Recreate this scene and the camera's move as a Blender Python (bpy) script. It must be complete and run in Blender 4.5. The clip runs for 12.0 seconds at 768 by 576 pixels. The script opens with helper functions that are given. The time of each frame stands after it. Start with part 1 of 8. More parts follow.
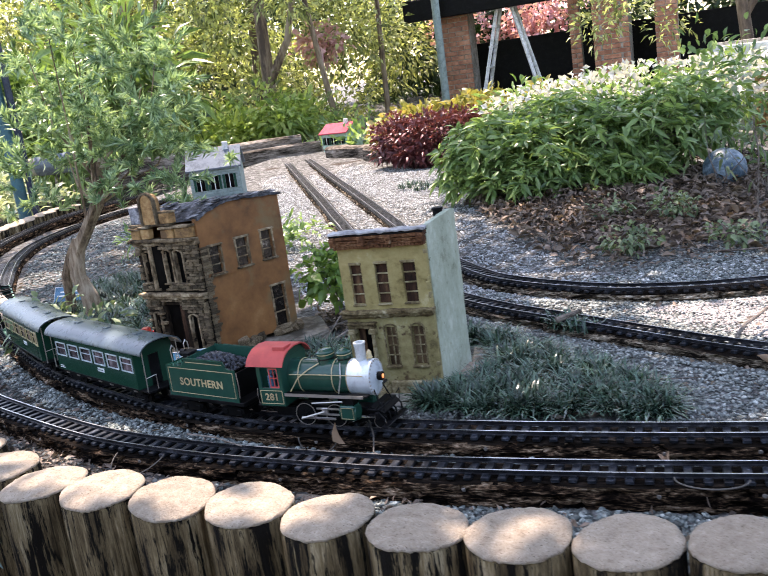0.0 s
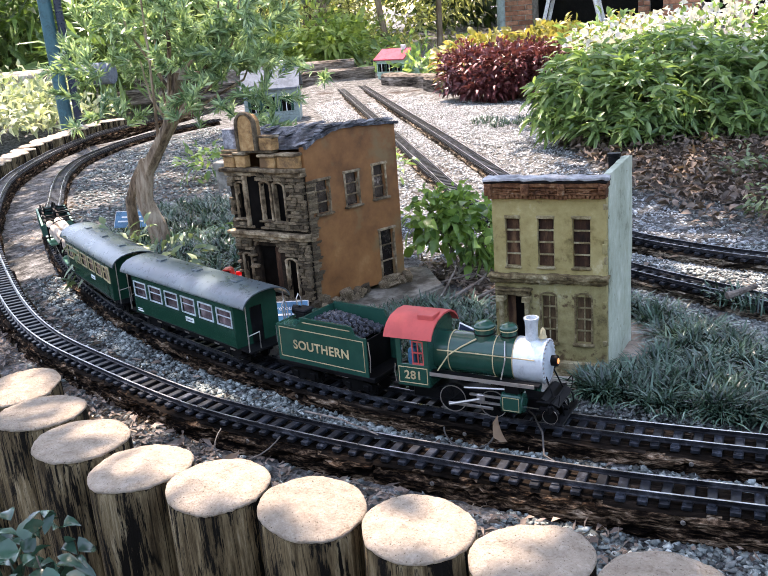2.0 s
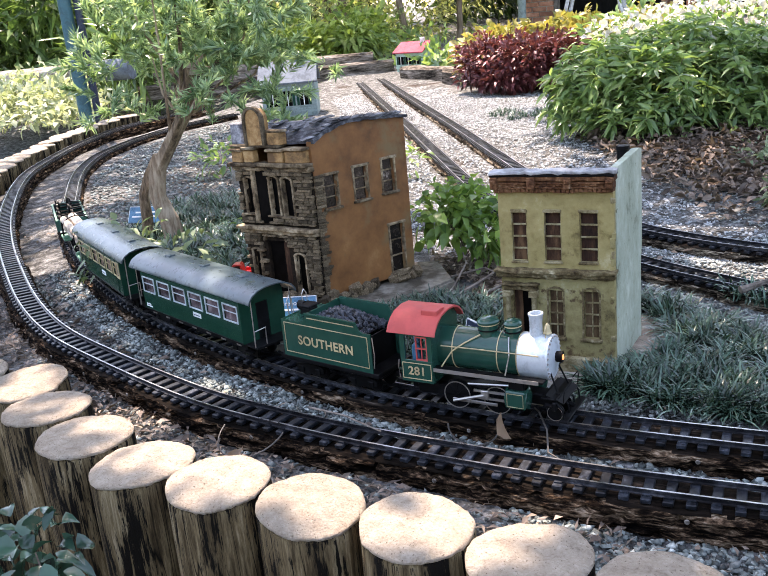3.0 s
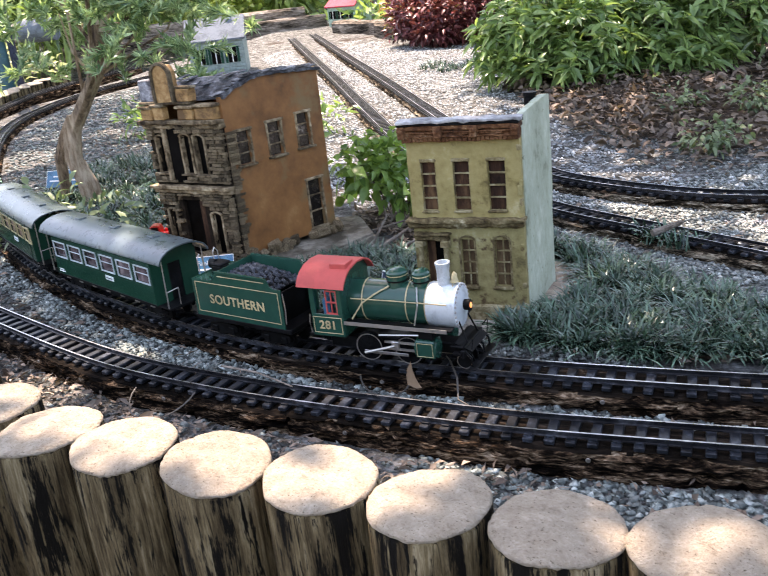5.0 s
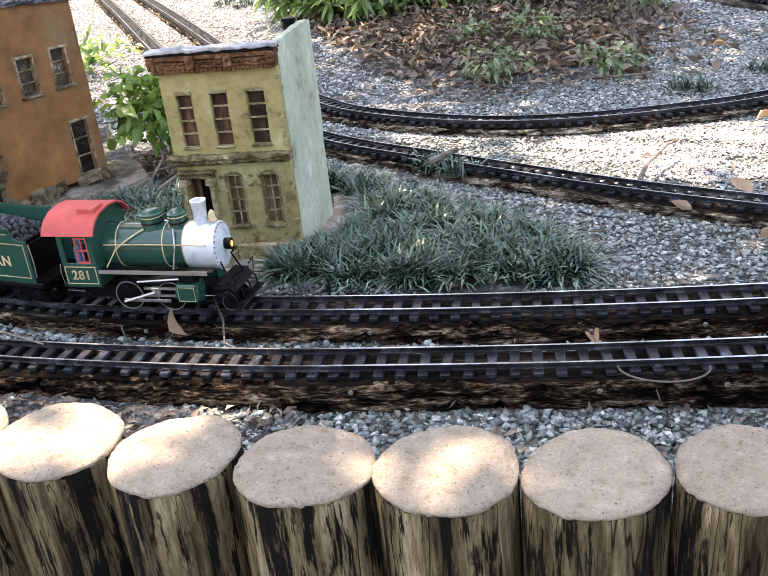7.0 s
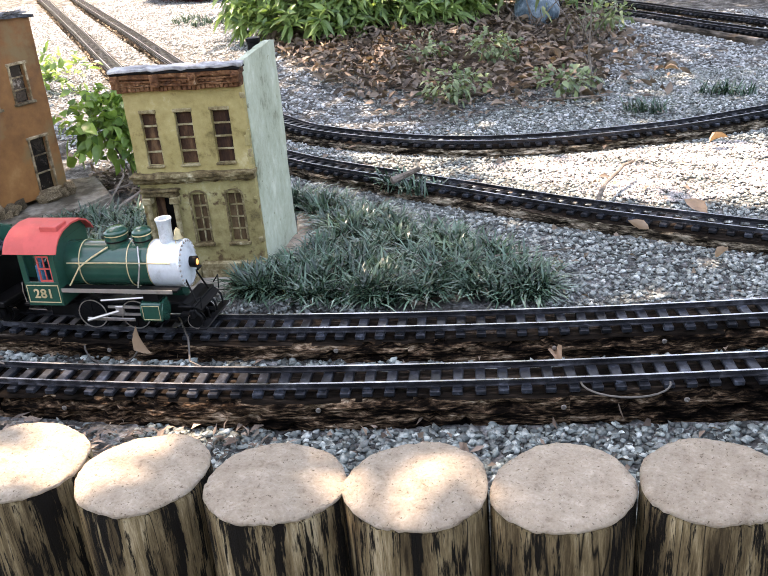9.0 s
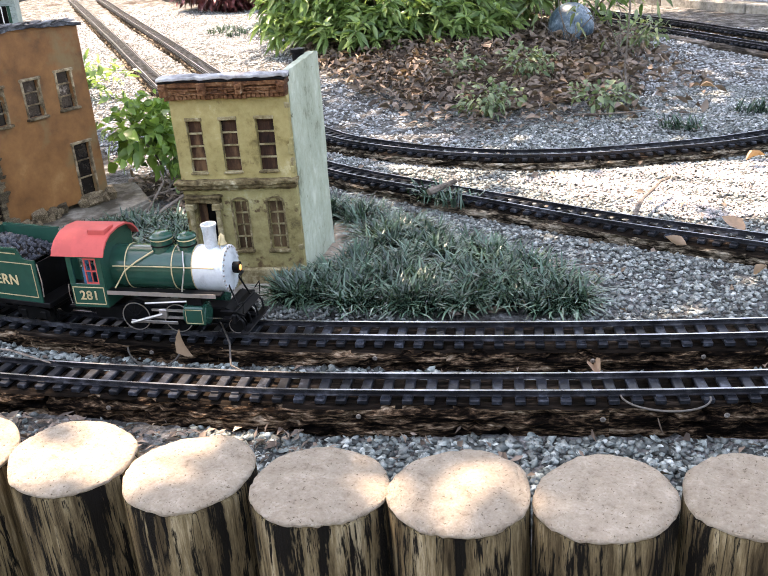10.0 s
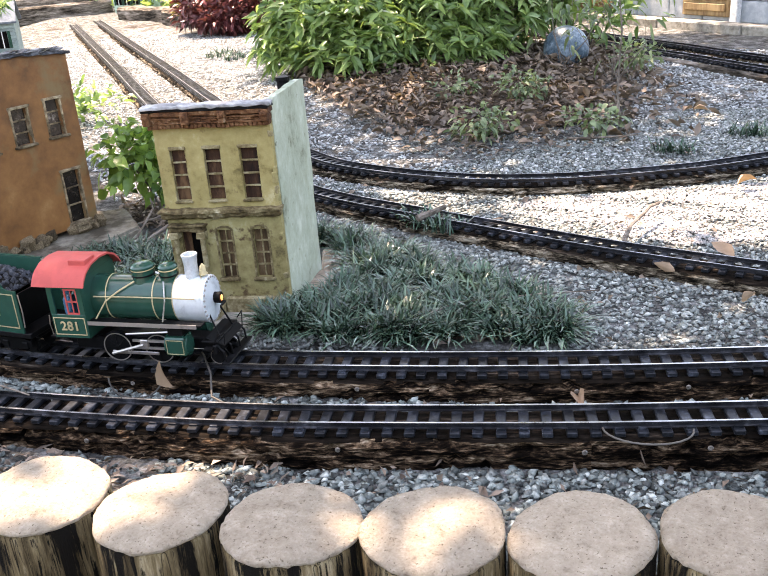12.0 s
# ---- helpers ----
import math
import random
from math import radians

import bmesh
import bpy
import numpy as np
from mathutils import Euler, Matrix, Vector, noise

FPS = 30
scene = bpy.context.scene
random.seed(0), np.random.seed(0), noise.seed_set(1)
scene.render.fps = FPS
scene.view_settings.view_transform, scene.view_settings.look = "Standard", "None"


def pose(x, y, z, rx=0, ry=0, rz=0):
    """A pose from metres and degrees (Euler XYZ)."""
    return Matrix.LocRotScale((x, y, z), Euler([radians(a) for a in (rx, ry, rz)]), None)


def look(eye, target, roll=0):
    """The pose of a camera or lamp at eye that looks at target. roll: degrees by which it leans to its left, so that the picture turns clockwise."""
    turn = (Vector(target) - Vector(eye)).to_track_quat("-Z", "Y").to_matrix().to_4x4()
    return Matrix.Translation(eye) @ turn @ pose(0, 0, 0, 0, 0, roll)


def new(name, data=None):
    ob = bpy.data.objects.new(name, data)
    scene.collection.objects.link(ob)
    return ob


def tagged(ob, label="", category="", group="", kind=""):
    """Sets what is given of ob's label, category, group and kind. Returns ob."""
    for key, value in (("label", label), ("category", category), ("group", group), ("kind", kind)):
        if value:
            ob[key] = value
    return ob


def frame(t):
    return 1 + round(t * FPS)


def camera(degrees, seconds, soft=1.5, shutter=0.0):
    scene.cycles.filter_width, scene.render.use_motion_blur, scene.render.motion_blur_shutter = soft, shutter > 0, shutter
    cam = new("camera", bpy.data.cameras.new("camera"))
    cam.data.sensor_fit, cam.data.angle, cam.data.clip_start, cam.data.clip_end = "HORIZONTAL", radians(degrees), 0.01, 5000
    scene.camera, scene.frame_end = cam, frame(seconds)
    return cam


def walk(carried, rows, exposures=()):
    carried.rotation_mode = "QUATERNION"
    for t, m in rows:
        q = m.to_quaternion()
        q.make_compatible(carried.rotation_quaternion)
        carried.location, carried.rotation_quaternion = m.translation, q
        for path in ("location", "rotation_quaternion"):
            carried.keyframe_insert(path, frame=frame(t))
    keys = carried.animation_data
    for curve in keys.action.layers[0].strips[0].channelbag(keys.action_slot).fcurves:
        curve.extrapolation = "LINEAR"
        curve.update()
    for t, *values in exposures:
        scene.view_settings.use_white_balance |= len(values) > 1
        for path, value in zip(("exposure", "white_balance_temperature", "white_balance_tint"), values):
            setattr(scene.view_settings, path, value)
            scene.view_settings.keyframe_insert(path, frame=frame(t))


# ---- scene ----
cam = camera(47.0, 12.0, soft=1.0, shutter=0.2)
PATH = [
    (0, (0.024, 0.018, 0.715), (-0.715, 1.817, 0.253), -8.0),
    (0.5, (-0.183, 0.117, 0.712), (-0.948, 1.897, 0.217), -6.0),
    (1, (-0.336, 0.179, 0.703), (-1.101, 1.941, 0.146), -5.1),
    (1.5, (-0.364, 0.223, 0.705), (-1.127, 1.977, 0.121), -4.8),
    (2, (-0.359, 0.256, 0.701), (-1.137, 1.996, 0.098), -4.7),
    (2.5, (-0.345, 0.282, 0.698), (-1.158, 2.004, 0.088), -5.1),
    (2.7, (-0.34, 0.281, 0.698), (-1.165, 1.998, 0.088), -5.3),
    (4.5, (-0.295, 0.299, 0.684), (-1.1, 2.008, 0.027), -6.0),
    (5, (-0.273, 0.312, 0.679), (-0.987, 2.039, -0.033), -6.4),
    (5.5, (-0.237, 0.331, 0.669), (-0.804, 2.075, -0.131), -6.3),
    (6, (-0.211, 0.348, 0.658), (-0.671, 2.1, -0.191), -6.1),
    (6.5, (-0.189, 0.364, 0.648), (-0.578, 2.129, -0.21), -6.1),
    (7, (-0.179, 0.384, 0.634), (-0.532, 2.154, -0.229), -5.9),
    (7.2, (-0.174, 0.391, 0.629), (-0.508, 2.163, -0.236), -5.8),
    (8.8, (-0.189, 0.377, 0.64), (-0.44, 2.172, -0.204), -4.7),
    (9, (-0.192, 0.372, 0.64), (-0.446, 2.172, -0.194), -4.6),
    (9.5, (-0.204, 0.36, 0.643), (-0.475, 2.163, -0.18), -4.3),
    (10, (-0.218, 0.353, 0.644), (-0.521, 2.158, -0.162), -3.9),
    (10.5, (-0.228, 0.353, 0.644), (-0.555, 2.159, -0.15), -3.5),
    (11, (-0.227, 0.356, 0.643), (-0.567, 2.164, -0.142), -3.5),
    (11.5, (-0.214, 0.365, 0.643), (-0.555, 2.176, -0.134), -3.8),
    (12, (-0.185, 0.375, 0.652), (-0.498, 2.196, -0.113), -4.2),
]
walk(cam, [(t, look(eye, target, roll)) for t, eye, target, roll in PATH], exposures=[(0, 2.40, 8000, 20), (2.6, 2.62, 8100, 20), (4.5, 2.56, 8500, 20), (6, 3.02, 9000, 20), (9, 3.06, 9600, 20), (12, 3.12, 9600, 20)])

# ---- world, sun ----
SUN_TO = Vector((-0.30, 0.28, 1.0)).normalized()   # towards the sun: high, behind and to the left
world = bpy.data.worlds.new("sky")
scene.world = world
world.use_nodes = True
wn = world.node_tree.nodes
wl = world.node_tree.links
sky = wn.new("ShaderNodeTexSky")
sky.sky_type = "NISHITA"
sky.sun_disc = False
sky.sun_elevation = math.asin(SUN_TO.z)
sky.sun_rotation = math.atan2(SUN_TO.x, SUN_TO.y)
wn["Background"].inputs["Strength"].default_value = 0.15
wl.new(sky.outputs[0], wn["Background"].inputs["Color"])
sun = new("sun", bpy.data.lights.new("sun", "SUN"))
sun.data.energy, sun.data.angle, sun.data.color = 2.55, radians(0.53), (1.0, 0.965, 0.965)
sun.matrix_world = look(SUN_TO * 30, (0, 0, 0))


# ---- materials ----
def nodes_of(name):
    m = bpy.data.materials.new(name)
    m.use_nodes = True
    return m, m.node_tree.nodes, m.node_tree.links


def ramp(n, l, fac, stops):
    r = n.new("ShaderNodeValToRGB")
    el = r.color_ramp.elements
    while len(el) < len(stops):
        el.new(0.5)
    for e, (p, c) in zip(el, stops):
        e.position, e.color = p, (*c, 1)
    l.new(fac, r.inputs[0])
    return r.outputs[0]


def mixed(n, l, fac, a, b, how="MIX"):
    x = n.new("ShaderNodeMix")
    x.data_type, x.blend_type = "RGBA", how
    for sock, v in ((0, fac), (6, a), (7, b)):
        if isinstance(v, (int, float)):
            x.inputs[sock].default_value = v
        elif isinstance(v, tuple):
            x.inputs[sock].default_value = (*v, 1)
        else:
            l.new(v, x.inputs[sock])
    return x.outputs[2]


def noise_of(n, l, scale, detail=4, rough=0.6, stretch=(1, 1, 1), coords="Object", shift=None):
    tc = n.new("ShaderNodeTexCoord")
    mp = n.new("ShaderNodeMapping")
    mp.inputs["Scale"].default_value = stretch
    l.new(tc.outputs[coords], mp.inputs[0])
    t = n.new("ShaderNodeTexNoise")
    t.inputs["Scale"].default_value, t.inputs["Detail"].default_value, t.inputs["Roughness"].default_value = scale, detail, rough
    if shift is not None:
        add = n.new("ShaderNodeVectorMath")
        add.operation = "ADD"
        l.new(mp.outputs[0], add.inputs[0])
        l.new(shift, add.inputs[1])
        l.new(add.outputs[0], t.inputs[0])
    else:
        l.new(mp.outputs[0], t.inputs[0])
    return t.outputs[0]


def bumped(n, l, height, strength, distance=0.002):
    b = n.new("ShaderNodeBump")
    b.inputs["Strength"].default_value, b.inputs["Distance"].default_value = strength, distance
    l.new(height, b.inputs["Height"])
    return b.outputs[0]


def surface(name, stops, scale=40, rough=0.7, metal=0.0, bump=0.4, bump_d=0.0015, stretch=(1, 1, 1), spots=None, random_shade=0.0, spec=0.5, island=False, coords="Object"):
    """Two scales of noise through a colour ramp, with a bump, stains and a shade that differs from object to object."""
    m, n, l = nodes_of(name)
    p = n["Principled BSDF"]
    info = n.new("ShaderNodeObjectInfo")
    rnd = info.outputs["Random"]
    if island:
        rnd = n.new("ShaderNodeNewGeometry").outputs["Random Per Island"]
    mul = n.new("ShaderNodeMath")
    mul.operation, mul.inputs[1].default_value = "MULTIPLY", 37.0
    l.new(rnd, mul.inputs[0])
    big = noise_of(n, l, scale * 0.22, 3, 0.6, stretch, coords, mul.outputs[0])
    fine = noise_of(n, l, scale, 6, 0.7, stretch, coords, mul.outputs[0])
    wide = n.new("ShaderNodeMapRange")
    wide.inputs[1].default_value, wide.inputs[2].default_value = 0.34, 0.66
    l.new(mixed(n, l, 0.5, big, fine), wide.inputs[0])
    col = ramp(n, l, wide.outputs[0], stops)
    if spots:
        colour, at, width, sscale = spots
        s = noise_of(n, l, sscale, 5, 0.65, stretch, coords, mul.outputs[0])
        f = ramp(n, l, s, [(at, (0, 0, 0)), (min(1, at + width), (1, 1, 1))])
        col = mixed(n, l, f, col, colour)
    if random_shade:
        v = n.new("ShaderNodeMapRange")
        v.inputs[3].default_value, v.inputs[4].default_value = 1 - random_shade, 1 + random_shade
        l.new(rnd, v.inputs[0])
        hs = n.new("ShaderNodeHueSaturation")
        l.new(v.outputs[0], hs.inputs["Value"])
        l.new(col, hs.inputs["Color"])
        col = hs.outputs[0]
    l.new(col, p.inputs["Base Color"])
    rr = n.new("ShaderNodeMapRange")
    rr.inputs[3].default_value, rr.inputs[4].default_value = max(0.03, rough - 0.15), min(1, rough + 0.15)
    l.new(fine, rr.inputs[0])
    l.new(rr.outputs[0], p.inputs["Roughness"])
    p.inputs["Metallic"].default_value = metal
    p.inputs["Specular IOR Level"].default_value = spec
    if bump:
        l.new(bumped(n, l, fine, bump, bump_d), p.inputs["Normal"])
    return m


def leaf_material(name, dark, light, gloss=0.45, through_light=0.35, bias=0.0):
    m, n, l = nodes_of(name)
    p = n["Principled BSDF"]
    rnd = n.new("ShaderNodeNewGeometry").outputs["Random Per Island"]
    col = ramp(n, l, rnd, [(bias, dark), (0.55 + 0.4 * bias, tuple((a + b) / 2 for a, b in zip(dark, light))), (1.0, light)])
    f = noise_of(n, l, 25, 3)
    col = mixed(n, l, 0.35, col, ramp(n, l, f, [(0.3, tuple(c * 0.6 for c in dark)), (0.7, light)]))
    l.new(col, p.inputs["Base Color"])
    p.inputs["Roughness"].default_value = gloss
    tr = n.new("ShaderNodeBsdfTranslucent")
    bright = mixed(n, l, 1.0, col, (1.0, 1.0, 0.6), "MULTIPLY")
    l.new(bright, tr.inputs[0])
    ms = n.new("ShaderNodeMixShader")
    ms.inputs[0].default_value = through_light
    l.new(p.outputs[0], ms.inputs[1])
    l.new(tr.outputs[0], ms.inputs[2])
    l.new(ms.outputs[0], n["Material Output"].inputs[0])
    return m


def paint(name, colour, rough=0.35, metal=0.0, dirt=0.12, spec=0.5):
    dark = tuple(c * (1 - 2.2 * dirt) for c in colour)
    light = tuple(min(1, c * (1 + dirt) + 0.0015) for c in colour)
    return surface(name, [(0.3, dark), (0.5, colour), (0.75, light)], 60, rough, metal, 0.08, 0.0006, spec=spec)


M = {}
M["ground"] = surface("gravel_ground", [(0.05, (0.010, 0.0095, 0.009)), (0.4, (0.075, 0.075, 0.071)), (0.7, (0.20, 0.203, 0.197)), (1.0, (0.44, 0.442, 0.435))], 110, 0.95, 0, 1.0, 0.014, spots=((0.05, 0.035, 0.026), 0.60, 0.10, 2.3), spec=0.15)
M["stone"] = surface("gravel_stone", [(0.1, (0.042, 0.052, 0.049)), (0.5, (0.145, 0.172, 0.160)), (0.95, (0.38, 0.41, 0.385))], 90, 0.7, 0, 0.3, random_shade=0.8, island=True, spec=0.35)
M["pale_stone"] = surface("pale_gravel_stone", [(0.1, (0.06, 0.067, 0.063)), (0.5, (0.19, 0.21, 0.196)), (0.95, (0.42, 0.436, 0.412))], 90, 0.85, 0, 0.3, random_shade=0.6, island=True, spec=0.2)
M["white_stone"] = surface("white_gravel_stone", [(0.1, (0.19, 0.205, 0.207)), (0.5, (0.37, 0.388, 0.388)), (0.95, (0.58, 0.59, 0.585))], 90, 0.85, 0, 0.3, random_shade=0.35, island=True, spec=0.25)
M["grit"] = surface("sun_patch_grit", [(0.1, (0.24, 0.22, 0.205)), (0.5, (0.38, 0.35, 0.332)), (0.95, (0.56, 0.525, 0.505))], 90, 0.9, 0, 0.3, random_shade=0.3, island=True, spec=0.15)
M["soil"] = surface("dark_soil", [(0.1, (0.012, 0.009, 0.006)), (0.5, (0.05, 0.035, 0.025)), (0.95, (0.14, 0.105, 0.08))], 60, 0.95, 0, 0.8, 0.006, spec=0.1)
M["timber"] = surface("weathered_timber", [(0.22, (0.0012, 0.0009, 0.0007)), (0.44, (0.010, 0.0062, 0.0040)), (0.60, (0.062, 0.038, 0.023)), (0.76, (0.21, 0.138, 0.088)), (0.94, (0.46, 0.35, 0.25))], 120, 0.95, 0, 1.0, 0.008, (0.62, 3.0, 1), random_shade=0.4, spec=0.04, coords="UV")
M["pale_timber"] = surface("bleached_timber", [(0.22, (0.006, 0.0045, 0.003)), (0.42, (0.035, 0.026, 0.018)), (0.58, (0.15, 0.118, 0.084)), (0.76, (0.33, 0.27, 0.20)), (0.96, (0.54, 0.465, 0.365))], 120, 0.95, 0, 1.0, 0.008, (0.62, 3.0, 1), random_shade=0.4, spec=0.05, coords="UV")
M["edging"] = surface("edging_timber", [(0.15, (0.012, 0.01, 0.008)), (0.4, (0.09, 0.075, 0.06)), (0.7, (0.24, 0.205, 0.175)), (1.0, (0.48, 0.43, 0.38))], 30, 0.95, 0, 1.0, 0.012, (0.5, 0.5, 2.6), random_shade=0.3, spec=0.1)
# timber tops near black: the shade between the ties is in the colour
M["shaded_timber_top"] = surface("shaded_timber_top", [(0.2, (0.002, 0.0015, 0.001)), (0.6, (0.011, 0.008, 0.006)), (0.85, (0.045, 0.033, 0.025)), (1.0, (0.12, 0.095, 0.075))], 70, 0.95, 0, 1.0, 0.004, (0.3, 2.6, 1), random_shade=0.4, spec=0.04, coords="UV")
M["tie"] = surface("tie_plastic", [(0.2, (0.006, 0.0068, 0.0085)), (0.6, (0.0125, 0.015, 0.0195)), (1.0, (0.058, 0.068, 0.085))], 150, 0.42, 0, 0.25, random_shade=0.6, spec=0.25)
M["rail"] = surface("rail_head", [(0.2, (0.15, 0.15, 0.155)), (0.55, (0.32, 0.325, 0.335)), (0.9, (0.58, 0.59, 0.61))], 30, 0.30, 0.9, 0.1)
M["dull_rail"] = surface("dull_rail_head", [(0.2, (0.08, 0.084, 0.095)), (0.55, (0.20, 0.21, 0.235)), (0.9, (0.38, 0.40, 0.44))], 30, 0.42, 0.6, 0.1)
M["rail_side"] = surface("rail_web", [(0.2, (0.010, 0.010, 0.012)), (0.6, (0.03, 0.031, 0.036)), (0.95, (0.11, 0.115, 0.13))], 60, 0.35, 0.5, 0.15)
M["screw"] = surface("zinc_screw", [(0.3, (0.10, 0.085, 0.07)), (0.8, (0.32, 0.29, 0.26))], 200, 0.55, 0.6, 0.1)


def post_wood():
    """Olive-tan split wood with fine upright grain, hard-edged black stains and thin drying cracks."""
    m, n, l = nodes_of("post_side")
    p = n["Principled BSDF"]
    info = n.new("ShaderNodeObjectInfo")
    mul = n.new("ShaderNodeMath")
    mul.operation, mul.inputs[1].default_value = "MULTIPLY", 53.0
    l.new(info.outputs["Random"], mul.inputs[0])
    shift = mul.outputs[0]
    grain = noise_of(n, l, 170, 6, 0.75, (1, 1, 0.07), "Object", shift)
    broad = noise_of(n, l, 24, 3, 0.6, (1, 1, 0.14), "Object", shift)
    col = ramp(n, l, mixed(n, l, 0.45, grain, broad), [(0.36, (0.022, 0.015, 0.008)), (0.45, (0.085, 0.060, 0.031)), (0.53, (0.20, 0.150, 0.082)), (0.62, (0.42, 0.34, 0.215))])
    edge = mixed(n, l, 0.42, noise_of(n, l, 34, 5, 0.7, (1, 1, 0.13), "Object", shift), grain)
    col = mixed(n, l, ramp(n, l, edge, [(0.50, (0, 0, 0)), (0.535, (1, 1, 1))]), col, (0.006, 0.0048, 0.0035))
    crack = noise_of(n, l, 30, 2, 0.5, (1, 1, 0.05), "Object", shift)
    col = mixed(n, l, ramp(n, l, crack, [(0.492, (0, 0, 0)), (0.498, (1, 1, 1)), (0.502, (1, 1, 1)), (0.508, (0, 0, 0))]), col, (0.003, 0.0025, 0.002))
    l.new(col, p.inputs["Base Color"])
    p.inputs["Roughness"].default_value = 0.85
    p.inputs["Specular IOR Level"].default_value = 0.12
    l.new(bumped(n, l, grain, 1.0, 0.005), p.inputs["Normal"])
    return m


M["bark"] = post_wood()
M["cut"] = surface("post_cut_end", [(0.0, (0.29, 0.228, 0.17)), (0.3, (0.43, 0.352, 0.27)), (0.62, (0.495, 0.415, 0.325)), (1.0, (0.61, 0.528, 0.428))], 230, 0.9, 0, 1.0, 0.012, spots=((0.16, 0.125, 0.085), 0.60, 0.07, 260), random_shade=0.08, spec=0.1)
M["stucco"] = surface("ochre_stucco", [(0.0, (0.075, 0.030, 0.011)), (0.35, (0.19, 0.075, 0.023)), (0.7, (0.27, 0.115, 0.037)), (1.0, (0.38, 0.19, 0.075))], 16, 0.5, 0, 0.5, 0.002, spots=((0.19, 0.115, 0.05), 0.55, 0.10, 7), spec=0.45)
M["facade"] = surface("firehouse_stone", [(0.1, (0.014, 0.009, 0.005)), (0.4, (0.115, 0.08, 0.046)), (0.7, (0.265, 0.20, 0.125)), (1.0, (0.47, 0.39, 0.265))], 70, 0.85, 0, 1.0, 0.003, random_shade=0.6, spec=0.2)
M["ochre"] = surface("ochre_trim", [(0.2, (0.12, 0.06, 0.02)), (0.55, (0.34, 0.185, 0.066)), (0.85, (0.48, 0.31, 0.145))], 60, 0.75, 0, 0.6)
M["joint"] = surface("dark_mortar", [(0.2, (0.006, 0.004, 0.003)), (0.9, (0.04, 0.028, 0.018))], 90, 0.95, 0, 0.6, spec=0.1)
M["slate"] = surface("flaking_roof", [(0.25, (0.014, 0.014, 0.017)), (0.5, (0.07, 0.072, 0.08)), (0.75, (0.20, 0.205, 0.22)), (0.95, (0.38, 0.385, 0.40))], 60, 0.7, 0, 0.9, 0.004, random_shade=0.6, spec=0.35)
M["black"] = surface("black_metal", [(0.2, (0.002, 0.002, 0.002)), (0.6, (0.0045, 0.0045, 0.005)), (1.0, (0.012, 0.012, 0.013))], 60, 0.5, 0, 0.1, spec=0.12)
# near black: window panes, and sheets standing for shade in bay and doorways
M["pane"] = surface("pane_and_recess_shade", [(0.3, (0.0008, 0.0007, 0.0007)), (0.8, (0.005, 0.0042, 0.0038))], 60, 0.5, 0, 0.1, spec=0.05)
# dark pane whose pale patches are reflections put into the colour
M["reflection_pane"] = surface("pane_with_painted_reflections", [(0.3, (0.003, 0.0025, 0.0022)), (0.55, (0.018, 0.013, 0.010)), (0.75, (0.055, 0.040, 0.031)), (0.93, (0.22, 0.18, 0.15))], 70, 0.25, 0, 0.1, random_shade=0.4, spec=0.5)
M["yellow"] = surface("old_yellow_paint", [(0.0, (0.13, 0.095, 0.034)), (0.3, (0.285, 0.222, 0.085)), (0.7, (0.37, 0.298, 0.127)), (1.0, (0.47, 0.40, 0.225))], 55, 0.75, 0, 0.8, 0.0022, spots=((0.17, 0.115, 0.05), 0.60, 0.08, 30), spec=0.3)
M["olive"] = surface("mossy_lower_wall", [(0.0, (0.075, 0.056, 0.022)), (0.3, (0.225, 0.178, 0.074)), (0.7, (0.325, 0.272, 0.122)), (1.0, (0.42, 0.37, 0.21))], 55, 0.8, 0, 0.9, 0.0024, spots=((0.10, 0.060, 0.028), 0.58, 0.08, 34), spec=0.25)
M["pale"] = surface("pale_green_render", [(0.0, (0.16, 0.17, 0.11)), (0.25, (0.32, 0.355, 0.265)), (0.7, (0.41, 0.45, 0.35)), (1.0, (0.53, 0.57, 0.47))], 55, 0.8, 0, 1.0, 0.003, (1, 1, 0.7), spots=((0.15, 0.15, 0.09), 0.64, 0.05, 60), spec=0.25)
M["rust"] = surface("rusty_cornice", [(0.1, (0.018, 0.008, 0.004)), (0.45, (0.12, 0.047, 0.02)), (0.75, (0.23, 0.11, 0.052)), (1.0, (0.46, 0.34, 0.23))], 110, 0.85, 0, 1.0, 0.003, spec=0.25)
M["brown_wood"] = surface("brown_window_wood", [(0.2, (0.008, 0.004, 0.0025)), (0.55, (0.045, 0.02, 0.011)), (0.95, (0.15, 0.08, 0.04))], 90, 0.75, 0, 0.5, 0.001, (1, 1, 0.25), spec=0.2)
M["tan"] = surface("tan_trim", [(0.05, (0.06, 0.04, 0.018)), (0.45, (0.22, 0.17, 0.085)), (0.95, (0.46, 0.40, 0.25))], 110, 0.9, 0, 0.9, 0.002, spec=0.2)
M["dark_trim"] = surface("stained_trim", [(0.05, (0.03, 0.018, 0.008)), (0.4, (0.12, 0.085, 0.04)), (0.7, (0.24, 0.19, 0.10)), (1.0, (0.48, 0.42, 0.28))], 110, 0.85, 0, 1.0, 0.003, spec=0.2)
M["shutter"] = surface("brown_shutter", [(0.2, (0.03, 0.016, 0.008)), (0.55, (0.095, 0.056, 0.028)), (0.95, (0.20, 0.13, 0.07))], 90, 0.75, 0, 0.5, 0.001, (1, 1, 0.25), spec=0.2)
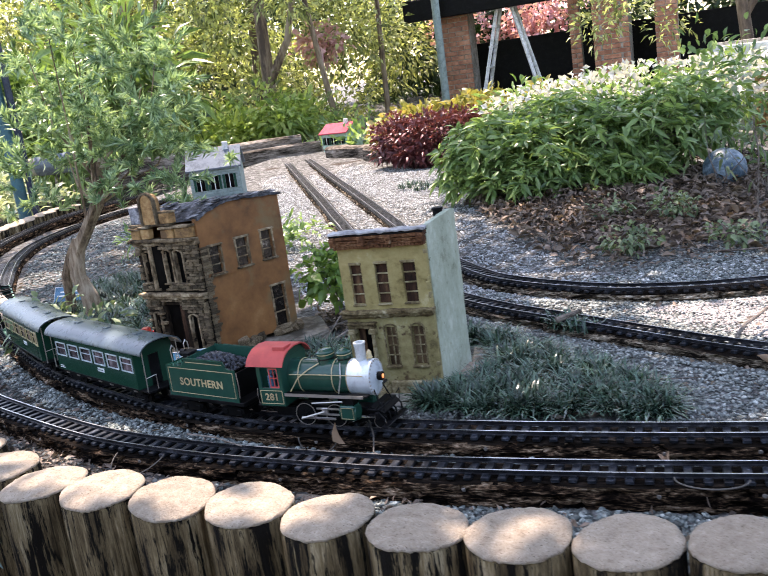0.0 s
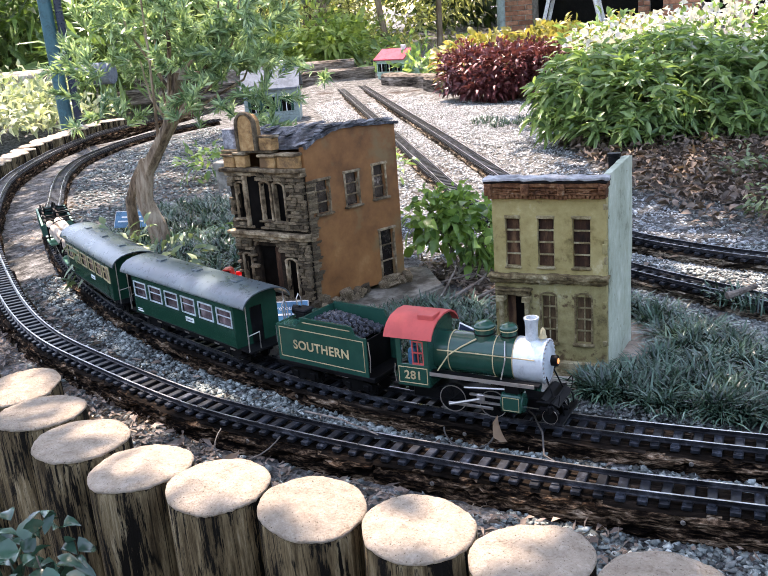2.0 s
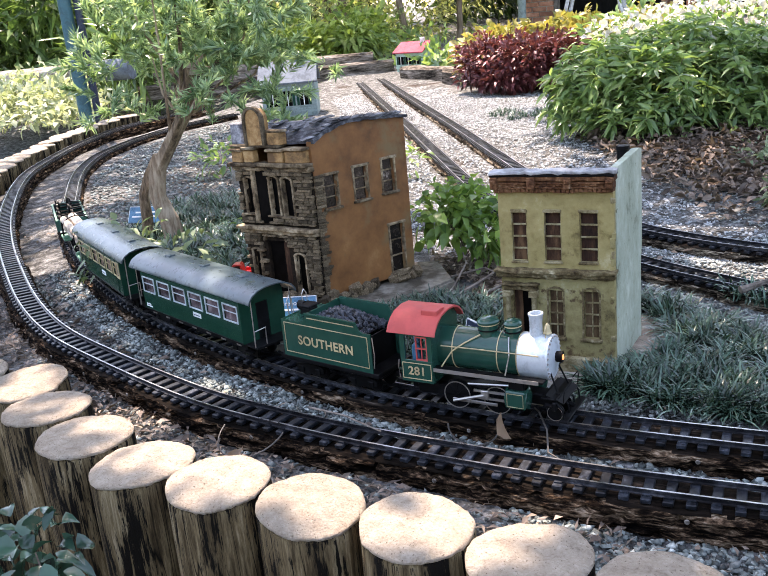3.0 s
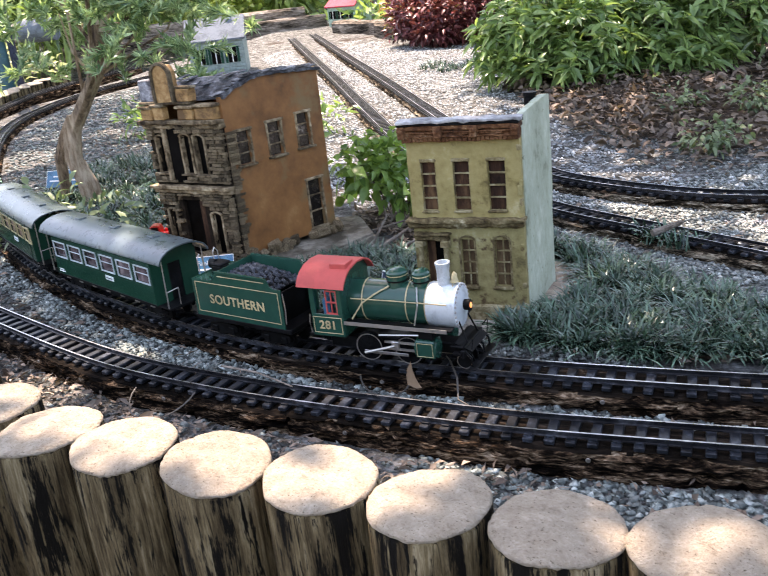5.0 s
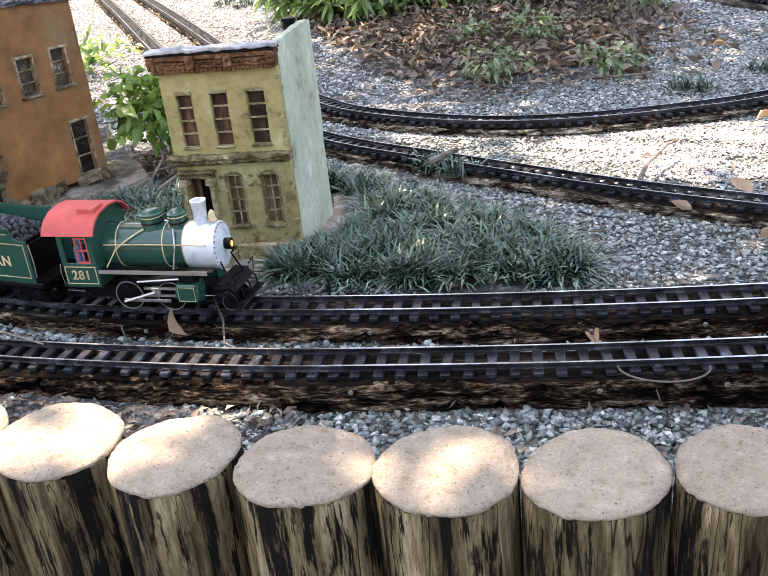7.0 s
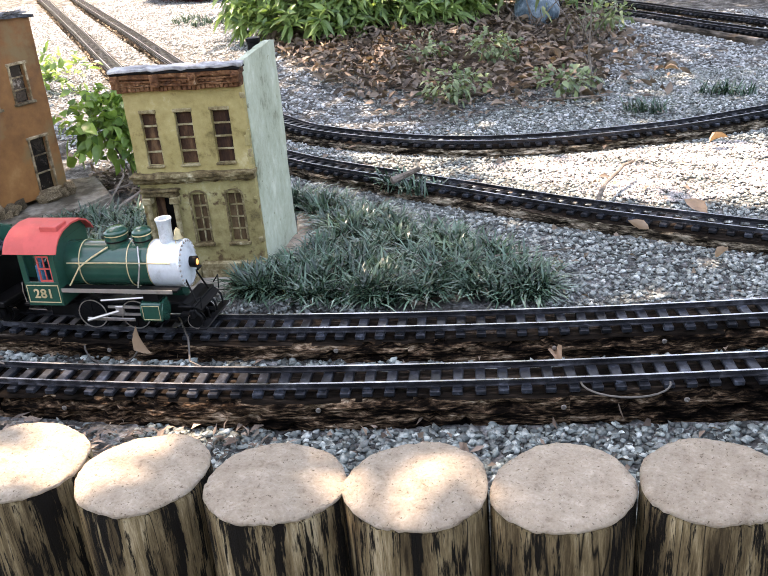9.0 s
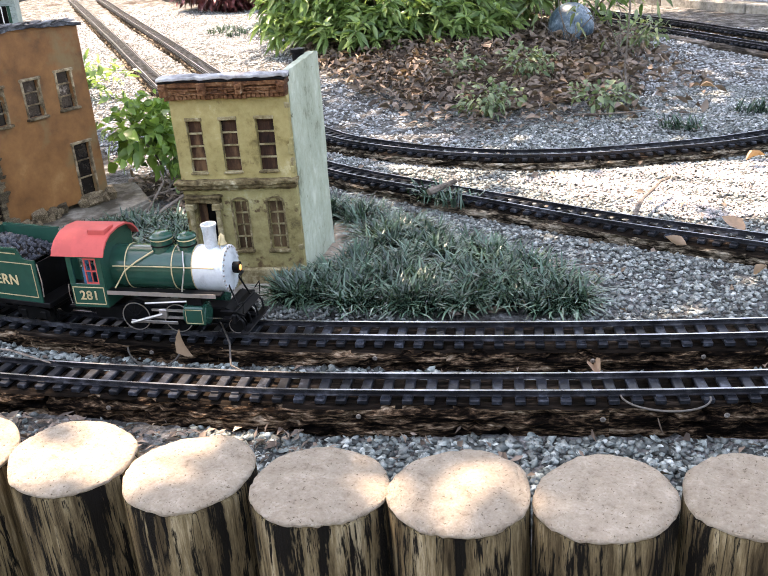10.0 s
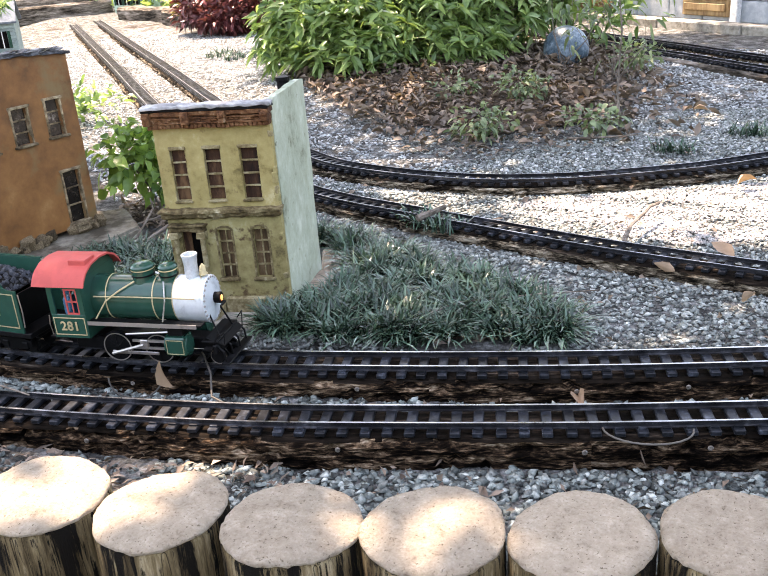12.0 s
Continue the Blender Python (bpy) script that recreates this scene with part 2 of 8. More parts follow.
M["white_roof"] = surface("bleached_roof", [(0.0, (0.10, 0.10, 0.10)), (0.4, (0.30, 0.30, 0.305)), (1.0, (0.58, 0.58, 0.58))], 60, 0.85, 0, 0.9, 0.003)
M["concrete"] = surface("concrete", [(0.25, (0.16, 0.145, 0.12)), (0.5, (0.29, 0.265, 0.225)), (0.8, (0.42, 0.39, 0.34))], 40, 0.9, 0, 0.5, 0.003)
M["slab"] = surface("dirty_slab", [(0.2, (0.07, 0.058, 0.042)), (0.5, (0.17, 0.148, 0.115)), (0.8, (0.30, 0.27, 0.22))], 35, 0.9, 0, 0.7, 0.004, spots=((0.06, 0.045, 0.03), 0.60, 0.12, 9), spec=0.15)
M["paver"] = surface("brown_paver", [(0.25, (0.15, 0.10, 0.075)), (0.5, (0.27, 0.20, 0.15)), (0.8, (0.40, 0.32, 0.25))], 30, 0.9, 0, 0.5, 0.003)
M["sign_blue"] = paint("sign_blue", (0.035, 0.16, 0.27), 0.3)
M["sign_navy"] = paint("sign_navy", (0.010, 0.022, 0.05), 0.3)
M["white"] = paint("white_paint", (0.72, 0.73, 0.73), 0.5)
M["green"] = paint("engine_green", (0.010, 0.062, 0.043), 0.20, dirt=0.04)
M["coach_green"] = paint("coach_green", (0.006, 0.046, 0.028), 0.18, dirt=0.04)
M["wagon_green"] = paint("wagon_green", (0.01, 0.075, 0.062), 0.4)
M["flat_green"] = paint("flat_car_green", (0.13, 0.30, 0.19), 0.45)
M["silver"] = paint("silver_paint", (0.62, 0.68, 0.72), 0.35, 0.35)
M["red"] = paint("cab_red", (0.50, 0.08, 0.07), 0.6, dirt=0.05, spec=0.25)
M["toy_red"] = paint("toy_red", (0.55, 0.014, 0.012), 0.3)
M["gold"] = paint("gold_lining", (0.50, 0.40, 0.22), 0.45)
M["grey_roof"] = paint("coach_roof_grey", (0.062, 0.088, 0.098), 0.30)
M["steel"] = paint("bright_steel", (0.5, 0.47, 0.44), 0.35, 0.8)
M["coal"] = surface("coal", [(0.2, (0.012, 0.014, 0.018)), (0.6, (0.05, 0.057, 0.07)), (1.0, (0.15, 0.165, 0.20))], 150, 0.35, 0, 0.8, random_shade=0.5)
M["curtain"] = surface("pinkish_interior", [(0.3, (0.15, 0.085, 0.06)), (0.6, (0.30, 0.19, 0.14)), (0.8, (0.44, 0.32, 0.26))], 40, 0.3, 0, 0.1, random_shade=0.45)
M["dim_pane"] = surface("dim_coach_pane", [(0.3, (0.035, 0.022, 0.024)), (0.6, (0.10, 0.068, 0.070)), (0.85, (0.26, 0.20, 0.20))], 40, 0.2, 0, 0.1, random_shade=0.5)
M["log"] = surface("load_log", [(0.25, (0.25, 0.19, 0.14)), (0.5, (0.44, 0.36, 0.28)), (0.8, (0.58, 0.50, 0.41))], 60, 0.8, 0, 0.4, 0.001, (0.2, 1.5, 1.5))
M["trunk"] = surface("tree_bark", [(0.25, (0.06, 0.038, 0.024)), (0.5, (0.24, 0.165, 0.105)), (0.8, (0.46, 0.36, 0.26))], 40, 0.9, 0, 1.0, 0.010, (1.6, 1.6, 0.3))
M["far_trunk"] = surface("far_tree_bark", [(0.25, (0.07, 0.045, 0.03)), (0.5, (0.19, 0.13, 0.085)), (0.8, (0.32, 0.25, 0.18))], 12, 0.9, 0, 0.8, 0.01, (1.6, 1.6, 0.3))
M["dry_leaf"] = leaf_material("dry_leaf", (0.03, 0.017, 0.011), (0.33, 0.245, 0.185), 0.65, 0.1, 0.08)
M["tan_leaf"] = leaf_material("tan_fallen_leaf", (0.13, 0.075, 0.042), (0.44, 0.29, 0.19), 0.6, 0.15)
M["shred"] = leaf_material("shredded_bark", (0.05, 0.033, 0.024), (0.36, 0.285, 0.225), 0.75, 0.05)
M["grass"] = leaf_material("mondo_grass", (0.002, 0.010, 0.0075), (0.11, 0.21, 0.145), 0.24, 0.12, 0.12)
M["olive_leaf"] = leaf_material("small_tree_leaf", (0.04, 0.13, 0.06), (0.60, 0.78, 0.46), 0.18, 0.40, 0.12)
M["shrub_leaf"] = leaf_material("shrub_leaf", (0.035, 0.115, 0.03), (0.39, 0.55, 0.21), 0.28, 0.40)
M["lime_leaf"] = leaf_material("lime_leaf", (0.07, 0.17, 0.03), (0.50, 0.62, 0.19), 0.35, 0.45)
# far foliage: sun and shade put into a pale and a dark leaf colour
M["far_leaf"] = leaf_material("sunlit_far_foliage", (0.018, 0.042, 0.012), (0.82, 0.88, 0.40), 0.4, 0.5, 0.20)
M["dark_leaf"] = leaf_material("shade_dark_foliage", (0.006, 0.020, 0.007), (0.08, 0.15, 0.045), 0.5, 0.3, 0.2)
M["red_leaf"] = leaf_material("crimson_leaf", (0.035, 0.012, 0.016), (0.26, 0.075, 0.08), 0.35, 0.25)
M["amber_leaf"] = leaf_material("amber_leaf", (0.16, 0.20, 0.05), (0.50, 0.40, 0.14), 0.4, 0.35)
M["canopy_leaf"] = leaf_material("canopy_leaf", (0.03, 0.05, 0.025), (0.10, 0.12, 0.06), 0.5, 0.12)
M["weed_leaf"] = leaf_material("weed_leaf", (0.05, 0.10, 0.05), (0.32, 0.40, 0.22), 0.5, 0.3)
M["holly_leaf"] = leaf_material("glossy_leaf", (0.006, 0.024, 0.016), (0.05, 0.13, 0.085), 0.20, 0.12)
M["pale_leaf"] = leaf_material("pale_bush_leaf", (0.09, 0.16, 0.065), (0.72, 0.76, 0.56), 0.35, 0.4)
M["blade_leaf"] = leaf_material("blade_leaf", (0.012, 0.05, 0.014), (0.27, 0.42, 0.13), 0.28, 0.35, 0.15)
M["broad_leaf"] = leaf_material("broad_leaf", (0.03, 0.11, 0.025), (0.34, 0.52, 0.13), 0.3, 0.45)
M["petal"] = leaf_material("white_petal", (0.58, 0.57, 0.56), (0.80, 0.79, 0.79), 0.5, 0.25)
M["pink"] = leaf_material("pink_petal", (0.62, 0.26, 0.31), (0.86, 0.58, 0.60), 0.5, 0.3)
M["brick"] = surface("brick_pillar", [(0.3, (0.25, 0.10, 0.06)), (0.6, (0.42, 0.19, 0.115)), (0.85, (0.50, 0.28, 0.19))], 14, 0.85, 0, 0.5, random_shade=0.15)
M["pole"] = paint("teal_pole", (0.025, 0.11, 0.14), 0.35)
M["blue_glass"] = surface("blue_glass_ball", [(0.1, (0.012, 0.035, 0.05)), (0.45, (0.055, 0.105, 0.14)), (0.9, (0.27, 0.35, 0.40))], 60, 0.4, 0, 0.5, 0.004)
M["siding"] = paint("pale_siding", (0.26, 0.33, 0.32), 0.7, spec=0.1)
M["mint"] = paint("mint_siding", (0.40, 0.55, 0.47), 0.6, spec=0.2)
M["rose_roof"] = paint("rose_roof", (0.42, 0.08, 0.105), 0.8, spec=0.1)
M["grey_shingle"] = paint("grey_shingle", (0.13, 0.155, 0.185), 0.85, spec=0.06)
M["wire"] = paint("grey_wire", (0.07, 0.06, 0.05), 0.6)
M["twig"] = surface("dry_twig", [(0.3, (0.085, 0.065, 0.05)), (0.8, (0.25, 0.21, 0.175))], 80, 0.9, 0, 0.4)
M["blockwall"] = surface("blue_grey_block", [(0.3, (0.34, 0.38, 0.42)), (0.8, (0.55, 0.58, 0.60))], 20, 0.85, 0, 0.4)
M["planks"] = surface("honey_planks", [(0.3, (0.20, 0.12, 0.055)), (0.8, (0.42, 0.28, 0.14))], 40, 0.7, 0, 0.4, 0.002, (1, 1, 0.2))


# ---- mesh helpers ----
def thing(name, label, category, group="", kind="", at=(0, 0, 0), rz=0.0):
    ob = new(name)
    ob.empty_display_size = 0.05
    ob.matrix_basis = pose(at[0], at[1], at[2], 0, 0, rz)
    return tagged(ob, label, category, group, kind)


def part(name, bm, material, parent=None, label="", smooth=False, crease=38):
    me = bpy.data.meshes.new(name)
    if smooth:
        for f in bm.faces:
            f.smooth = True
    bm.to_mesh(me)
    bm.free()
    if smooth:
        me.set_sharp_from_angle(angle=radians(crease))
    me.materials.append(material)
    ob = new(name, me)
    if parent:
        ob.parent = parent
    return tagged(ob, label)


def bm_box(lo, hi, bevel=0.0, bm=None, turn=None):
    b = bmesh.new()
    bmesh.ops.create_cube(b, size=1)
    for v in b.verts:
        v.co = Vector([lo[i] + (v.co[i] + 0.5) * (hi[i] - lo[i]) for i in range(3)])
    if bevel:
        bmesh.ops.bevel(b, geom=b.edges[:], offset=bevel, segments=1, affect="EDGES")
    return joined(bm, b, turn)


def joined(bm, b, turn=None):
    if turn is not None:
        b.transform(turn)
    if bm is None:
        return b
    tmp = bpy.data.meshes.new("tmp")
    b.to_mesh(tmp)
    b.free()
    bm.from_mesh(tmp)
    bpy.data.meshes.remove(tmp)
    return bm


def bm_tube(p0, p1, r0, r1=None, seg=12, bm=None, caps=True):
    p0, p1 = Vector(p0), Vector(p1)
    r1 = r0 if r1 is None else r1
    b = bmesh.new()
    bmesh.ops.create_cone(b, cap_ends=caps, segments=seg, radius1=r0, radius2=r1, depth=(p1 - p0).length)
    q = (p1 - p0).to_track_quat("Z", "Y").to_matrix().to_4x4()
    return joined(bm, b, Matrix.Translation((p0 + p1) / 2) @ q)


def bm_ball(c, r, bm=None, sub=2, scale=(1, 1, 1)):
    b = bmesh.new()
    bmesh.ops.create_icosphere(b, subdivisions=sub, radius=r)
    return joined(bm, b, Matrix.Translation(c) @ Matrix.Diagonal((*scale, 1)))


def bm_spin(profile, seg=24, bm=None, turn=None):
    """A lathe: (radius, height) rows about z."""
    b = bmesh.new()
    rings = []
    for r, z in profile:
        rings.append([b.verts.new((r * math.cos(a), r * math.sin(a), z)) for a in (2 * math.pi * i / seg for i in range(seg))])
    for a, c in zip(rings, rings[1:]):
        for i in range(seg):
            b.faces.new((a[i], a[(i + 1) % seg], c[(i + 1) % seg], c[i]))
    b.faces.new(rings[-1])
    b.faces.new(rings[0][::-1])
    return joined(bm, b, turn)


def bm_ring(r0, r1, z0, z1, seg=24, bm=None, turn=None):
    """A flat ring about z, open in the middle."""
    b = bmesh.new()
    rows = [[b.verts.new((r * math.cos(2 * math.pi * i / seg), r * math.sin(2 * math.pi * i / seg), z)) for i in range(seg)] for r, z in ((r0, z0), (r1, z0), (r1, z1), (r0, z1))]
    for a, c in zip(rows, rows[1:] + rows[:1]):
        for i in range(seg):
            b.faces.new((a[i], a[(i + 1) % seg], c[(i + 1) % seg], c[i]))
    return joined(bm, b, turn)


def bm_extrude(outline, lo, hi, axis="y", bm=None, turn=None):
    """A flat outline (u, v) drawn out from lo to hi along an axis: x: (y, z), y: (x, z), z: (x, y)."""
    place = {"x": lambda u, v, w: (w, u, v), "y": lambda u, v, w: (u, w, v), "z": lambda u, v, w: (u, v, w)}[axis]
    b = bmesh.new()
    a = [b.verts.new(place(u, v, lo)) for u, v in outline]
    c = [b.verts.new(place(u, v, hi)) for u, v in outline]
    b.faces.new(a)
    b.faces.new(c[::-1])
    for i in range(len(a)):
        j = (i + 1) % len(a)
        b.faces.new((a[j], a[i], c[i], c[j]))
    bmesh.ops.recalc_face_normals(b, faces=b.faces[:])
    return joined(bm, b, turn)


def bm_path(points, r, seg=6, bm=None, taper=1.0):
    """A round rod along points."""
    b = bmesh.new()
    pts = [Vector(p) for p in points]
    rings = []
    for i, p in enumerate(pts):
        d = (pts[min(i + 1, len(pts) - 1)] - pts[max(i - 1, 0)]).normalized()
        q = d.to_track_quat("Z", "Y")
        rad = r * (1 + (taper - 1) * i / (len(pts) - 1))
        rings.append([b.verts.new(p + q @ Vector((rad * math.cos(a), rad * math.sin(a), 0))) for a in (2 * math.pi * k / seg for k in range(seg))])
    for a, c in zip(rings, rings[1:]):
        for i in range(seg):
            b.faces.new((a[i], a[(i + 1) % seg], c[(i + 1) % seg], c[i]))
    b.faces.new(rings[-1])
    b.faces.new(rings[0][::-1])
    return joined(bm, b)


def roughen(bm, amount, scale, seed=0.0):
    for v in bm.verts:
        v.co += amount * Vector(noise.noise_vector(v.co * scale + Vector((seed, seed * 1.7, 3.1))))
    return bm


def ragged(bm, cuts, amount, scale, seed=0.0):
    """Cuts long edges up and roughens the whole: crumbled masonry and torn edges."""
    long = [e for e in bm.edges if e.calc_length() > 0.02]
    bmesh.ops.subdivide_edges(bm, edges=long, cuts=cuts, use_grid_fill=True)
    return roughen(bm, amount, scale, seed)


def glide(points, step=0.01):
    """A smooth line through the points, resampled at even steps. Returns places and directions."""
    P = np.array(points, float)
    ext = np.vstack([2 * P[0] - P[1], P, 2 * P[-1] - P[-2]])
    out = []
    for i in range(1, len(ext) - 2):
        a, b, c, d = ext[i - 1:i + 3]
        for t in np.linspace(0, 1, 40, endpoint=False):
            out.append(0.5 * (2 * b + (c - a) * t + (2 * a - 5 * b + 4 * c - d) * t * t + (3 * b - a - 3 * c + d) * t ** 3))
    out.append(P[-1])
    out = np.array(out)
    s = np.r_[0, np.cumsum(np.linalg.norm(np.diff(out, axis=0), axis=1))]
    at = np.arange(0, s[-1], step)
    pos = np.c_[np.interp(at, s, out[:, 0]), np.interp(at, s, out[:, 1])]
    for _ in range(30):
        pos[1:-1] = 0.25 * pos[:-2] + 0.5 * pos[1:-1] + 0.25 * pos[2:]
    d = np.gradient(pos, axis=0)
    return pos, d / np.linalg.norm(d, axis=1)[:, None]


def leaves(name, places, aims, length, width, material, parent=None, seed=1, vary=0.4, fold=0.18, droop=0.25, fine=False):
    """Many leaves in one mesh, each a folded blade from its place along its aim; fine ones have a rounded outline and a midrib."""
    rng = np.random.default_rng(seed)
    n = len(places)
    d = aims / np.maximum(np.linalg.norm(aims, axis=1), 1e-6)[:, None]
    r = rng.normal(size=(n, 3)) * 0.6 + np.array([0, 0, 0.8])
    side = np.cross(d, r)
    side /= np.maximum(np.linalg.norm(side, axis=1), 1e-6)[:, None]
    up = np.cross(side, d)
    L = (length * (1 + vary * rng.uniform(-1, 1, n)))[:, None]
    W = (width * (1 + vary * rng.uniform(-1, 1, n)))[:, None]
    drop = np.array([[0, 0, -1.0]])
    if fine:
        curl = fold * rng.uniform(0.3, 1.8, n)[:, None]
        cols = []
        for t, w in ((0.0, 0.0), (0.14, 0.55), (0.38, 1.0), (0.68, 0.72), (1.0, 0.0)):
            mid = places + d * L * t + drop * L * droop * t * t + up * L * curl * 0.5 * t * (1 - t)
            if w:
                lift = up * W * curl * w
                cols += [mid - side * W * 0.5 * w + lift, mid, mid + side * W * 0.5 * w + lift]
            else:
                cols.append(mid)
        v = np.stack(cols, 1).reshape(-1, 3)
        tri = [[0, 2, 1], [0, 3, 2]]
        for a in (1, 4):
            tri += [[a, a + 1, a + 4], [a, a + 4, a + 3], [a + 1, a + 2, a + 5], [a + 1, a + 5, a + 4]]
        tri += [[7, 8, 10], [8, 9, 10]]
        f = (np.array([tri]) + (np.arange(n) * 11)[:, None, None]).reshape(-1, 3)
    else:
        p1 = places + d * L * 0.45 + up * L * fold * 0.3 + drop * L * droop * 0.2
        p2 = places + d * L + drop * L * droop
        e1 = p1 + side * W * 0.5 + up * W * fold
        e2 = p1 - side * W * 0.5 + up * W * fold
        v = np.stack([places, e1, p2, e2, p1], axis=1).reshape(-1, 3)
        f = (np.array([[[0, 1, 4], [1, 2, 4], [0, 4, 3], [4, 2, 3]]]) + (np.arange(n) * 5)[:, None, None]).reshape(-1, 3)
    me = bpy.data.meshes.new(name)
    me.vertices.add(len(v))
    me.vertices.foreach_set("co", v.ravel())
    me.loops.add(len(f) * 3)
    me.loops.foreach_set("vertex_index", f.ravel().astype(np.int32))
    me.polygons.add(len(f))
    me.polygons.foreach_set("loop_start", np.arange(len(f), dtype=np.int32) * 3)
    if fine:
        me.polygons.foreach_set("use_smooth", np.ones(len(f), dtype=bool))
    me.update(calc_edges=True)
    me.materials.append(material)
    ob = new(name, me)
    if parent:
        ob.parent = parent
    return ob


def clump(rng, n, centre, size, hollow=0.5):
    """Places inside an ellipsoid, thinned towards its middle, and their aims outwards."""
    u = rng.normal(size=(n, 3))
    u /= np.linalg.norm(u, axis=1)[:, None]
    rad = (hollow + (1 - hollow) * rng.uniform(0, 1, n)) ** 0.7
    rad *= 1 + 0.22 * np.sin(u[:, 0] * 7 + centre[0] * 5) * np.cos(u[:, 1] * 6 + centre[1] * 3)
    p = u * rad[:, None]
    return np.array(centre) + p * np.array(size), u + rng.normal(size=(n, 3)) * 0.55 + np.array([0, 0, 0.25])


# ---- the lines of the layout ----
INNER = [(1.9, 1.80), (1.2, 1.72), (0.6, 1.66), (0.07, 1.617), (-0.22, 1.604), (-0.466, 1.602), (-0.70, 1.609), (-0.99, 1.640), (-1.233, 1.702), (-1.575, 1.842), (-1.80, 1.952), (-2.10, 2.145), (-2.42, 2.39), (-2.76, 2.70), (-3.05, 3.0), (-3.24, 3.22), (-3.48, 3.50), (-3.74, 3.84), (-3.97, 4.23), (-4.10, 4.60), (-4.18, 4.95), (-4.20, 5.4), (-4.10, 5.9)]
OUTER = [(1.9, 1.64), (1.2, 1.55), (0.6, 1.495), (0.08, 1.456), (-0.15, 1.442), (-0.42, 1.434), (-0.60, 1.434), (-0.90, 1.454), (-1.11, 1.481), (-1.354, 1.533), (-1.71, 1.666), (-1.95, 1.775), (-2.21, 1.945), (-2.52, 2.19), (-2.85, 2.47), (-3.20, 2.80), (-3.55, 3.17), (-3.82, 3.48), (-4.03, 3.76), (-4.24, 4.12), (-4.45, 4.53), (-4.56, 4.81), (-4.72, 5.25), (-4.78, 5.8), (-4.70, 6.4)]
TRACK_B = [(1.6, 1.72), (0.8, 1.80), (0.45, 1.90), (0.19, 2.015), (-0.03, 2.122), (-0.23, 2.242), (-0.44, 2.37), (-0.684, 2.528), (-1.0, 2.82), (-1.29, 3.185), (-1.87, 4.17), (-2.43, 5.14), (-2.9, 5.94), (-3.38, 6.76), (-4.05, 7.9)]
TRACK_A = [(1.7, 3.9), (1.2, 3.3), (0.8, 2.97), (0.372, 2.744), (0.165, 2.677), (-0.085, 2.633), (-0.338, 2.654), (-0.619, 2.777), (-0.80, 2.93), (-1.12, 3.37), (-1.51, 4.03), (-2.0, 4.87), (-2.5, 5.71), (-3.0, 6.55), (-3.6, 7.57), (-3.95, 8.15)]
TRACK_C = [(1.10, 3.58), (0.96, 3.82), (0.857, 3.99), (0.71, 4.235), (0.61, 4.42), (0.51, 4.60), (0.385, 4.80), (0.24, 5.05), (0.05, 5.36), (-0.2, 5.8)]
TRACK_D = [(1.25, 3.70), (1.10, 3.95), (0.93, 4.26), (0.77, 4.51), (0.67, 4.69), (0.56, 4.89), (0.45, 5.06), (0.28, 5.34), (0.0, 5.8)]
POSTS = [(1.28, 1.275), (1.125, 1.262), (0.97, 1.247), (0.815, 1.225), (0.66, 1.20), (0.505, 1.175), (0.35, 1.16), (0.19, 1.15), (0.035, 1.143), (-0.12, 1.14), (-0.274, 1.14), (-0.43, 1.142), (-0.588, 1.157), (-0.748, 1.18), (-0.915, 1.194), (-1.078, 1.206), (-1.238, 1.231), (-1.394, 1.274), (-1.545, 1.341), (-1.681, 1.432)]
po, do = glide(OUTER)
left_row = po + np.c_[-do[:, 1], do[:, 0]] * np.interp(po[:, 1], (2.3, 3.8), (0.27, 0.15))[:, None]
i0 = int(np.argmin(np.hypot(left_row[:, 0] + 1.81, left_row[:, 1] - 1.53)))
POSTS += [tuple(left_row[i]) for i in range(i0, len(left_row), 15)][:36]
EDGE = np.array([(60.0, 1.7), (3.0, 1.5)] + POSTS + [(-5.6, 8.0)])


def inside(x, y):
    """Metres behind the row of posts (negative: on the visitors' path)."""
    q = np.stack([np.ravel(x), np.ravel(y)], 1)
    best = np.full(len(q), 1e9)
    sign = np.ones(len(q))
    for a, b in zip(EDGE, EDGE[1:]):
        d = b - a
        t = np.clip(((q - a) @ d) / (d @ d), 0, 1)
        w = q - (a + t[:, None] * d)
        dist = np.hypot(w[:, 0], w[:, 1])
        s = np.sign(d[0] * (q[:, 1] - a[1]) - d[1] * (q[:, 0] - a[0]))
        near = dist < best
        best = np.where(near, dist, best)
        sign = np.where(near, -s, sign)
    return (best * sign).reshape(np.shape(x))


DISTANCES = {}


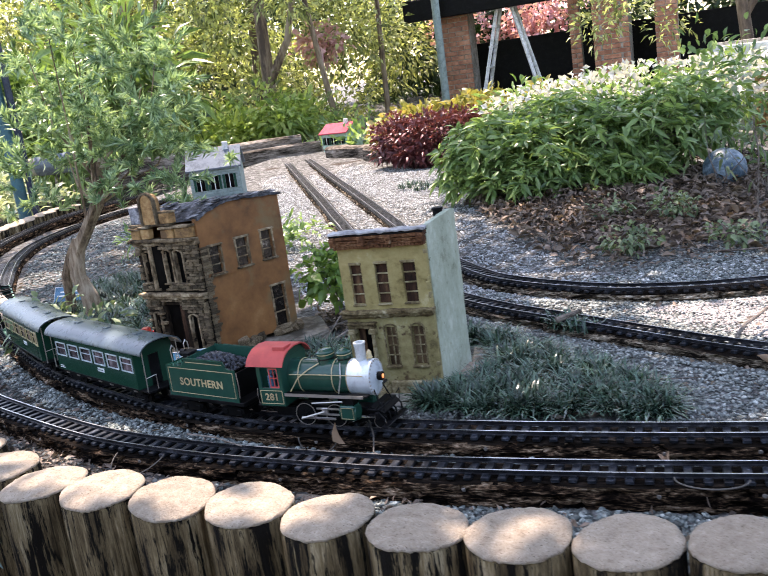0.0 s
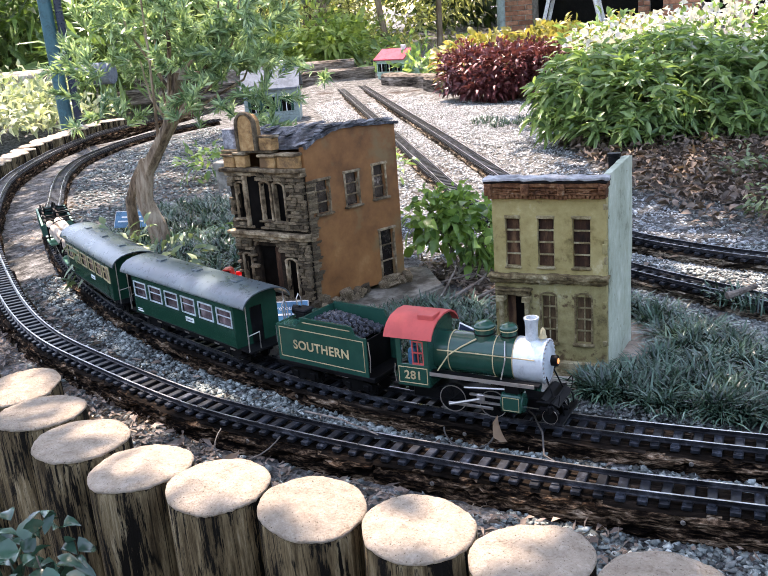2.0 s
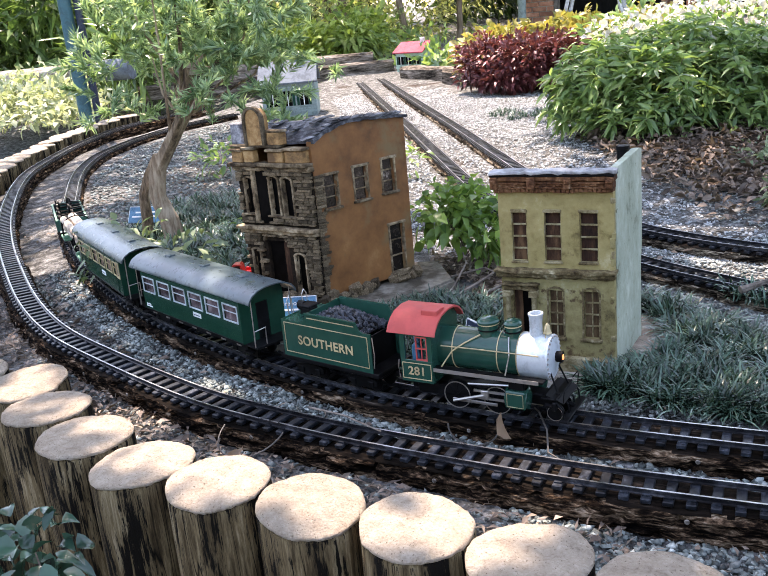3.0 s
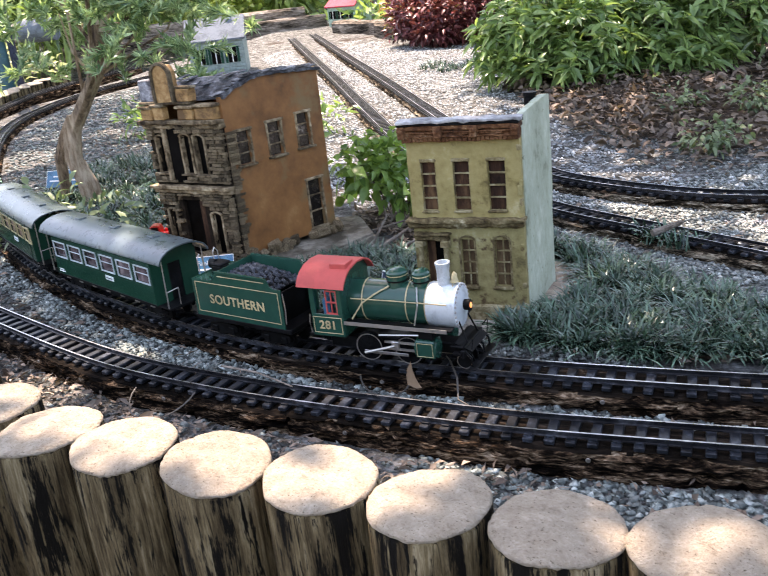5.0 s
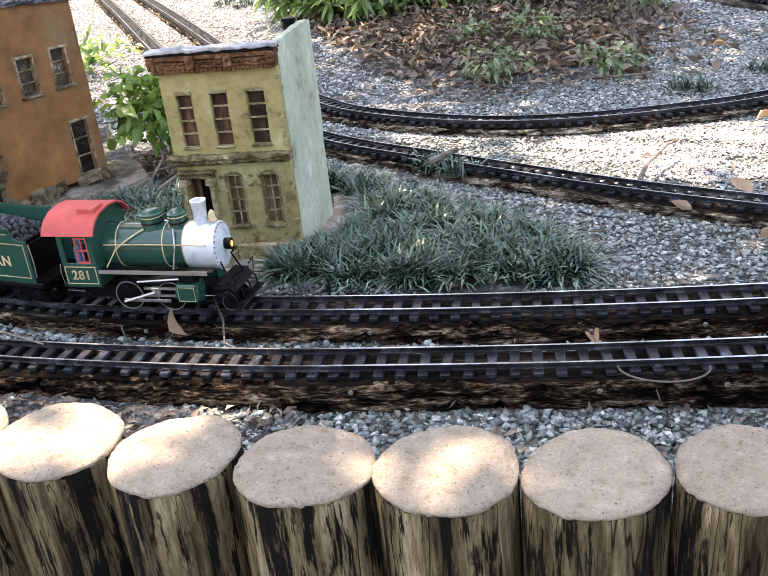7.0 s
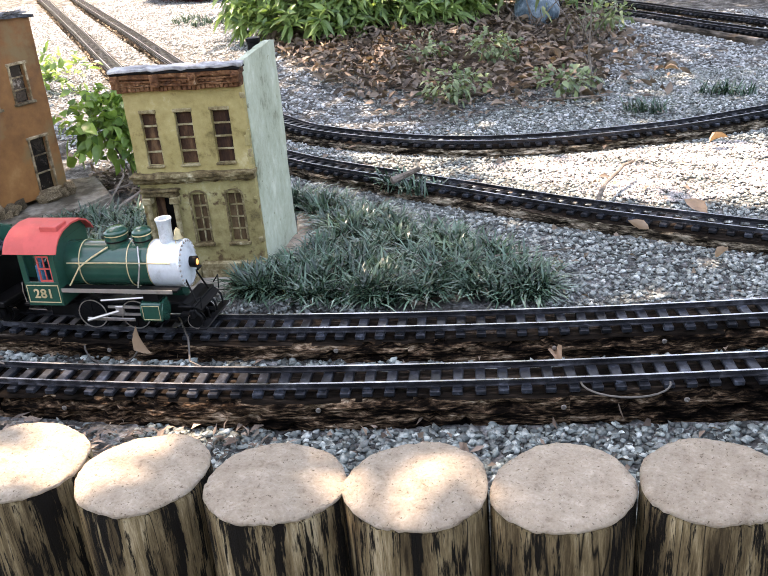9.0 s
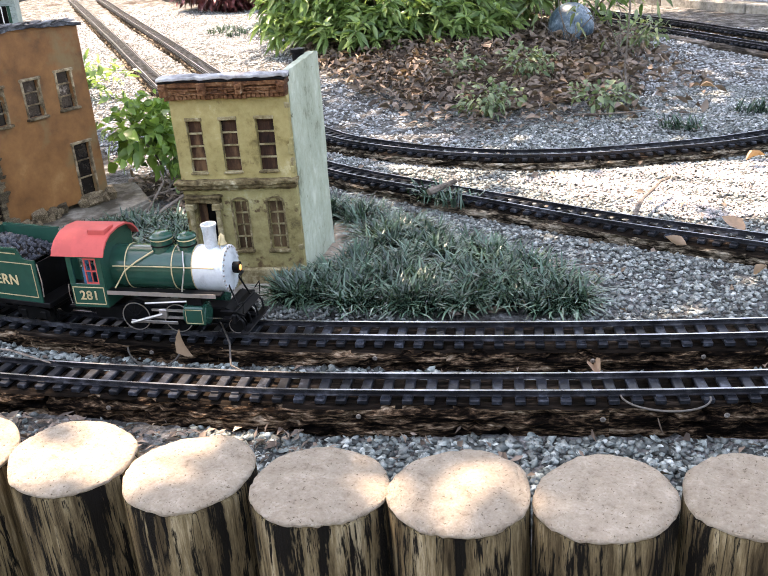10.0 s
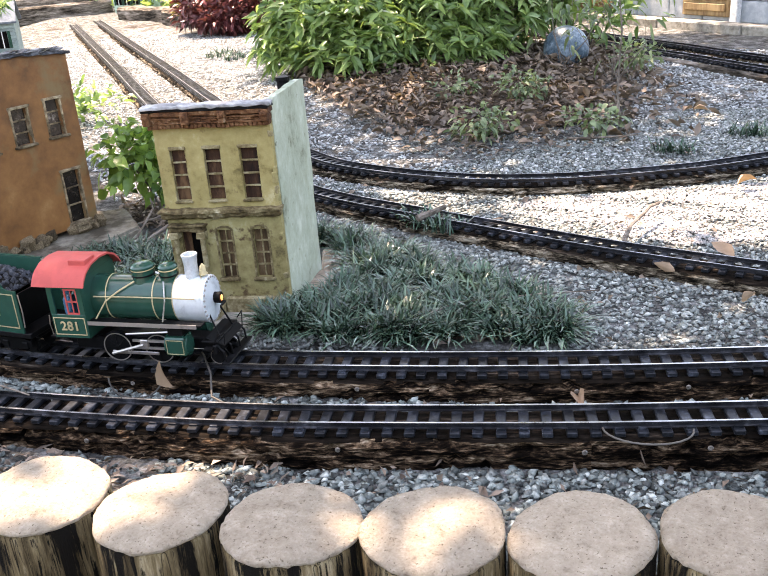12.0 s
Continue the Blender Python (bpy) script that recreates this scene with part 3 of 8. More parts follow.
def near_line(x, y, line):
    """Metres to a track's middle line, looked up on a 4 cm grid (9 where far away)."""
    key = line[0]
    if key not in DISTANCES:
        p, _ = glide(line, 0.04)
        g = np.full((251, 191), 9.0)
        ux, uy = np.meshgrid(np.linspace(-5.0, 2.6, 191), np.linspace(0.0, 10.0, 251))
        for q in p[::2]:
            g = np.minimum(g, np.hypot(ux - q[0], uy - q[1]))
        DISTANCES[key] = g
    g = DISTANCES[key]
    x, y = np.ravel(x).astype(float), np.ravel(y).astype(float)
    fx, fy = (x + 5.0) / 0.04, y / 0.04
    out = (fx < 0) | (fx > 189.9) | (fy < 0) | (fy > 249.9)
    fx, fy = np.clip(fx, 0, 189.9), np.clip(fy, 0, 249.9)
    i, j = fx.astype(int), fy.astype(int)
    u, v = fx - i, fy - j
    d = (g[j, i] * (1 - u) + g[j, i + 1] * u) * (1 - v) + (g[j + 1, i] * (1 - u) + g[j + 1, i + 1] * u) * v
    return np.where(out, 9.0, d)


def ground_height(x, y):
    x, y = np.asarray(x, float), np.asarray(y, float)
    h = -0.018 + 0.006 * np.sin(x * 2.3 + 1) * np.cos(y * 1.9) + 0.004 * np.sin(x * 9.1) * np.sin(y * 7.7 + 1)
    h = h - 0.028 * np.exp(-np.maximum(0, inside(x, y) - 0.25) ** 2 / 0.05)
    h = h + 0.09 * np.exp(-((x + 0.5) ** 2 / 0.6 + (y - 4.3) ** 2 / 0.6))
    h = h + 0.02 * np.clip(y - 8, 0, 12)
    for line in (TRACK_A, TRACK_B, INNER, OUTER):
        away = near_line(x, y, line).reshape(np.shape(x))
        h = np.minimum(h, -0.026 + np.maximum(0, away - 0.07) * 0.25)
    h = np.where((inside(x, y) < 0) & (y < 8), -0.62, h)
    return h


# ---- ground: one sheet ----
def spaced(lo, hi, fine_lo, fine_hi, fine, coarse):
    return np.unique(np.round(np.r_[np.linspace(lo, fine_lo, coarse), np.arange(fine_lo, fine_hi, fine), np.linspace(fine_hi, hi, coarse)], 4))


gx = spaced(-60, 60, -4.6, 2.2, 0.045, 24)
gy = spaced(-30, 120, 0.6, 6.5, 0.045, 24)
GX, GY = np.meshgrid(gx, gy)
GZ = ground_height(GX, GY)
verts = np.stack([GX.ravel(), GY.ravel(), GZ.ravel()], 1)
nx = len(gx)
ii = (np.arange(len(gy) - 1)[:, None] * nx + np.arange(nx - 1)[None, :]).ravel()
me = bpy.data.meshes.new("ground")
me.from_pydata(verts.tolist(), [], np.stack([ii, ii + 1, ii + nx + 1, ii + nx], 1).tolist())
me.materials.append(M["ground"])
tagged(new("ground", me), "grey gravel garden ground with brown soil patches", "ground", kind="structure")


# ---- posts ----
def log_post(x, y, r, top, seed):
    rng = random.Random(seed)
    ob = thing("log_post", "upright round timber post with pale sawn top and dark weathered sides", "post", "edging posts", at=(x, y, -0.64), rz=rng.uniform(0, 360))
    h = top + 0.64
    tilt = (rng.uniform(-0.05, 0.05), rng.uniform(-0.05, 0.05))
    seg = 72
    ph = [rng.uniform(0, 6.28) for _ in range(4)]

    def rad(a, z):
        return r * (1 + 0.035 * math.sin(2 * a + ph[0]) + 0.02 * math.sin(3 * a + ph[1]) + 0.012 * math.sin(7 * a + ph[2]) + 0.022 * noise.noise(Vector((math.cos(a) * 9 + ph[3], math.sin(a) * 9, z * 1.5))) * (1 if z < h - 0.004 else 0.35))

    bm = bmesh.new()
    rings = []
    for z, f in [(0, 1), (0.3, 1), (0.45, 1), (h - 0.16, 1), (h - 0.09, 0.995), (h - 0.04, 0.99), (h - 0.012, 0.985), (h - 0.006, 0.955)]:
        rings.append([bm.verts.new((rad(a, z) * f * math.cos(a), rad(a, z) * f * math.sin(a), z + (tilt[0] * math.cos(a) + tilt[1] * math.sin(a)) * r * (z > h - 0.1))) for a in (2 * math.pi * i / seg for i in range(seg))])
    for a, c in zip(rings, rings[1:]):
        for i in range(seg):
            bm.faces.new((a[i], a[(i + 1) % seg], c[(i + 1) % seg], c[i]))
    part("side", bm, M["bark"], ob, "split weathered bark-less wood side", smooth=True)
    bm = bmesh.new()
    rows = [(0.98, -0.0075), (0.995, -0.0055), (0.985, -0.003), (0.96, -0.0012), (0.92, 0.0004), (0.86, 0.0016), (0.75, 0.0028), (0.6, 0.0033), (0.45, 0.0037), (0.3, 0.004), (0.14, 0.004)]
    prev = None
    for k, (f, dz) in enumerate(rows):
        ring = []
        for i in range(seg):
            a = 2 * math.pi * i / seg
            q = Vector((rad(a, h) * f * math.cos(a), rad(a, h) * f * math.sin(a), 0))
            bump = 0.004 * noise.noise(Vector((q.x * 22 + seed, q.y * 22, 0))) * min(1, (1 - f) * 6 + 0.3) + 0.0016 * noise.noise(Vector((q.x * 130 + seed, q.y * 130, 3)))
            if f > 0.96:
                bump += 0.003 * noise.noise(Vector((math.cos(a) * 14 + seed, math.sin(a) * 14, 7)))
            ring.append(bm.verts.new((q.x, q.y, h + dz + bump + (tilt[0] * math.cos(a) + tilt[1] * math.sin(a)) * r * f)))
        if prev:
            for i in range(seg):
                bm.faces.new((prev[i], prev[(i + 1) % seg], ring[(i + 1) % seg], ring[i]))
        prev = ring
    bm.faces.new(prev)
    part("sawn_top", bm, M["cut"], ob, "pale sawn end grain with a rounded worn edge", smooth=True, crease=85)
    return ob


POST_NUDGE = {12: (-0.008, 0.010), 13: (-0.004, 0.012), 14: (0.0, 0.006), 15: (0.0, 0.0)}
for i, (x, y) in enumerate(POSTS):
    rng = random.Random(i * 7 + 3)
    dx, dz = ((-0.008, 0.005) if i < 12 else POST_NUDGE.get(i, (0.0, 0.002)))
    log_post(x + dx, y, 0.0775 + rng.uniform(-0.003, 0.004), 0.05 + rng.uniform(-0.007, 0.007) + dz, i + 11)


# ---- railway ----
def sweep(pos, d, profile, bm=None):
    """A profile (across, height) drawn along a line on the ground."""
    b = bmesh.new()
    nrm = np.c_[-d[:, 1], d[:, 0]]
    rings = [[b.verts.new((p[0] + n[0] * u, p[1] + n[1] * u, v)) for u, v in profile] for p, n in zip(pos, nrm)]
    k = len(profile)
    for a, c in zip(rings, rings[1:]):
        for i in range(k):
            b.faces.new((a[i], a[(i + 1) % k], c[(i + 1) % k], c[i]))
    b.faces.new(rings[0][::-1])
    b.faces.new(rings[-1])
    bmesh.ops.recalc_face_normals(b, faces=b.faces[:])
    return joined(bm, b)


RAIL = [(-0.0036, 0.0), (0.0036, 0.0), (0.0034, 0.0012), (0.0009, 0.0020), (0.0009, 0.0058), (0.0017, 0.0064), (0.0017, 0.0084), (-0.0017, 0.0084), (-0.0017, 0.0064), (-0.0009, 0.0058), (-0.0009, 0.0020), (-0.0034, 0.0012)]
RAIL_FOOT = 0.0075
tie_bm = bm_box((-0.0072, -0.038, 0), (0.0072, 0.038, 0.0075), 0.0012)
for s in (-1, 1):
    bm_box((-0.0055, s * 0.0275 - 0.003, 0.0074), (0.0055, s * 0.0275 + 0.003, 0.0098), 0, tie_bm)
TIE = bpy.data.meshes.new("tie")
tie_bm.to_mesh(TIE)
tie_bm.free()
TIE.materials.append(M["tie"])


def timber(pos, nrm, w, drop, wob, seed, s0, wood):
    """One splintered timber along a line, its grain running lengthwise (u along, v round the section)."""
    prof = [(-w - 0.003, -0.09), (-w - 0.003, -0.078), (-w - 0.002, -0.068), (-w - 0.002, -0.058), (-w - 0.001, -0.049), (-w - 0.001, -0.040), (-w, -0.032), (-w, -0.024), (-w, -0.017), (-w + 0.001, -0.010), (-w + 0.003, -0.004), (-w + 0.009, -0.001), (-w * 0.3, -0.001)]
    prof += [(-u, v) for u, v in reversed(prof)]
    q = np.r_[0, np.cumsum([math.dist(a, c) for a, c in zip(prof, prof[1:])])]
    n, k = len(pos), len(prof)
    verts = []
    for i in range(n):
        s = i * 0.01
        end = min(1.0, 0.8 + min(i, n - 1 - i) * 0.1)
        for j, (u, v) in enumerate(prof):
            side = -1 if u < 0 else 1
            g = 0.8 * noise.noise(Vector((s * 9 + seed, q[j] * 120, side * 3.0))) + 0.8 * noise.noise(Vector((s * 34 + seed, q[j] * 260, 9))) + 0.5 * noise.noise(Vector((s * 83 + seed, q[j] * 310, 4)))
            if v < -0.002:
                out = 0.008 * g - (0.007 if g < -0.35 else 0) + 0.004 * noise.noise(Vector((s * 4, seed, 2)))
                u, v = u + side * (out - 0.010 * (1 - end)), v - drop + 0.0015 * g
            else:
                v = v - drop - 0.002 * max(0, g)
            x, y = pos[i] + nrm[i] * (u + wob)
            verts.append((x, y, v))
    faces = [(i * k + j, i * k + j + 1, (i + 1) * k + j + 1, (i + 1) * k + j) for i in range(n - 1) for j in range(k - 1)]
    faces += [tuple(range(k)), tuple(range((n - 1) * k, n * k))[::-1]]
    me = bpy.data.meshes.new("timber_beam")
    me.from_pydata(verts, [], faces)
    uv = me.uv_layers.new(name="grain")
    vi = np.zeros(len(me.loops), dtype=np.int32)
    me.loops.foreach_get("vertex_index", vi)
    uv.data.foreach_set("uv", np.c_[s0 + (vi // k) * 0.01, q[vi % k]].astype(np.float32).ravel())
    me.materials.append(wood)
    me.materials.append(M["shaded_timber_top"])
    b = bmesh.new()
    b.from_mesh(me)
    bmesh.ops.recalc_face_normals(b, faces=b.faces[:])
    # upward faces take the colour darkened for shade between the ties
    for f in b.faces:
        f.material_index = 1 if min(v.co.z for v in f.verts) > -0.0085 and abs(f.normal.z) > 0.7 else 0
    b.to_mesh(me)
    b.free()
    return me


def track(line, label, beams, pitch=0.031, hi=99.0, seed=1, wood=M["timber"], head=M["rail"]):
    rng = random.Random(seed)
    pos, d = glide(line)
    ob = thing("railway_track", label, "track", "model railway tracks")
    for s in (-1, 1):
        part("rail", sweep(pos[::3] + np.c_[-d[::3, 1], d[::3, 0]] * s * 0.0238, d[::3], [(u, v + RAIL_FOOT) for u, v in RAIL]), M["rail_side"], ob, "dull metal rail with a bright worn head", smooth=False)
    for ch in ob.children:
        ch.data.materials.append(head)
        for f in ch.data.polygons:
            f.material_index = 1 if f.normal.z > 0.7 and f.center.z > RAIL_FOOT + 0.008 else 0
    s, n = 0.02, 0
    rest = bmesh.new()
    while s < min(hi, (len(pos) - 2) * 0.01):
        i = int(s / 0.01)
        f = s / 0.01 - i
        p = pos[i] * (1 - f) + pos[i + 1] * f
        m = pose(p[0], p[1], rng.uniform(-0.0006, 0), 0, 0, math.degrees(math.atan2(d[i, 1], d[i, 0])) + rng.uniform(-2, 2))
        if n < 300:
            t = new("tie", TIE)
            t.parent = ob
            t.matrix_basis = m
        else:
            k = len(rest.verts)
            rest.from_mesh(TIE)
            rest.verts.ensure_lookup_table()
            for v in rest.verts[k:]:
                v.co = m @ v.co
        s += pitch
        n += 1
    if n > 300:
        tagged(part("far_ties", rest, M["tie"], ob), "far black ties", "", kind="stuff")
    # split timbers laid end to end under the track
    nrm = np.c_[-d[:, 1], d[:, 0]]
    i = 0
    while i < len(pos) - 12:
        k = min(len(pos) - 1, i + rng.randint(55, 85))
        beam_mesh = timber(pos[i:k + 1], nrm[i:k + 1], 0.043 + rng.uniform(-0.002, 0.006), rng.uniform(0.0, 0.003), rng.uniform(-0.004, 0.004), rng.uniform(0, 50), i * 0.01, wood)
        tagged(new("timber_beam", beam_mesh), "weathered dark split timber laid under the railway track, its top coloured as shaded", "timber", beams)
        i = k
    return ob, pos, d


track_outer = track(OUTER, "outer black-tied garden railway track with metal rails", "track timbers", seed=2)
track_inner = track(INNER, "inner black-tied garden railway track with metal rails", "track timbers", seed=3)
track(TRACK_A, "curving garden railway track on timber", "track timbers", seed=4, wood=M["pale_timber"], head=M["dull_rail"])
track(TRACK_B, "slanting garden railway track on timber", "track timbers", seed=5, wood=M["pale_timber"], head=M["dull_rail"])
track(TRACK_C, "far garden railway track on timber", "track timbers", seed=6, wood=M["pale_timber"], head=M["dull_rail"])
track(TRACK_D, "distant garden railway track running beside another", "track timbers", seed=7, wood=M["pale_timber"], head=M["dull_rail"])


# ---- buildings ----
def bm_wall(x0, x1, z0, z1, holes, y0, y1, steps=6):
    """A wall standing along x with openings (xa, xb, za, zb) cut right through its thickness."""
    xs = sorted({x0, x1, *[h[0] for h in holes], *[h[1] for h in holes], *[x0 + (x1 - x0) * i / steps for i in range(1, steps)]})
    zs = sorted({z0, z1, *[h[2] for h in holes], *[h[3] for h in holes], *[z0 + (z1 - z0) * i / steps for i in range(1, steps)]})
    solid = {(i, k): not any(h[0] < (xs[i] + xs[i + 1]) / 2 < h[1] and h[2] < (zs[k] + zs[k + 1]) / 2 < h[3] for h in holes) for i in range(len(xs) - 1) for k in range(len(zs) - 1)}
    bm = bmesh.new()
    made = {}

    def v(i, k, y):
        if (i, k, y) not in made:
            made[i, k, y] = bm.verts.new((xs[i], y, zs[k]))
        return made[i, k, y]

    for (i, k), full in solid.items():
        if not full:
            continue
        bm.faces.new((v(i, k, y0), v(i + 1, k, y0), v(i + 1, k + 1, y0), v(i, k + 1, y0)))
        bm.faces.new((v(i, k + 1, y1), v(i + 1, k + 1, y1), v(i + 1, k, y1), v(i, k, y1)))
        for di, dk, a, b in ((-1, 0, (i, k), (i, k + 1)), (1, 0, (i + 1, k + 1), (i + 1, k)), (0, -1, (i + 1, k), (i, k)), (0, 1, (i, k + 1), (i + 1, k + 1))):
            if not solid.get((i + di, k + dk), False):
                bm.faces.new((v(*b, y0), v(*b, y1), v(*a, y1), v(*a, y0)))
    bmesh.ops.recalc_face_normals(bm, faces=bm.faces[:])
    return bm


def shear(f):
    m = Matrix.Identity(4)
    m[0][1] = f
    return m


SIDE_TURN = Matrix(((0, -1, 0, 0), (1, 0, 0, 0), (0, 0, 1, 0), (0, 0, 0, 1)))   # x -> y: turns a front wall into a side wall


def sash(parent, x0, x1, z0, z1, y, bars_h, bars_v, turn, frame_mat, bar_mat, pane_mat, trim=0.004, head="flat", sill=0.006, proud=0.003, bar=0.0016):
    """A small window: pane, glazing bars, surround, head and sill."""
    w = part("window", bm_box((x0, y + 0.004, z0), (x1, y + 0.006, z1)), pane_mat, parent, "dark window in a worn surround")
    w.data.transform(turn)
    for i in range(1, bars_h + 1):
        z = z0 + (z1 - z0) * i / (bars_h + 1)
        o = part("bar", roughen(bm_box((x0, y + 0.0005, z - bar), (x1, y + 0.0042, z + bar)), 0.0006, 120, z), bar_mat, w)
        o.data.transform(turn)
    for i in range(1, bars_v + 1):
        x = x0 + (x1 - x0) * i / (bars_v + 1)
        o = part("bar", bm_box((x - bar * 0.8, y + 0.001, z0), (x + bar * 0.8, y + 0.0043, z1)), bar_mat, w)
        o.data.transform(turn)
    if frame_mat:
        b = bm_box((x0 - trim, y - proud, z0 - 0.001), (x0, y + 0.003, z1), 0.0006)
        bm_box((x1, y - proud, z0 - 0.001), (x1 + trim, y + 0.003, z1), 0.0006, b)
        if head == "arch":
            n = 9
            cx, r = (x0 + x1) / 2, (x1 - x0) / 2 + trim
            pts = [(cx + r * math.cos(math.pi * i / n), z1 - 0.001 + r * 0.55 * math.sin(math.pi * i / n)) for i in range(n + 1)]
            inner = [(cx + (r - trim * 1.1) * math.cos(math.pi * i / n), z1 - 0.001 + (r - trim * 1.1) * 0.5 * math.sin(math.pi * i / n)) for i in range(n, -1, -1)]
            bm_extrude(pts + inner, y - proud - 0.001, y + 0.003, "y", b)
        else:
            bm_box((x0 - trim * 1.5, y - proud - 0.003, z1), (x1 + trim * 1.5, y + 0.003, z1 + 0.006), 0.001, b)
        o = part("surround", ragged(b, 3, 0.0010, 110, x0 * 10), frame_mat, w)
        o.data.transform(turn)
        if sill:
            o = part("sill", roughen(bm_box((x0 - trim * 1.8, y - proud - 0.005, z0 - sill), (x1 + trim * 1.8, y + 0.004, z0), 0.001), 0.0008, 90, x1 * 10), frame_mat, w)
            o.data.transform(turn)
    return w


def yellow_house():
    W, D = 0.214, 0.185
    K = shear(0.13)
    ob = thing("yellow_townhouse", "weathered yellow two-storey model townhouse with rusty cornice and pale green side", "model building", at=(-0.6195, 1.857, 0.011), rz=1.5)
    fx = lambda f: -W + f * W
    tops = [(fx(a), fx(b), 0.196, 0.290) for a, b in ((0.115, 0.245), (0.405, 0.548), (0.712, 0.862))]
    lows = [(fx(a), fx(b), 0.044, 0.138) for a, b in ((0.425, 0.552), (0.735, 0.868))]
    door = (fx(0.10), fx(0.27), 0.03, 0.146)
    b = bm_wall(-W, 0.0, 0.17, 0.334, tops, 0.0, 0.012)
    o = part("upper_wall", roughen(b, 0.0012, 30), M["yellow"], ob, "chipped yellow painted upper wall")
    o.data.transform(K)
    o = part("lower_wall", roughen(bm_wall(-W, 0.0, -0.05, 0.17, lows + [door], 0.0, 0.012), 0.0014, 30, 4), M["olive"], ob, "mossy stained lower wall")
    o.data.transform(K)
    for x0, x1, z0, z1 in tops:
        sash(ob, x0, x1, z0, z1, 0.004, 3, 0, K, M["tan"], M["tan"], M["brown_wood"], 0.0012, "flat", 0.004, 0.004, 0.0015)
    for x0, x1, z0, z1 in lows:
        sash(ob, x0, x1, z0, z1, 0.004, 3, 1, K, M["dark_trim"], M["tan"], M["shutter"], 0.0035, "arch", 0.006, 0.006, 0.0013)
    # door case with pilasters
    d = part("door", bm_box((door[0] + 0.004, 0.010, 0.03), (door[1] - 0.004, 0.013, 0.143)), M["pane"], ob, "recessed doorway, its inner shade a black sheet")
    o = part("door_leaf", bm_box((door[0], 0.0065, 0.03), (door[0] + 0.016, 0.0095, 0.14), 0.0008), M["brown_wood"], d, "half-open brown door leaf")
    for x in (door[0] - 0.007, door[1] + 0.007):
        b = bm_tube((x, -0.008, 0.036), (x, -0.008, 0.128), 0.0052, 0.0045, 10)
        bm_box((x - 0.008, -0.016, 0.028), (x + 0.008, 0.001, 0.038), 0.001, b)
        bm_box((x - 0.008, -0.016, 0.126), (x + 0.008, 0.001, 0.138), 0.001, b)
        part("column", roughen(b, 0.0008, 100, x), M["tan"], d, "worn tan door column").data.transform(K)
    b = bm_box((door[0] - 0.014, -0.012, 0.138), (door[1] + 0.014, 0.002, 0.148), 0.0015)
    bm_box((door[0] - 0.017, -0.016, 0.148), (door[1] + 0.017, 0.002, 0.153), 0.0012, b)
    part("door_hood", ragged(b, 8, 0.0024, 90), M["dark_trim"], d, "stained brown door hood").data.transform(K)
    for ch in (d, *d.children):
        if ch.name.split(".")[0] in ("door", "door_leaf"):
            ch.data.transform(K)
    # sill band between the storeys
    b = bm_box((-W - 0.006, -0.012, 0.166), (0.004, 0.004, 0.174), 0.0015)
    bm_box((-W - 0.009, -0.017, 0.174), (0.007, 0.004, 0.182), 0.0015, b)
    bm_box((-W - 0.003, -0.005, 0.162), (0.001, 0.003, 0.166), 0.001, b)
    part("string_course", ragged(b, 20, 0.0036, 90), M["dark_trim"], ob, "crumbling stone band").data.transform(K)
    # cornice
    b = bm_box((-W - 0.004, -0.010, 0.330), (0.002, 0.006, 0.358), 0.0012)
    bm_box((-W - 0.009, -0.016, 0.352), (0.006, 0.006, 0.364), 0.0015, b)
    for k in range(26):
        x = -W + 0.004 + k * (W - 0.008) / 25
        bm_box((x - 0.003, -0.0135, 0.331), (x + 0.003, -0.006, 0.3375), 0.0006, b)
        if k % 3 == 1:
            bm_ball((x, -0.0105, 0.345), 0.0042, b, 1)
    for f in (0.0, 0.33, 0.64, 0.99):
        x = fx(f)
        bm_box((x - 0.0065, -0.022, 0.338), (x + 0.0065, -0.004, 0.360), 0.0015, b)
        bm_ball((x, -0.021, 0.352), 0.0062, b, 1)
    for z in (0.3405, 0.3485, 0.3565):
        bm_box((-W - 0.003, -0.0145, z - 0.0012), (0.002, -0.008, z + 0.0012), 0, b)
    for k in range(22):
        x = -W + 0.006 + k * (W - 0.012) / 21
        bm_ball((x, -0.0125, 0.3445 + 0.004 * math.sin(k * 2.1)), 0.0034, b, 1, (1.6, 0.8, 0.7))
    part("cornice", ragged(b, 10, 0.0026, 80), M["rust"], ob, "rusty ornamental cornice with brackets").data.transform(K)
    # roof with its bleached edge
    b = bm_box((-W - 0.009, -0.020, 0.3655), (0.007, 0.010, 0.3715), 0.0012)
    part("roof_felt", ragged(bm_box((-W - 0.008, -0.018, 0.3605), (0.006, 0.010, 0.3655), 0.001), 14, 0.0018, 60), M["black"], ob, "black strip under the roof edge").data.transform(K)
    part("roof_edge", ragged(b, 22, 0.0030, 80), M["white_roof"], ob, "bleached flat roof edge").data.transform(K)
    b = bm_extrude([(0.006, 0.3665), (D - 0.004, 0.295), (D - 0.004, 0.285), (0.006, 0.355)], -W, -0.012, "x")
    part("roof", roughen(b, 0.001, 30), M["white_roof"], ob, "bleached flat roof").data.transform(K)
    # side walls: the one on the right stands up over the roof
    prof = [(0.012, -0.05), (D, -0.05), (D, 0.374), (D - 0.02, 0.378), (0.06, 0.372), (0.03, 0.370), (0.012, 0.360)]
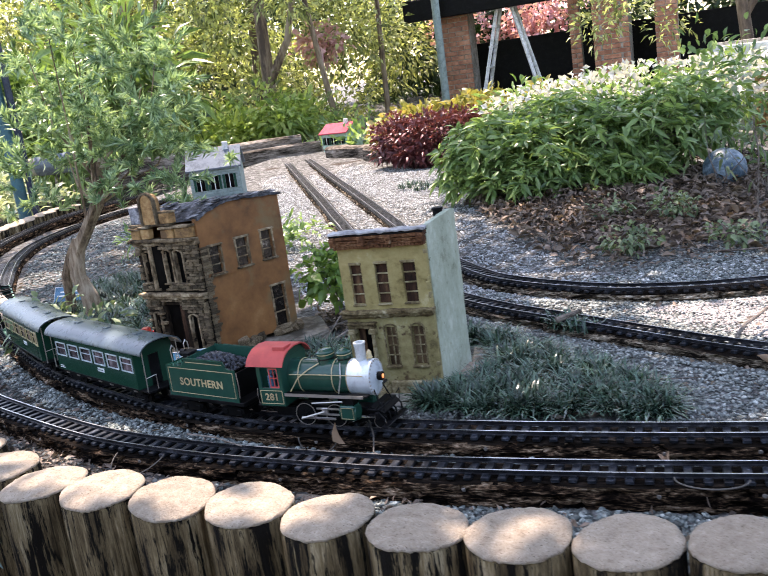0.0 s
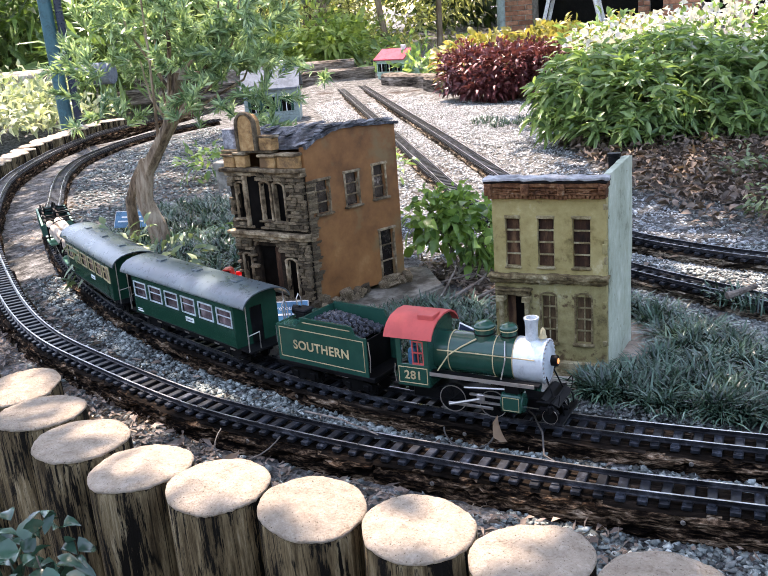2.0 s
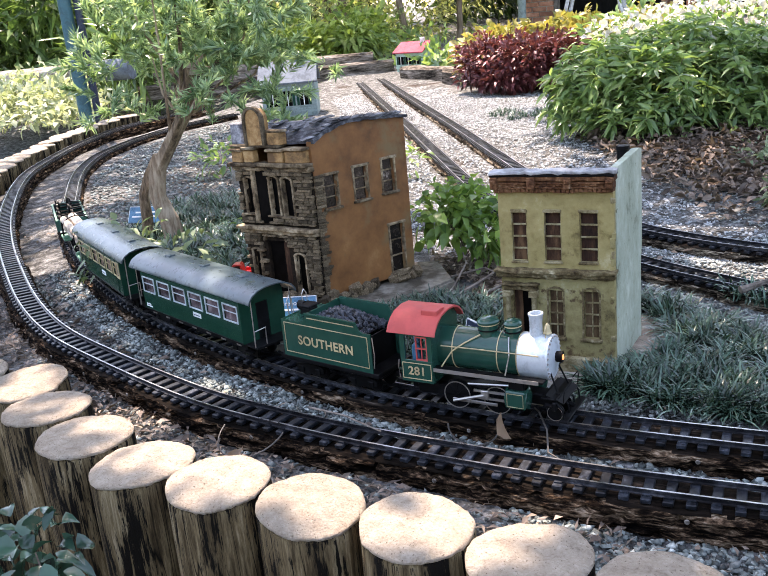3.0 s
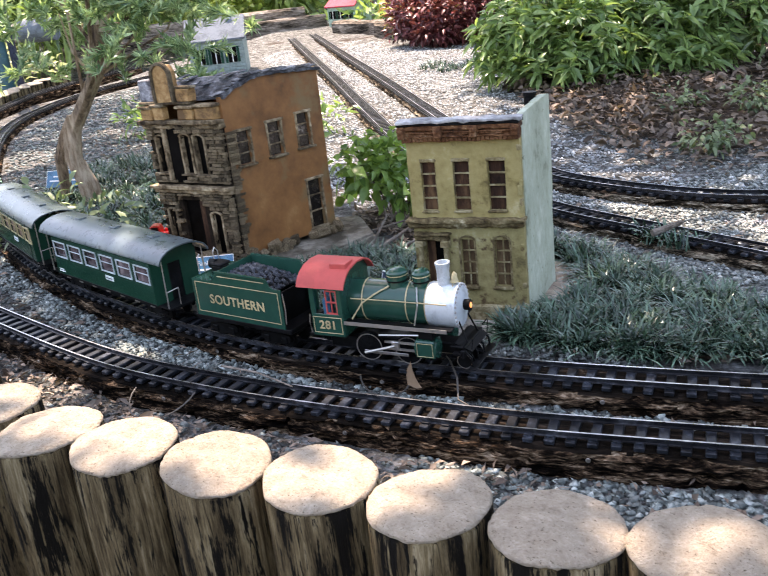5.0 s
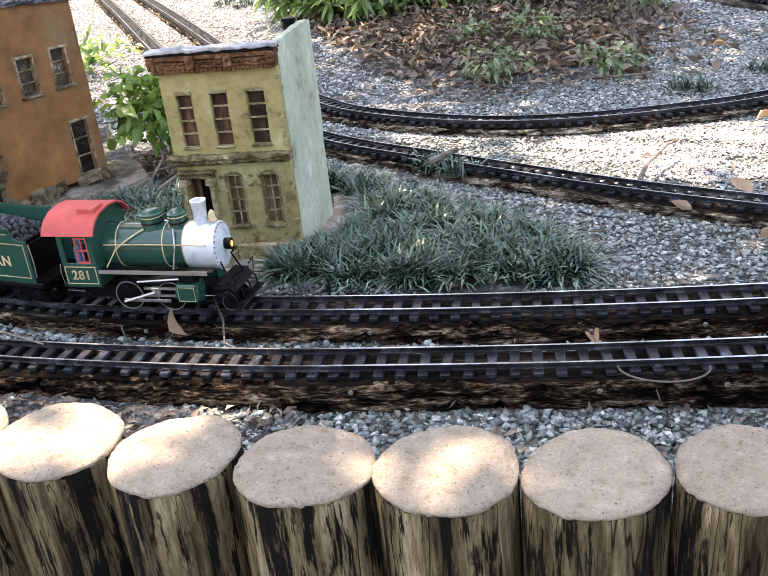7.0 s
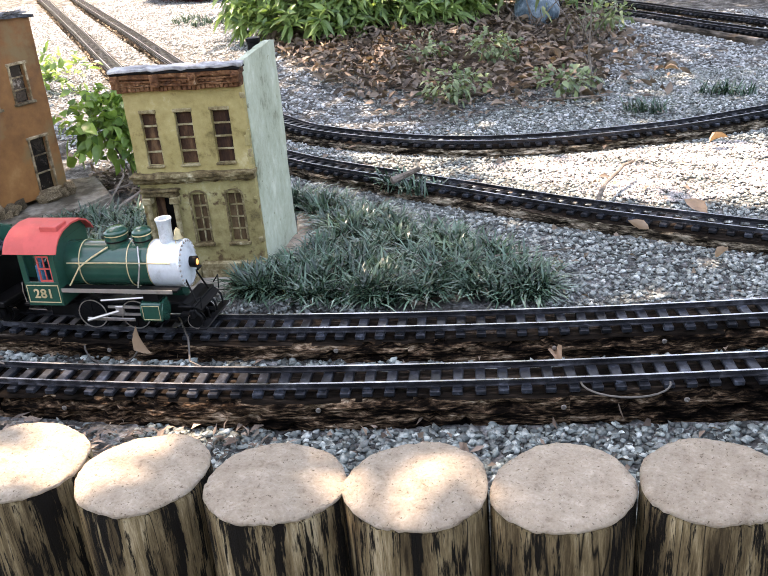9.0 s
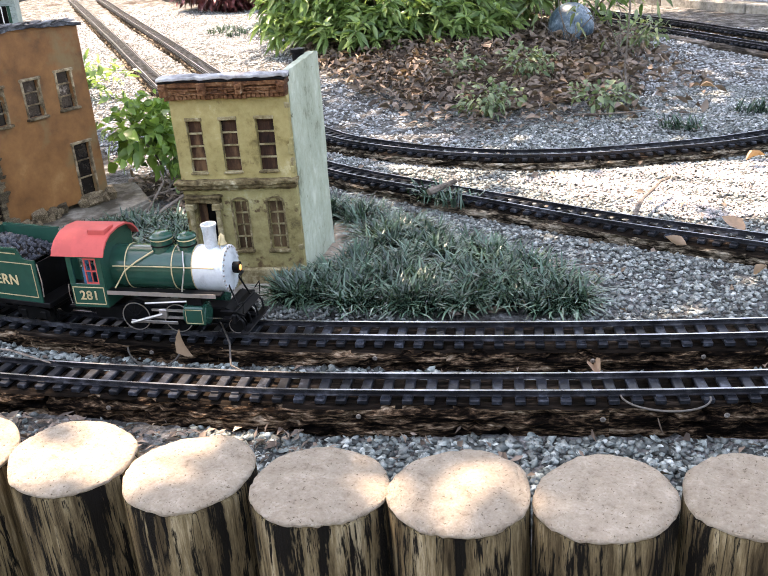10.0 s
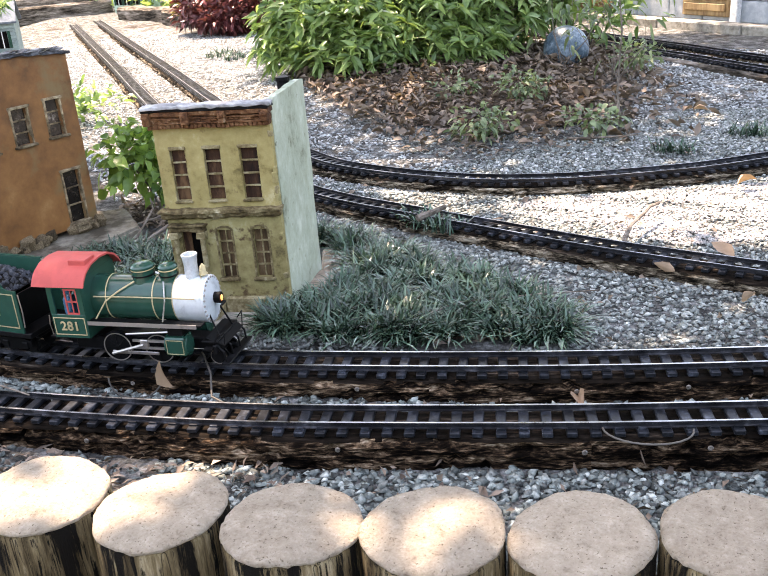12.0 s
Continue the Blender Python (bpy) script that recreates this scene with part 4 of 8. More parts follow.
    part("side_wall", ragged(bm_extrude(prof, -0.012, 0.001, "x"), 8, 0.0017, 70), M["pale"], ob, "pale green rendered side wall with chipped edges").data.transform(K)
    # crumbling corner where the coats of paint meet
    rr = random.Random(12)
    for k in range(8):
        z = rr.choice((0.0, 0.12, 0.17, 0.19, 0.3)) + rr.uniform(0, 0.05)
        part("corner_flake", ragged(bm_box((-rr.uniform(0.003, 0.008), -0.0028, z), (0.0020, 0.005, z + rr.uniform(0.006, 0.03)), 0.001), 3, 0.0028, 120, k), M["olive"] if k % 3 else M["tan"], ob).data.transform(K)
    part("side_wall", roughen(bm_extrude([(0.012, -0.05), (D, -0.05), (D, 0.30), (0.012, 0.362)], -W, -W + 0.012, "x"), 0.001, 25), M["pale"], ob).data.transform(K)
    part("back_wall", bm_box((-W + 0.012, D - 0.012, -0.05), (-0.012, D - 0.001, 0.30)), M["pale"], ob).data.transform(K)
    part("chimney_pot", bm_spin([(0.010, 0.29), (0.011, 0.378), (0.013, 0.380), (0.013, 0.386), (0.008, 0.387)], 14, None, Matrix.Translation((-0.025, 0.15, 0))), M["black"], ob, "small dark chimney pot").data.transform(K)
    # steps
    for i, (x0, x1, y, z1) in enumerate([(door[0] - 0.022, door[1] + 0.02, -0.020, 0.024), (door[0] - 0.026, door[1] + 0.026, -0.036, 0.010), (door[0] - 0.034, door[1] + 0.034, -0.052, -0.004)]):
        part("step", roughen(bm_box((x0, y, -0.05), (x1, 0.0 - 0.001, z1), 0.002), 0.0022, 50, i), M["tan"], ob, "worn stone step").data.transform(K)
    part("plinth", roughen(bm_box((door[1] + 0.035, -0.012, -0.05), (0.004, 0.0, 0.006), 0.002), 0.002, 60), M["tan"], ob, "mossy stone plinth").data.transform(K)
    return ob


yellow_house()
tagged(part("base_slab", roughen(bm_box((-0.875, 1.775, -0.05), (-0.60, 1.853, -0.012), 0.004), 0.004, 25), M["concrete"]), "worn concrete slab under the townhouse steps", "slab")


def roof_line(y):
    """Height of the firehouse's sagging wall top, from its front to its back."""
    return float(np.interp(y, (0.0, 0.03, 0.095, 0.19, 0.272), (0.380, 0.396, 0.4165, 0.411, 0.402)))


def firehouse():
    W, D = 0.228, 0.272
    K = shear(0.35)
    ob = thing("ochre_firehouse", "leaning ochre stucco model firehouse with crumbling stone front and flaking roof", "model building", at=(-1.352, 2.068, 0.022), rz=-8)
    side_holes = [(D * a, D * b, z0, z1) for a, b, z0, z1 in ((0.105, 0.235, 0.220, 0.299), (0.415, 0.55, 0.222, 0.303), (0.72, 0.85, 0.224, 0.307), (0.745, 0.895, 0.014, 0.138))]
    # side wall in stucco, with its top rising to the back
    b = bm_wall(0.006, D, 0.0, 0.372, side_holes, 0.0, 0.012, 9)
    for v in b.verts:
        if v.co.z > 0.371:
            v.co.z = roof_line(v.co.x)
    side_t = K @ SIDE_TURN
    o = part("side_wall", roughen(b, 0.0012, 25), M["stucco"], ob, "ochre stucco side wall with worn patches")
    o.data.transform(side_t)
    for x0, x1, z0, z1 in side_holes:
        sash(ob, x0, x1, z0, z1, 0.003, 2, 0, side_t, M["facade"], M["facade"], M["reflection_pane"], 0.0040, "flat", 0.006, 0.006, 0.0016)
    # front wall
    fx = lambda f: -W + f * W
    holes = [(fx(0.09), fx(0.20), 0.208, 0.292), (fx(0.43), fx(0.54), 0.206, 0.296), (fx(0.605), fx(0.725), 0.204, 0.294),
             (fx(0.08), fx(0.17), 0.02, 0.112), (fx(0.29), fx(0.58), 0.005, 0.140), (fx(0.67), fx(0.79), 0.008, 0.105)]
    o = part("front_wall", roughen(bm_wall(-W, -0.002, 0.0, 0.33, holes, 0.0, 0.014, 9), 0.0015, 30), M["joint"], ob, "dark mortar of the stone front")
    o.data.transform(K)
    for i, (x0, x1, z0, z1) in enumerate(holes):
        if i == 4:
            d = part("door", bm_box((x0, 0.008, z0), (x1, 0.011, z1)), M["pane"], ob, "arched engine doorway closed by a black sheet for shade")
            d.data.transform(K)
            o = part("door_leaf", bm_box((x1 - 0.02, 0.004, z0), (x1 - 0.002, 0.008, z1 - 0.004), 0.001), M["brown_wood"], d, "brown door leaf")
            o.data.transform(K)
            n, cx, r = 10, (x0 + x1) / 2, (x1 - x0) / 2 + 0.006
            pts = [(cx + r * math.cos(math.pi * k / n), z1 + r * 0.6 * math.sin(math.pi * k / n)) for k in range(n + 1)]
            inn = [(cx + (r - 0.007) * math.cos(math.pi * k / n), z1 + (r - 0.007) * 0.6 * math.sin(math.pi * k / n)) for k in range(n, -1, -1)]
            o = part("arch", roughen(bm_extrude(pts + inn, -0.007, 0.004, "y"), 0.001, 70), M["facade"], d)
            o.data.transform(K)
        else:
            sash(ob, x0, x1, z0, z1, 0.004, 0, 0, K, M["facade"], M["brown_wood"], M["pane"], 0.0052, "arch", 0.005, 0.0075, 0.0014)
    # stones of the front and of the corner, one by one
    rng = random.Random(8)
    meshes = []
    for k in range(6):
        b = bm_box((-0.5, -0.5, -0.5), (0.5, 0.5, 0.5), 0.09)
        roughen(b, 0.24, 2.3, k * 3.3)
        me = bpy.data.meshes.new("stone")
        b.to_mesh(me)
        b.free()
        me.materials.append(M["facade"])
        meshes.append(me)
    z = 0.006
    while z < 0.325:
        h = rng.uniform(0.0060, 0.0092)
        x = -W
        while x < -0.004:
            w = rng.uniform(0.010, 0.026)
            xa, xb = x, min(x + w, 0.001)
            mid, mz = (xa + xb) / 2, z + h / 2
            hit = any(q[0] - 0.011 < mid < q[1] + 0.011 and q[2] - 0.006 < mz < q[3] + 0.012 for q in holes) or 0.158 < mz < 0.182 or (fx(0.25) < mid < fx(0.42) and mz > 0.18)
            if not hit and xb - xa > 0.006:
                s = new("stone", rng.choice(meshes))
                s.parent = ob
                y = rng.uniform(-0.0055, -0.0015)
                s.matrix_basis = Matrix.Translation((mid + 0.35 * y, y, mz)) @ Matrix.Diagonal((xb - xa - 0.0012, 0.011, h - 0.001, 1))
            x += w
        # the corner returns on the side wall
        if 0.0 < z < 0.30:
            d = rng.choice((0.012, 0.020, 0.026))
            s = new("stone", rng.choice(meshes))
            s.parent = ob
            s.matrix_basis = pose(0.0035 + 0.35 * d / 2, d / 2 + 0.001, z + h / 2, 0, 0, -19.3) @ Matrix.Diagonal((0.007, d, h - 0.001, 1))
        z += h
    # pilaster stubs beside the black sheet of the bay, belt course, cornice
    for f, z0, z1 in ((0.235, 0.19, 0.322),):
        x = fx(f)
        part("pilaster", ragged(bm_box((x - 0.0045, -0.010, z0), (x + 0.0045, 0.001, z1), 0.0015), 12, 0.0018, 80, f), M["facade"], ob, "rough stone pilaster").data.transform(K)
    # flat black sheet on the wall paints the shade of a deep bay
    part("bay", bm_box((fx(0.262), -0.0035, 0.184), (fx(0.41), -0.0002, 0.328)), M["pane"], ob, "black sheet standing for the shade of a recessed bay").data.transform(K)
    for z0, z1, out in ((0.158, 0.168, 0.011), (0.168, 0.178, 0.017), (0.316, 0.326, 0.010), (0.326, 0.336, 0.018)):
        part("band", ragged(bm_box((-W - out * 0.6, -out, z0), (0.005, 0.004, z1), 0.0018), 14, 0.0034, 60, z0 * 9), M["facade"], ob, "crumbling stone band").data.transform(K)
    # parapet with ochre panels and an arched gable
    for i, (f0, f1) in enumerate(((0.0, 0.15), (0.17, 0.30), (0.50, 0.70), (0.73, 0.97))):
        o = part("parapet_panel", roughen(bm_box((fx(f0), -0.012, 0.336), (fx(f1), 0.006, 0.362 + 0.003 * (i % 2)), 0.002), 0.002, 50, i), M["ochre"], ob, "ochre parapet panel")
        o.data.transform(K)
        o = part("coping", roughen(bm_box((fx(f0) - 0.003, -0.016, 0.363 + 0.003 * (i % 2)), (fx(f1) + 0.003, 0.008, 0.370 + 0.003 * (i % 2)), 0.0015), 0.002, 50, i + 5), M["facade"], ob)
        o.data.transform(K)
    for f0, f1, z0, z1, mt in ((-0.02, 0.66, 0.372, 0.379, "facade"), (0.52, 0.68, 0.379, 0.408, "ochre"), (0.50, 0.70, 0.408, 0.414, "facade")):
        part("upper_parapet", ragged(bm_box((fx(f0), -0.010, z0), (fx(f1), 0.010, z1), 0.0015), 6, 0.0018, 70, z0), M[mt], ob, "ochre upper parapet block").data.transform(K)
    cx = fx(0.36)
    for grow, y0, y1, mat, nm in ((0.0, -0.010, 0.008, "ochre", "gable"), (0.006, -0.014, -0.006, "facade", "gable_arch")):
        r = 0.024 + grow
        pts = [(cx + r * math.cos(math.pi * k / 12), 0.440 + r * math.sin(math.pi * k / 12)) for k in range(13)] + [(cx - r, 0.378), (cx + r, 0.378)][::1]
        if grow:
            r2 = 0.0235
            inn = [(cx - r2, 0.378)] + [(cx + r2 * math.cos(math.pi * k / 12), 0.440 + r2 * math.sin(math.pi * k / 12)) for k in range(12, -1, -1)] + [(cx + r2, 0.378)]
            pts = [(cx + r, 0.378)] + [(cx + r * math.cos(math.pi * k / 12), 0.440 + r * math.sin(math.pi * k / 12)) for k in range(13)] + [(cx - r, 0.378)] + inn
        part(nm, roughen(bm_extrude(pts, y0, y1, "y"), 0.001, 60), M[mat], ob, "ochre arched gable" if not grow else "stone arch of the gable").data.transform(K)
    part("lead_box", bm_box((-W - 0.012, 0.004, 0.372), (-W + 0.024, 0.05, 0.428), 0.002), M["slate"], ob, "grey metal roof box").data.transform(K)
    # roof: ragged sheets of flaking slate
    b = bm_extrude([(0.008, 0.380), (0.04, 0.397), (0.10, 0.4145), (0.19, 0.409), (D + 0.006, 0.400), (D + 0.006, 0.407), (0.19, 0.416), (0.10, 0.4215), (0.04, 0.405), (0.008, 0.388)], -W + 0.004, 0.008, "x")
    b = ragged(b, 10, 0.003, 60)
    for v in b.verts:
        v.co.z += 0.04 * min(0, v.co.x + 0.015)
    part("roof", b, M["slate"], ob, "flaking grey flat roof").data.transform(K)
    for i in range(26):
        x, y = rng.uniform(-W + 0.01, -0.004), rng.uniform(0.02, D)
        if i < 16:
            x, y = rng.uniform(-0.012, 0.003), D * (i + 0.5) / 16
        zz = roof_line(y) + 0.006 + 0.04 * min(0, x + 0.015)
        b = roughen(bm_box((-rng.uniform(0.004, 0.012), -rng.uniform(0.008, 0.03), 0), (rng.uniform(0.004, 0.010), rng.uniform(0.008, 0.026), 0.002), 0.0006), 0.003, 40, i)
        o = part("roof_flake", b, M["slate"], ob)
        o.matrix_basis = pose(x + 0.35 * y, y, zz + rng.uniform(0, 0.003), rng.uniform(4, 10), rng.uniform(-6, 6), rng.uniform(-25, 5))
    part("side_wall", roughen(bm_extrude([(0.014, 0), (D, 0), (D, 0.39), (0.014, 0.372)], -W, -W + 0.01, "x"), 0.001, 25), M["stucco"], ob).data.transform(K)
    part("back_wall", bm_box((-W + 0.01, D - 0.01, 0), (-0.013, D - 0.0005, 0.388)), M["stucco"], ob).data.transform(K)
    # foundation stones, jumbled along the foot of the walls
    for i in range(30):
        y = rng.uniform(0.0, 0.275)
        s = new("stone", rng.choice(meshes))
        s.parent = ob
        w = rng.uniform(0.012, 0.028)
        s.matrix_basis = pose(rng.uniform(0.002, 0.020) + 0.35 * y, y, rng.uniform(-0.010, 0.006), rng.uniform(-25, 25), rng.uniform(-25, 25), rng.uniform(-60, 60)) @ Matrix.Diagonal((w, w * rng.uniform(0.7, 1.3), w * rng.uniform(0.6, 1.2), 1))
    for i in range(14):
        x = rng.uniform(-W, 0.012)
        if -W + 0.08 < x < -W + 0.12:
            continue
        s = new("stone", rng.choice(meshes))
        s.parent = ob
        w = rng.uniform(0.014, 0.030)
        s.matrix_basis = pose(x, rng.uniform(-0.020, -0.006), rng.uniform(-0.008, 0.004), rng.uniform(-25, 25), rng.uniform(-25, 25), rng.uniform(-60, 60)) @ Matrix.Diagonal((w, w, w * rng.uniform(0.7, 1.2), 1))
    return ob


firehouse()
SLAB = [(-1.87, 2.08), (-1.74, 1.94), (-1.56, 1.85), (-1.385, 1.815), (-1.315, 1.86), (-1.20, 2.06), (-1.10, 2.30), (-1.2, 2.44), (-1.5, 2.36), (-1.68, 2.26), (-1.82, 2.18)]
b = bm_extrude(SLAB, -0.05, 0.012, "z")
bmesh.ops.bevel(b, geom=[e for e in b.edges if all(v.co.z > 0 for v in e.verts)], offset=0.006, segments=2, affect="EDGES")
tagged(part("concrete_slab", roughen(b, 0.008, 9), M["slab"]), "worn sandy concrete slab under the model firehouse", "slab")
for i, (x, y, w, d, rz) in enumerate([(-0.565, 2.10, 0.09, 0.13, 10), (-0.575, 1.985, 0.075, 0.09, -6)]):
    o = tagged(part("paver", roughen(bm_box((-w / 2, -d / 2, -0.03), (w / 2, d / 2, 0.006), 0.004), 0.003, 25, i), M["paver"]), "flat brown paving stone beside the townhouse", "paver", "pavers")
    o.matrix_basis = pose(x, y, -0.008, 2, -3, rz)


def far_house(name, label, at, rz, w, d, h, ridge, wall, roof):
    ob = thing(name, label, "model building", at=at, rz=rz)
    part("wall", bm_box((-w / 2, -d / 2, -0.03), (w / 2, d / 2, h)), wall, ob)
    for k in range(int(h / 0.022)):
        part("clapboard", bm_box((-w / 2 - 0.003, -d / 2 - 0.005, 0.004 + k * 0.022), (w / 2 + 0.003, -d / 2 - 0.0005, 0.022 + k * 0.022), 0.001), wall, ob)
    b = bm_extrude([(-d / 2 - 0.03, h), (0, h + ridge), (d / 2 + 0.03, h), (d / 2 + 0.03, h + 0.012), (0, h + ridge + 0.014), (-d / 2 - 0.03, h + 0.012)], -w / 2 - 0.02, w / 2 + 0.02, "x")
    part("roof", b, roof, ob)
    part("gable_wall", bm_extrude([(-d / 2, h), (d / 2, h), (0, h + ridge)], -w / 2 + 0.002, -w / 2 + 0.01, "x"), wall, ob)
    part("gable_wall", bm_extrude([(-d / 2, h), (d / 2, h), (0, h + ridge)], w / 2 - 0.01, w / 2 - 0.002, "x"), wall, ob)
    for x in (-w * 0.3, -w * 0.02, w * 0.28):
        win = part("window", bm_box((x - 0.03, -d / 2 - 0.009, h * 0.28), (x + 0.03, -d / 2 - 0.0055, h * 0.78), 0.001), M["pane"], ob, "dark window")
        part("frame", bm_box((x - 0.003, -d / 2 - 0.013, h * 0.28), (x + 0.003, -d / 2 - 0.0095, h * 0.78)), M["white"], win)
        for s in (-1, 1):
            part("shutter", bm_box((x + s * 0.042 - 0.009, -d / 2 - 0.010, h * 0.28), (x + s * 0.042 + 0.009, -d / 2 - 0.0055, h * 0.78)), M["green"], win, "dark green shutter")
    part("chimney", bm_box((w * 0.2, -0.03, h + ridge * 0.5), (w * 0.2 + 0.04, 0.01, h + ridge + 0.05), 0.003), M["white"], ob)
    return ob


far_house("mint_cottage", "small mint green model cottage with a rose red roof", (-3.80, 8.75, 0.05), -12, 0.32, 0.28, 0.15, 0.09, M["mint"], M["rose_roof"])
far_house("grey_cottage", "small pale clapboard model house with a grey shingle roof", (-3.66, 5.95, 0.0), 24, 0.38, 0.30, 0.21, 0.14, M["siding"], M["grey_shingle"])


def plinth_box(name, label, at, rz, w, d, h, mat):
    ob = thing(name, label, "box", at=at, rz=rz)
    part("body", roughen(bm_box((-w / 2, -d / 2, 0), (w / 2, d / 2, h * 0.72), 0.003), 0.002, 30), mat, ob)
    part("lid", roughen(bm_box((-w / 2 - 0.006, -d / 2 - 0.006, h * 0.73), (w / 2 + 0.006, d / 2 + 0.006, h), 0.004), 0.002, 30), M["concrete"], ob, "pale slab lid")


plinth_box("stone_box", "small pale stone box among the grass", (-2.11, 2.255, -0.02), 8, 0.085, 0.07, 0.075, M["concrete"])
plinth_box("concrete_block", "grey concrete block standing among ground plants", (-2.53, 3.60, -0.02), 5, 0.14, 0.12, 0.13, M["concrete"])


def plaque(at, rz, tilt, w, h, mat, label, words, bars, legs=0.05):
    ob = thing("plaque", label, "sign", "name plaques", at=at, rz=rz)
    plate = part("plate", bm_box((-w / 2, -0.0015, -h / 2), (w / 2, 0.0015, h / 2), 0.0006), mat, ob)
    plate.matrix_basis = pose(0, 0, legs + h / 2 * math.cos(radians(tilt)), -tilt, 0, 0)
    edge = bm_box((-w / 2, -0.0022, h / 2 - 0.0015), (w / 2, 0.002, h / 2 + 0.0006))
    bm_box((-w / 2, -0.0022, -h / 2), (-w / 2 + 0.0014, 0.002, h / 2), 0, edge)
    bm_box((w / 2 - 0.0014, -0.0022, -h / 2), (w / 2, 0.002, h / 2), 0, edge)
    part("rim", edge, M["white"], plate, "thin pale rim")
    if words:
        cu = bpy.data.curves.new("lettering", "FONT")
        cu.body, cu.size, cu.align_x, cu.align_y, cu.extrude = words, h * 0.30, "CENTER", "CENTER", 0.0002
        cu.materials.append(M["white"])
        t = new("lettering", cu)
        t.parent = plate
        t.matrix_basis = pose(0, -0.0021, h * 0.18, 90, 0, 0)
    for z, x0, x1 in bars:
        part("line_of_writing", bm_box((x0 * w, -0.0022, z * h - h * 0.045), (x1 * w, -0.0017, z * h + h * 0.045)), M["white"], plate)
    for x in (-w * 0.08, w * 0.06):
        part("leg", bm_path([(x, 0.0, -0.02), (x * 1.2, 0.001, legs * 0.6), (x * 1.6, 0.003, legs + h * 0.3)], 0.0014, 6), M["black"], ob, "thin wire leg")
    return ob


plaque((-1.372, 1.945, 0.0), 20, 32, 0.112, 0.050, M["sign_blue"], "blue name plaque on wire legs before the firehouse", "Firehouse", [(-0.12, -0.42, -0.30), (-0.12, -0.26, 0.12), (-0.12, 0.16, 0.42)], 0.022)
plaque((-0.893, 1.863, -0.02), -38, 14, 0.094, 0.058, M["sign_navy"], "dark navy name plaque leaning beside the townhouse", "", [(0.24, -0.40, -0.10), (0.24, -0.06, 0.40), (0.02, -0.34, -0.24), (0.02, -0.20, 0.16), (0.02, 0.20, 0.36), (-0.20, -0.08, 0.08)], 0.028)
plaque((-2.42, 2.72, 0.0), 12, 35, 0.125, 0.062, M["sign_blue"], "small blue name plaque under the little tree", "", [(0.14, -0.3, 0.3), (-0.12, -0.4, 0.38)], 0.03)


def toy_truck(at, rz):
    ob = thing("toy_pickup", "shiny red toy pickup truck parked before the firehouse", "toy truck", at=at, rz=rz)
    prof = [(-0.052, 0.008), (0.050, 0.008), (0.053, 0.014), (0.051, 0.024), (0.043, 0.028), (0.018, 0.030), (0.010, 0.046), (-0.012, 0.047), (-0.017, 0.030), (-0.017, 0.018), (-0.050, 0.018)]
    b = bm_extrude(prof, -0.017, 0.017, "y")
    bmesh.ops.bevel(b, geom=b.edges[:], offset=0.0022, segments=2, affect="EDGES")
    part("body", b, M["toy_red"], ob, smooth=False)
    for s in (-1, 1):
        part("bed_side", bm_box((-0.051, s * 0.0205 - 0.003, 0.013), (-0.017, s * 0.0205 + 0.003, 0.030), 0.0012), M["toy_red"], ob)
        part("side_window", bm_box((-0.011, s * 0.0172 - 0.0006, 0.032), (0.008, s * 0.0172 + 0.0006, 0.043), 0.0004), M["pane"], ob, "dark side window")
        for x in (0.032, -0.034):
            part("fender", bm_ball((x, s * 0.0185, 0.012), 0.011, None, 2, (1.25, 0.5, 1.0)), M["toy_red"], ob, smooth=True)
            wheel = part("wheel", bm_tube((x, s * 0.017, 0.0085), (x, s * 0.0262, 0.0085), 0.0085, None, 16), M["black"], ob, "black tyre")
            part("hub_cap", bm_tube((x, s * 0.0262, 0.0085), (x, s * 0.0268, 0.0085), 0.0042, None, 12), M["steel"], wheel)
        part("headlight", bm_ball((0.0525, s * 0.012, 0.020), 0.0032, None, 1), M["white"], ob, "pale headlight")
    part("tailgate", bm_box((-0.0525, -0.019, 0.014), (-0.0495, 0.019, 0.029), 0.0008), M["toy_red"], ob)
    part("bumper", bm_box((0.052, -0.019, 0.008), (0.0555, 0.019, 0.0125), 0.001), M["steel"], ob, "bright bumper")


toy_truck((-1.69, 2.20, 0.014), -162)


# ---- the train ----
RAIL_TOP = RAIL_FOOT + 0.0084
TR_POS, TR_DIR = track_inner[1], track_inner[2]


def on_track(s, half):
    """The pose of a vehicle centred s metres along the inner line, resting on two points half a wheelbase apart; x looks forward."""
    a = Vector(TR_POS[int(round((s - half) / 0.01))])
    b = Vector(TR_POS[int(round((s + half) / 0.01))])
    d = a - b
    m = (a + b) / 2
    return (m.x, m.y, RAIL_TOP), math.degrees(math.atan2(d.y, d.x))


def wheel_bm(r, thick=0.004, s=1):
    b = bm_tube((0, -thick / 2, 0), (0, thick / 2, 0), r, None, 24)
    bm_tube((0, -s * thick / 2, 0), (0, -s * (thick / 2 + 0.002), 0), r + 0.002, None, 24, b)
    return b


